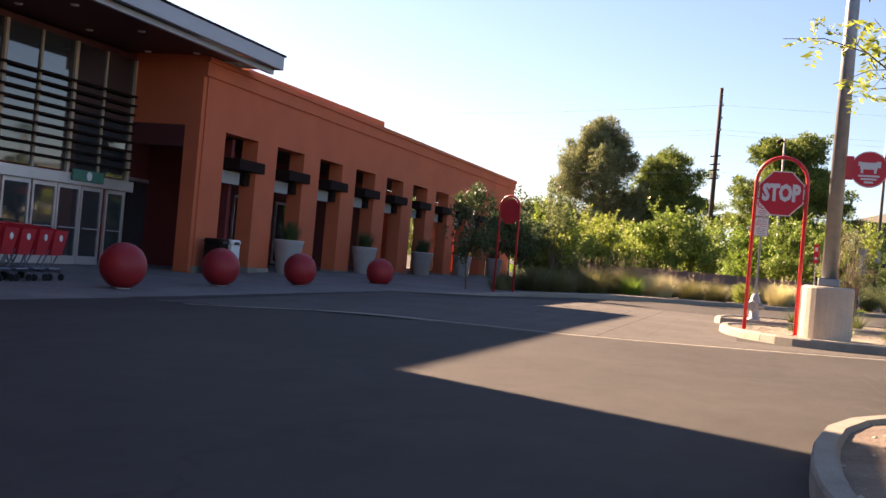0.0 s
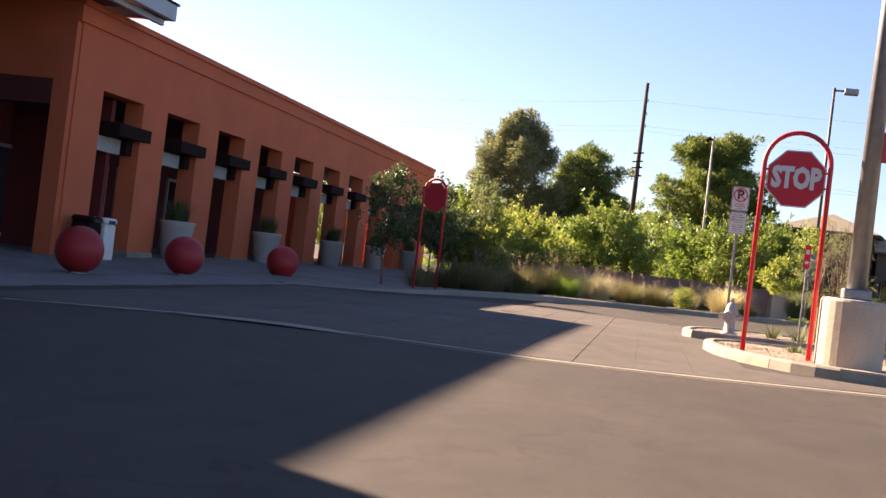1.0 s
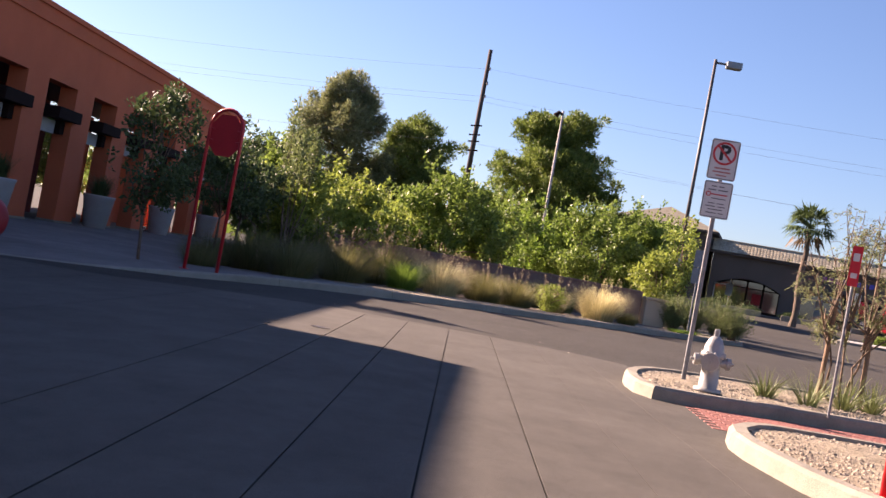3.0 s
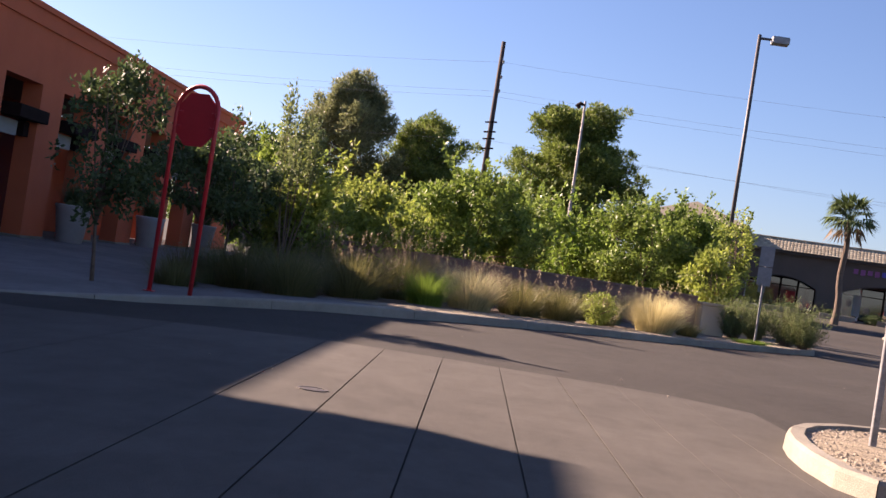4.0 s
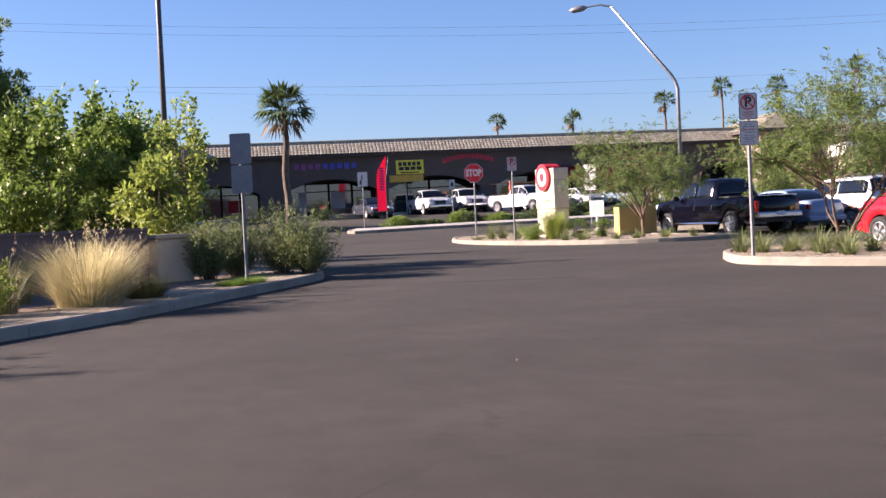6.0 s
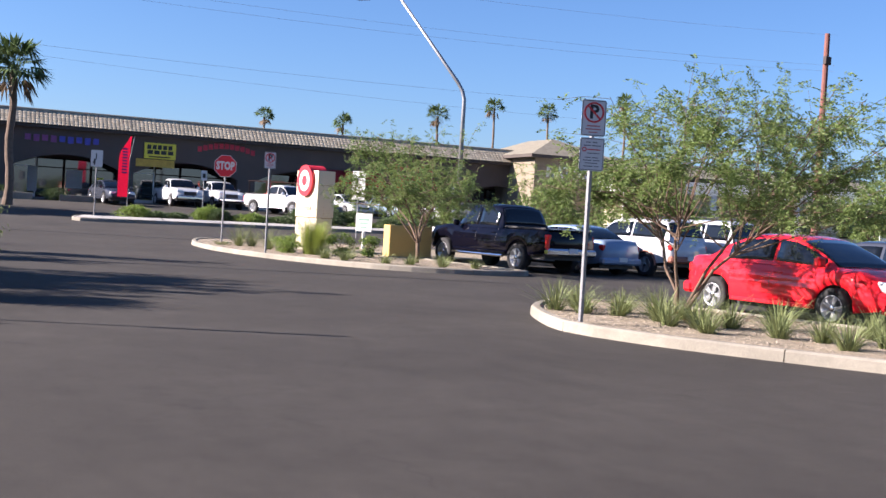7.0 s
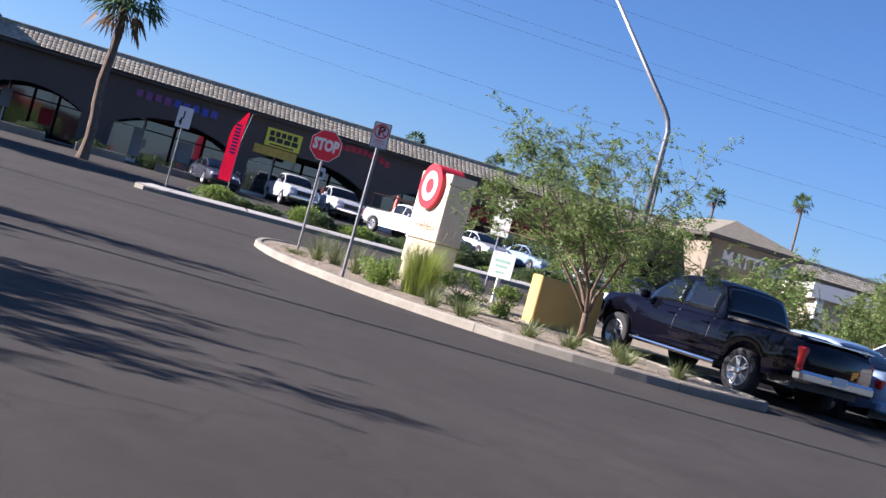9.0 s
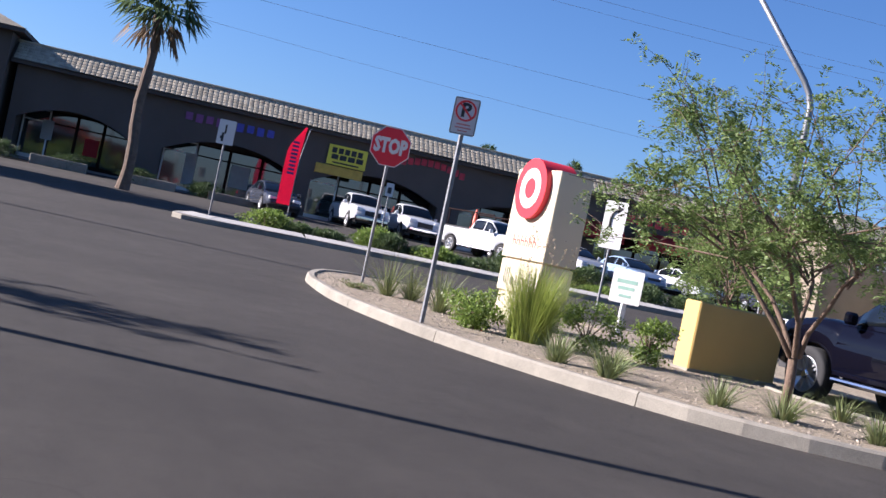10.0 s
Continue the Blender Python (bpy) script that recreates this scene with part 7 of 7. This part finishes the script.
def paint(name, color, metal=0.0, coat=1.0, spec=0.06):
    m = mat(name, color, 0.6, metal, vary=0.05, scale=2, fine=400, bump=0.0, spec=spec, coat=coat)
    m.node_tree.nodes["Principled BSDF"].inputs["Coat Roughness"].default_value = 0.04
    return m


def glide(pts, x):
    """A smooth height along control points (x, z)."""
    if x <= pts[0][0]:
        return pts[0][1]
    for (x0, z0), (x1, z1) in zip(pts, pts[1:]):
        if x <= x1:
            return z0 + (z1 - z0) * smooth01((x - x0) / (x1 - x0))
    return pts[-1][1]


def grid_mesh(bm, rows, flip=False):
    vs = [[bm.verts.new(p) for p in r] for r in rows]
    for a, b in zip(vs, vs[1:]):
        for k in range(len(a) - 1):
            q = (a[k], b[k], b[k + 1], a[k + 1])
            bm.faces.new(q[::-1] if flip else q)
    return vs


def car(name, m, label, category, body_mat, L0, L1, wb, half, belt, roof, sill, wheel_r, hood, deck, cab, lower_mat=None, bed=None, group="parked cars", rails=False):
    """A road vehicle. x forward, origin on the ground midway between the axles.
    L0, L1: rear and front ends; hood, deck: heights at the nose and the tail; cab: (rear foot, rear roof, front roof, front foot) of the glasshouse."""
    root = thing(name, m, label, category, group)
    fx, rx = wb / 2, -wb / 2
    ar = wheel_r * 1.17
    r0, r1, r2, r3 = cab
    # the shoulder line from tail to nose
    top = [(L0, deck - 0.12), (L0 + 0.12, deck), (min(r0 - 0.05, L0 + 0.6), deck), (r0 + 0.15, belt), (r3 - 0.1, belt), (r3 + 0.35, hood + 0.07), (L1 - 0.4, hood), (L1, hood - 0.2)]
    low_end = sill + 0.06

    def z_low(x):
        z = sill + 0.1 * max(0.0, abs(x) - wb / 2 - ar) / 0.6
        for cx in (fx, rx):
            d = abs(x - cx)
            if d < ar:
                z = max(z, wheel_r + math.sqrt(ar * ar - d * d) * 0.98)
        return z

    def y_at(x, f):
        """Half width at a station x and at the fraction f of the side's height: rounded ends, bellied flank."""
        e = min(x - L0, L1 - x)
        plan = 1 - 0.2 * max(0.0, 1 - e / 0.55) ** 2.2
        return half * plan * (0.945 + 0.055 * math.sin(math.pi * min(1, f * 1.15)) ** 0.8 - 0.05 * max(0, f - 0.72) / 0.28)

    xs = {round(L0 + (L1 - L0) * k / 44, 3) for k in range(45)}
    for cx in (fx, rx):
        xs |= {round(cx + ar * math.cos(math.pi * k / 14), 3) for k in range(15)}
        xs |= {round(cx + s * (ar + 0.012), 3) for s in (-1, 1)}
    xs = sorted(x for x in xs if L0 <= x <= L1)
    FS = (0.0, 0.06, 0.2, 0.38, 0.55, 0.62, 0.66, 0.8, 0.93, 1.0)
    bm = bmesh.new()
    rows = []
    for x in xs:
        zl, zt = z_low(x), glide(top, x)
        zl = min(zl, zt - 0.12)
        side = []
        for f in FS:
            crease = -0.008 if 0.6 < f < 0.64 else 0.0
            side.append((x, y_at(x, f) + crease, zl + (zt - zl) * f - (0.02 if f == 1.0 else 0)))
        yt = side[-1][1]
        over = [(x, yt * q, zt + 0.035 * (1 - q * q)) for q in (0.93, 0.75, 0.4, 0.0)]
        line = side + over
        rows.append([(px, -py, pz) for px, py, pz in line] + [(px, py, pz) for px, py, pz in line[::-1][1:]])
    vs = grid_mesh(bm, rows)
    bm.faces.new(vs[0])
    bm.faces.new(vs[-1][::-1])
    bmesh.ops.recalc_face_normals(bm, faces=bm.faces[:])
    body = part("body", bm, body_mat, root, smooth=True)
    part("underbody", boxes((L0 + 0.2, -half + 0.2, sill - 0.08, L1 - 0.2, half - 0.2, min(hood, deck) - 0.16)), TRIM, root)
    # glasshouse: a shell over stations x, f runs from the belt up and over to the crown
    line = [(r0, 0.0), (r0 + (r1 - r0) * 0.5, 0.56), (r1, 0.9), (r1 + 0.22, 0.985), ((r1 + r2) / 2, 1.0), (r2 - 0.2, 0.975), (r2, 0.9), (r2 + (r3 - r2) * 0.5, 0.5), (r3, 0.0)]
    bw = half * 0.9

    def shell(x, f, out=0.0):
        for (x0, h0), (x1, h1) in zip(line, line[1:]):
            if x <= x1 + 1e-6:
                h = h0 + (h1 - h0) * (x - x0) / (x1 - x0)
                break
        H = (roof - belt) * h
        fl = 0.72
        if f < fl:
            u = f / fl
            y, z = bw * (1 - 0.2 * u * h ** 0.5), belt - 0.015 + H * 0.86 * u
            n = Vector((0, 1, 0.25))
        else:
            u = (f - fl) / (1 - fl)
            y = bw * (1 - 0.2 * h ** 0.5) * math.cos(u * math.pi / 2) ** 0.75
            z = belt - 0.015 + H * (0.86 + 0.14 * math.sin(u * math.pi / 2))
            n = Vector((0, 1 - u, 0.3 + u))
        if x > r2 - 0.05:
            n.x = 0.8
        if x < r1 + 0.05:
            n.x = -0.8
        n.normalize()
        return Vector((x, y, z)) + n * out

    cx = [x0 + (x1 - x0) * k / 4 for (x0, _), (x1, _) in zip(line, line[1:]) for k in range(4)] + [r3]
    CF = [0, 0.18, 0.36, 0.54, 0.66, 0.72, 0.76, 0.8, 0.85, 0.9, 0.95, 1.0]
    bm = bmesh.new()
    rows = []
    for x in cx:
        up = [shell(x, f) for f in CF]
        rows.append([Vector((p.x, -p.y, p.z)) for p in up] + up[::-1][1:])
    grid_mesh(bm, rows)
    bmesh.ops.remove_doubles(bm, verts=bm.verts[:], dist=0.002)
    bmesh.ops.recalc_face_normals(bm, faces=bm.faces[:])
    cabin = part("cabin", bm, body_mat, root, smooth=True)

    def pane(name, x0, x1, f0, f1, sides, nx=6, nf=5):
        b2 = bmesh.new()
        for s in sides:
            rr = []
            for i in range(nx + 1):
                row = []
                for k in range(nf + 1):
                    p = shell(x0 + (x1 - x0) * i / nx, f0 + (f1 - f0) * k / nf, 0.009)
                    row.append(Vector((p.x, p.y * s, p.z)))
                rr.append(row)
            grid_mesh(b2, rr, s > 0)
        bmesh.ops.remove_doubles(b2, verts=b2.verts[:], dist=0.002)
        bmesh.ops.recalc_face_normals(b2, faces=b2.faces[:])
        bmesh.ops.solidify(b2, geom=b2.faces[:], thickness=0.006)
        return part(name, b2, CARGLASS, cabin, smooth=True)

    pane("windscreen", r2 + 0.04, r3 - 0.06 * (r3 - r2) - 0.02, 0.78, 1.0, (-1, 1))
    pane("rear_window", r0 + 0.1 * (r1 - r0) + 0.02, r1 - 0.02, 0.79, 1.0, (-1, 1))
    nwin = 2 if (r3 - r0) < 3.3 else 3
    w0, w1 = r0 + (r1 - r0) * 0.55 + 0.05, r3 - (r3 - r2) * 0.3
    for s in (-1, 1):
        for k in range(nwin):
            a, b = w0 + (w1 - w0) * k / nwin + 0.035, w0 + (w1 - w0) * (k + 1) / nwin - 0.035
            pane("side_window", a, b, 0.1, 0.66, (s,))
            if k < 2:
                yh = y_at((a + b) / 2, 0.8)
                part("door_handle", boxes((a + 0.04, s * yh - 0.02, belt - 0.15, a + 0.2, s * yh + 0.02, belt - 0.115), bevel=0.008), body_mat, body)
            ys = y_at(a - 0.035, 0.4)
            bmx = bmesh.new()
            grid_mesh(bmx, [[Vector((a - 0.04 + dx, s * (y_at(a, f) + 0.0015), sill + 0.08 + (belt - sill - 0.1) * f)) for f in (0.0, 0.2, 0.4, 0.55, 0.7, 0.85, 1.0)] for dx in (0, 0.009)])
            part("door_seam", bmx, TRIM, body)
        part("mirror", boxes((r3 - 0.34, s * (half + 0.05) - 0.1, belt + 0.0, r3 - 0.2, s * (half + 0.05) + 0.08, belt + 0.17), bevel=0.035), body_mat, body)
        hy_ = y_at(L1 - 0.16, 0.8) - 0.2
        part("headlight", boxes((L1 - 0.3, s * hy_ - 0.19, hood - 0.24, L1 - 0.035, s * hy_ + 0.17, hood - 0.06), bevel=0.04), HEADL, body)
        ty = y_at(L0 + 0.14, 0.75)
        part("tail_light", boxes((L0 + 0.012, s * ty - (0.14 if s > 0 else -0.012), deck - (0.52 if bed else 0.3), L0 + 0.2, s * ty + (0.012 if s > 0 else 0.14) * (1 if s > 0 else 1), deck - 0.13), bevel=0.03), TAIL, body)
        part("side_trim", boxes((rx + ar + 0.04, s * half * 0.985 - 0.012, sill + 0.0, fx - ar - 0.04, s * half * 0.985 + 0.012, sill + 0.07), bevel=0.01), lower_mat or body_mat, body)
    part("front_bumper", boxes((L1 - 0.22, -half * 0.86, sill + 0.02, L1 + 0.05, half * 0.86, sill + 0.26), bevel=0.07), CHROME if bed else (lower_mat or body_mat), body)
    part("rear_bumper", boxes((L0 - 0.08, -half * 0.9, sill + 0.04, L0 + 0.16, half * 0.9, sill + 0.24), bevel=0.05), CHROME if bed else (lower_mat or body_mat), body)
    part("grille", boxes((L1 - 0.1, -half * 0.42, hood - 0.42, L1 + 0.006, half * 0.42, hood - 0.16), bevel=0.02), TRIM, body)
    part("number_plate", boxes((L0 - 0.096, -0.16, sill + 0.13, L0 - 0.078, 0.16, sill + 0.26)), SIGNWHITE, body)
    if lower_mat:
        for s in (-1, 1):
            part("lower_panel", boxes((rx + ar + 0.04, s * half - 0.012, sill + 0.07, fx - ar - 0.04, s * half + 0.006, sill + 0.3), bevel=0.005), lower_mat, body)
            for cxw in (fx, rx):
                part("arch_trim", tube(bmesh.new(), [(cxw + ar * math.cos(math.pi * k / 10), s * half * 0.985, wheel_r + ar * math.sin(math.pi * k / 10)) for k in range(11)], 0.035, 6), lower_mat, body)
    if rails:
        for s in (-1, 1):
            part("roof_rail", tube(bmesh.new(), [(r1 + 0.3, s * half * 0.62, roof - 0.01), (r1 + 0.36, s * half * 0.62, roof + 0.05), (r2 - 0.36, s * half * 0.62, roof + 0.05), (r2 - 0.3, s * half * 0.62, roof - 0.01)], 0.018, 6), TRIM, body)
    if bed:
        b0, b1 = bed
        for s in (-1, 1):
            part("bed_rail", boxes((b0 + 0.05, min(s * half * 0.86, s * half * 0.78), deck, b1, max(s * half * 0.86, s * half * 0.78), deck + 0.06), bevel=0.012), TRIM, body)
        part("tailgate_cap", boxes((L0 + 0.03, -half * 0.78, deck + 0.01, L0 + 0.13, half * 0.78, deck + 0.045), bevel=0.012), CHROME, body)
        part("bed_cover", boxes((b0 + 0.1, -half * 0.76, deck + 0.0, b1, half * 0.76, deck + 0.05), bevel=0.015), TRIM, body)
        for s in (-1, 1):
            part("step_bar", tube(bmesh.new(), [(rx + ar + 0.1, s * (half + 0.03), sill - 0.06), (fx - ar - 0.1, s * (half + 0.03), sill - 0.06)], 0.04, 8), CHROME, body)
    for s in (-1, 1):
        for x in (fx, rx):
            mw = Matrix.Translation((x, s * (half - 0.1), wheel_r)) @ pose(0, 0, 0, 90 * -s, 0, 0)
            w = wheel_r
            wh = part("wheel", lathe(bmesh.new(), [(w * 0.62, -0.11), (w * 0.93, -0.115), (w, -0.08), (w, 0.08), (w * 0.96, 0.105), (w * 0.86, 0.118), (w * 0.68, 0.108), (w * 0.64, 0.1), (w * 0.62, 0.02)], 32, mw), TYRE, root, smooth=True)
            part("rim", lathe(bmesh.new(), [(w * 0.63, 0.03), (w * 0.65, 0.104), (w * 0.6, 0.108), (w * 0.56, 0.05)], 28, mw), RIM, wh, smooth=True)
            part("wheel_well_disc", lathe(bmesh.new(), [(w * 0.57, 0.02), (w * 0.57, 0.03)], 20, mw), TRIM, wh)
            bm = bmesh.new()
            for k in range(5):
                for tw in (-9, 9):
                    mk = mw @ pose(0, 0, 0, 0, 0, 72 * k + tw)
                    box(bm, w * 0.1, -0.022, 0.05, w * 0.6, 0.022, 0.095, bevel=0.006, m=mk)
            part("spokes", bm, RIM, wh)
            part("hub_cap", lathe(bmesh.new(), [(w * 0.17, 0.04), (w * 0.17, 0.1), (w * 0.1, 0.112)], 14, mw), CHROME, wh, smooth=True)
    return root


def at(x, y, rz, lift=0.0):
    return Matrix.Translation((x, y, gz(x, y) + lift)) @ pose(0, 0, 0, 0, 0, rz)


BLACKPAINT = paint("black_car_paint", (0.003, 0.003, 0.007), coat=0.55, spec=0.0)
REDCAR = paint("red_car_paint", (0.62, 0.012, 0.02))
WHITECAR = paint("white_car_paint", (0.5, 0.51, 0.52))
BLUECAR = paint("blue_grey_car_paint", (0.20, 0.27, 0.38), 0.4)
SILVER = paint("silver_car_paint", (0.42, 0.44, 0.47), 0.6)
DARKCAR = paint("dark_car_paint", (0.03, 0.035, 0.05), 0.2)
BROWNCLAD = mat("brown_cladding", (0.22, 0.09, 0.06), 0.5, vary=0.15, bump=0.03)

PICK = dict(L0=-3.0, L1=2.75, wb=3.56, half=0.99, belt=1.2, roof=1.92, sill=0.48, wheel_r=0.4, hood=1.16, deck=1.22, cab=(-1.0, -0.72, 0.62, 1.35))
car("pickup_truck", at(26.5, 51.4, 90), "black crew-cab pickup truck with chrome bumper", "pickup truck", BLACKPAINT, bed=(-2.9, -1.05), **PICK)
car("sedan_car", at(21.23, 36.60, -93), "bright red four-door sedan parked by the island", "car", REDCAR, -2.02, 2.2, 2.52, 0.865, 0.93, 1.45, 0.27, 0.315, 0.84, 0.97, (-1.62, -0.72, 0.42, 1.3))
car("sedan_car", at(23.93, 36.30, -93), "dark sedan parked beyond the red car", "car", DARKCAR, -2.15, 2.3, 2.65, 0.86, 0.92, 1.43, 0.28, 0.315, 0.8, 0.98, (-1.95, -0.95, 0.25, 1.2))
car("sedan_car", at(28.75, 51.0, 90), "blue-grey sedan between parked vehicles", "car", BLUECAR, -2.25, 2.25, 2.6, 0.86, 0.95, 1.45, 0.28, 0.32, 0.86, 1.02, (-1.75, -0.95, 0.35, 1.25))
car("suv_car", at(30.95, 50.45, 90), "white sport utility car with brown lower cladding", "car", WHITECAR, -2.3, 2.3, 2.7, 0.9, 1.12, 1.78, 0.42, 0.36, 1.05, 1.12, (-2.2, -1.95, 0.3, 1.0), lower_mat=BROWNCLAD, rails=True)
car("suv_car", at(33.45, 50.3, 90), "white sport utility car with silver lower panels", "car", WHITECAR, -2.4, 2.4, 2.8, 0.93, 1.15, 1.85, 0.42, 0.37, 1.1, 1.15, (-2.3, -2.05, 0.4, 1.1), lower_mat=SILVER, rails=True)


def mall_at(s, q, rz):
    p = Vector((32.6, 97.9, 0)) + VU * s + MALLN * q
    return at(p.x, p.y, rz - 12)


WPICK = dict(L0=-2.8, L1=2.7, wb=3.4, half=0.98, belt=1.15, roof=1.8, sill=0.45, wheel_r=0.38, hood=1.12, deck=1.15, cab=(-0.7, -0.45, 0.55, 1.2))
car("pickup_truck", mall_at(1.9, 3.0, -84), "white pickup truck nosed out by the shops", "pickup truck", WHITECAR, bed=(-2.7, -0.75), group="cars at the shops", **WPICK)
car("pickup_truck", mall_at(4.5, 3.0, -84), "white pickup truck nosed out by the shops", "pickup truck", WHITECAR, bed=(-2.7, -0.75), group="cars at the shops", **WPICK)
ut = car("utility_truck", mall_at(7.0, 10.0, -62), "white utility pickup with a ladder rack", "pickup truck", WHITECAR, bed=(-2.7, -0.75), group="cars at the shops", **WPICK)
for y in (-0.7, 0.7):
    for x in (-2.4, -0.8):
        part("rack_post", rod((x, y, 1.15), (x, y, 1.95), 0.03), DARKMETAL, ut)
    part("rack_bar", rod((-2.5, y, 1.95), (0.6, y, 1.95), 0.03), DARKMETAL, ut)
car("sedan_car", mall_at(-2.6, 6.0, -80), "dark sedan parked by the shops", "car", DARKCAR, -2.2, 2.3, 2.7, 0.88, 0.92, 1.45, 0.28, 0.32, 0.8, 0.98, (-1.9, -0.95, 0.25, 1.2), group="cars at the shops")
for k, (s, pm, lab) in enumerate(((9.3, DARKCAR, "dark sedan parked by the shops"), (12.0, SILVER, "silver sedan parked by the shops"), (15.0, BLUECAR, "blue sedan parked by the shops"), (18.0, WHITECAR, "white sedan parked by the shops"), (21.2, DARKCAR, "dark sedan parked by the shops"))):
    car("sedan_car", mall_at(s, 6.8, -80), lab, "car", pm, -2.2, 2.3, 2.7, 0.88, 0.92, 1.45, 0.28, 0.32, 0.8, 0.98, (-1.9, -0.95, 0.25, 1.2), group="cars at the shops")
# traffic cone on the bed of the utility truck
vp = mall_at(7.0, 10.0, -62)
tc = thing("traffic_cone", vp @ Matrix.Translation((-1.6, 0.2, 1.2)) @ Matrix.Scale(1.35, 4), "orange-red traffic cone on the utility truck's bed", "traffic cone")
CONE = mat("cone_orange", (0.75, 0.09, 0.03), 0.5, vary=0.08, bump=0.02)
part("base", boxes((-0.18, -0.18, 0, 0.18, 0.18, 0.03), bevel=0.008), CONE, tc)
part("cone", lathe(bmesh.new(), [(0.14, 0.03), (0.13, 0.05), (0.03, 0.68), (0.02, 0.7)], 16), CONE, tc, smooth=True)
# the low pale building past the cars
fb = thing("far_store", Matrix.Translation((66.0, 76.0, 0.9)) @ pose(0, 0, 0, 0, 0, -32), "long low pale building with flat overhanging roof", "building")
part("wall", boxes((-8, 0, 0, 34, 12, 3.1)), CREAM, fb)
part("roof_band", boxes((-8.6, -0.9, 3.1, 34.6, 12.6, 3.9)), WHITEPAINT, fb)
for k in range(9):
    w = part("window", boxes((-6.5 + 4.4 * k, -0.06, 0.8, -3.6 + 4.4 * k, 0.0, 2.4)), DARKMETAL, fb)
    part("pane", boxes((-6.4 + 4.4 * k, -0.08, 0.9, -3.7 + 4.4 * k, -0.06, 2.3)), GLASS, w)
for k in range(8):
    part("column", boxes((-8.2 + 5.8 * k, -0.8, 0, -7.8 + 5.8 * k, -0.4, 3.1)), WHITEPAINT, fb)
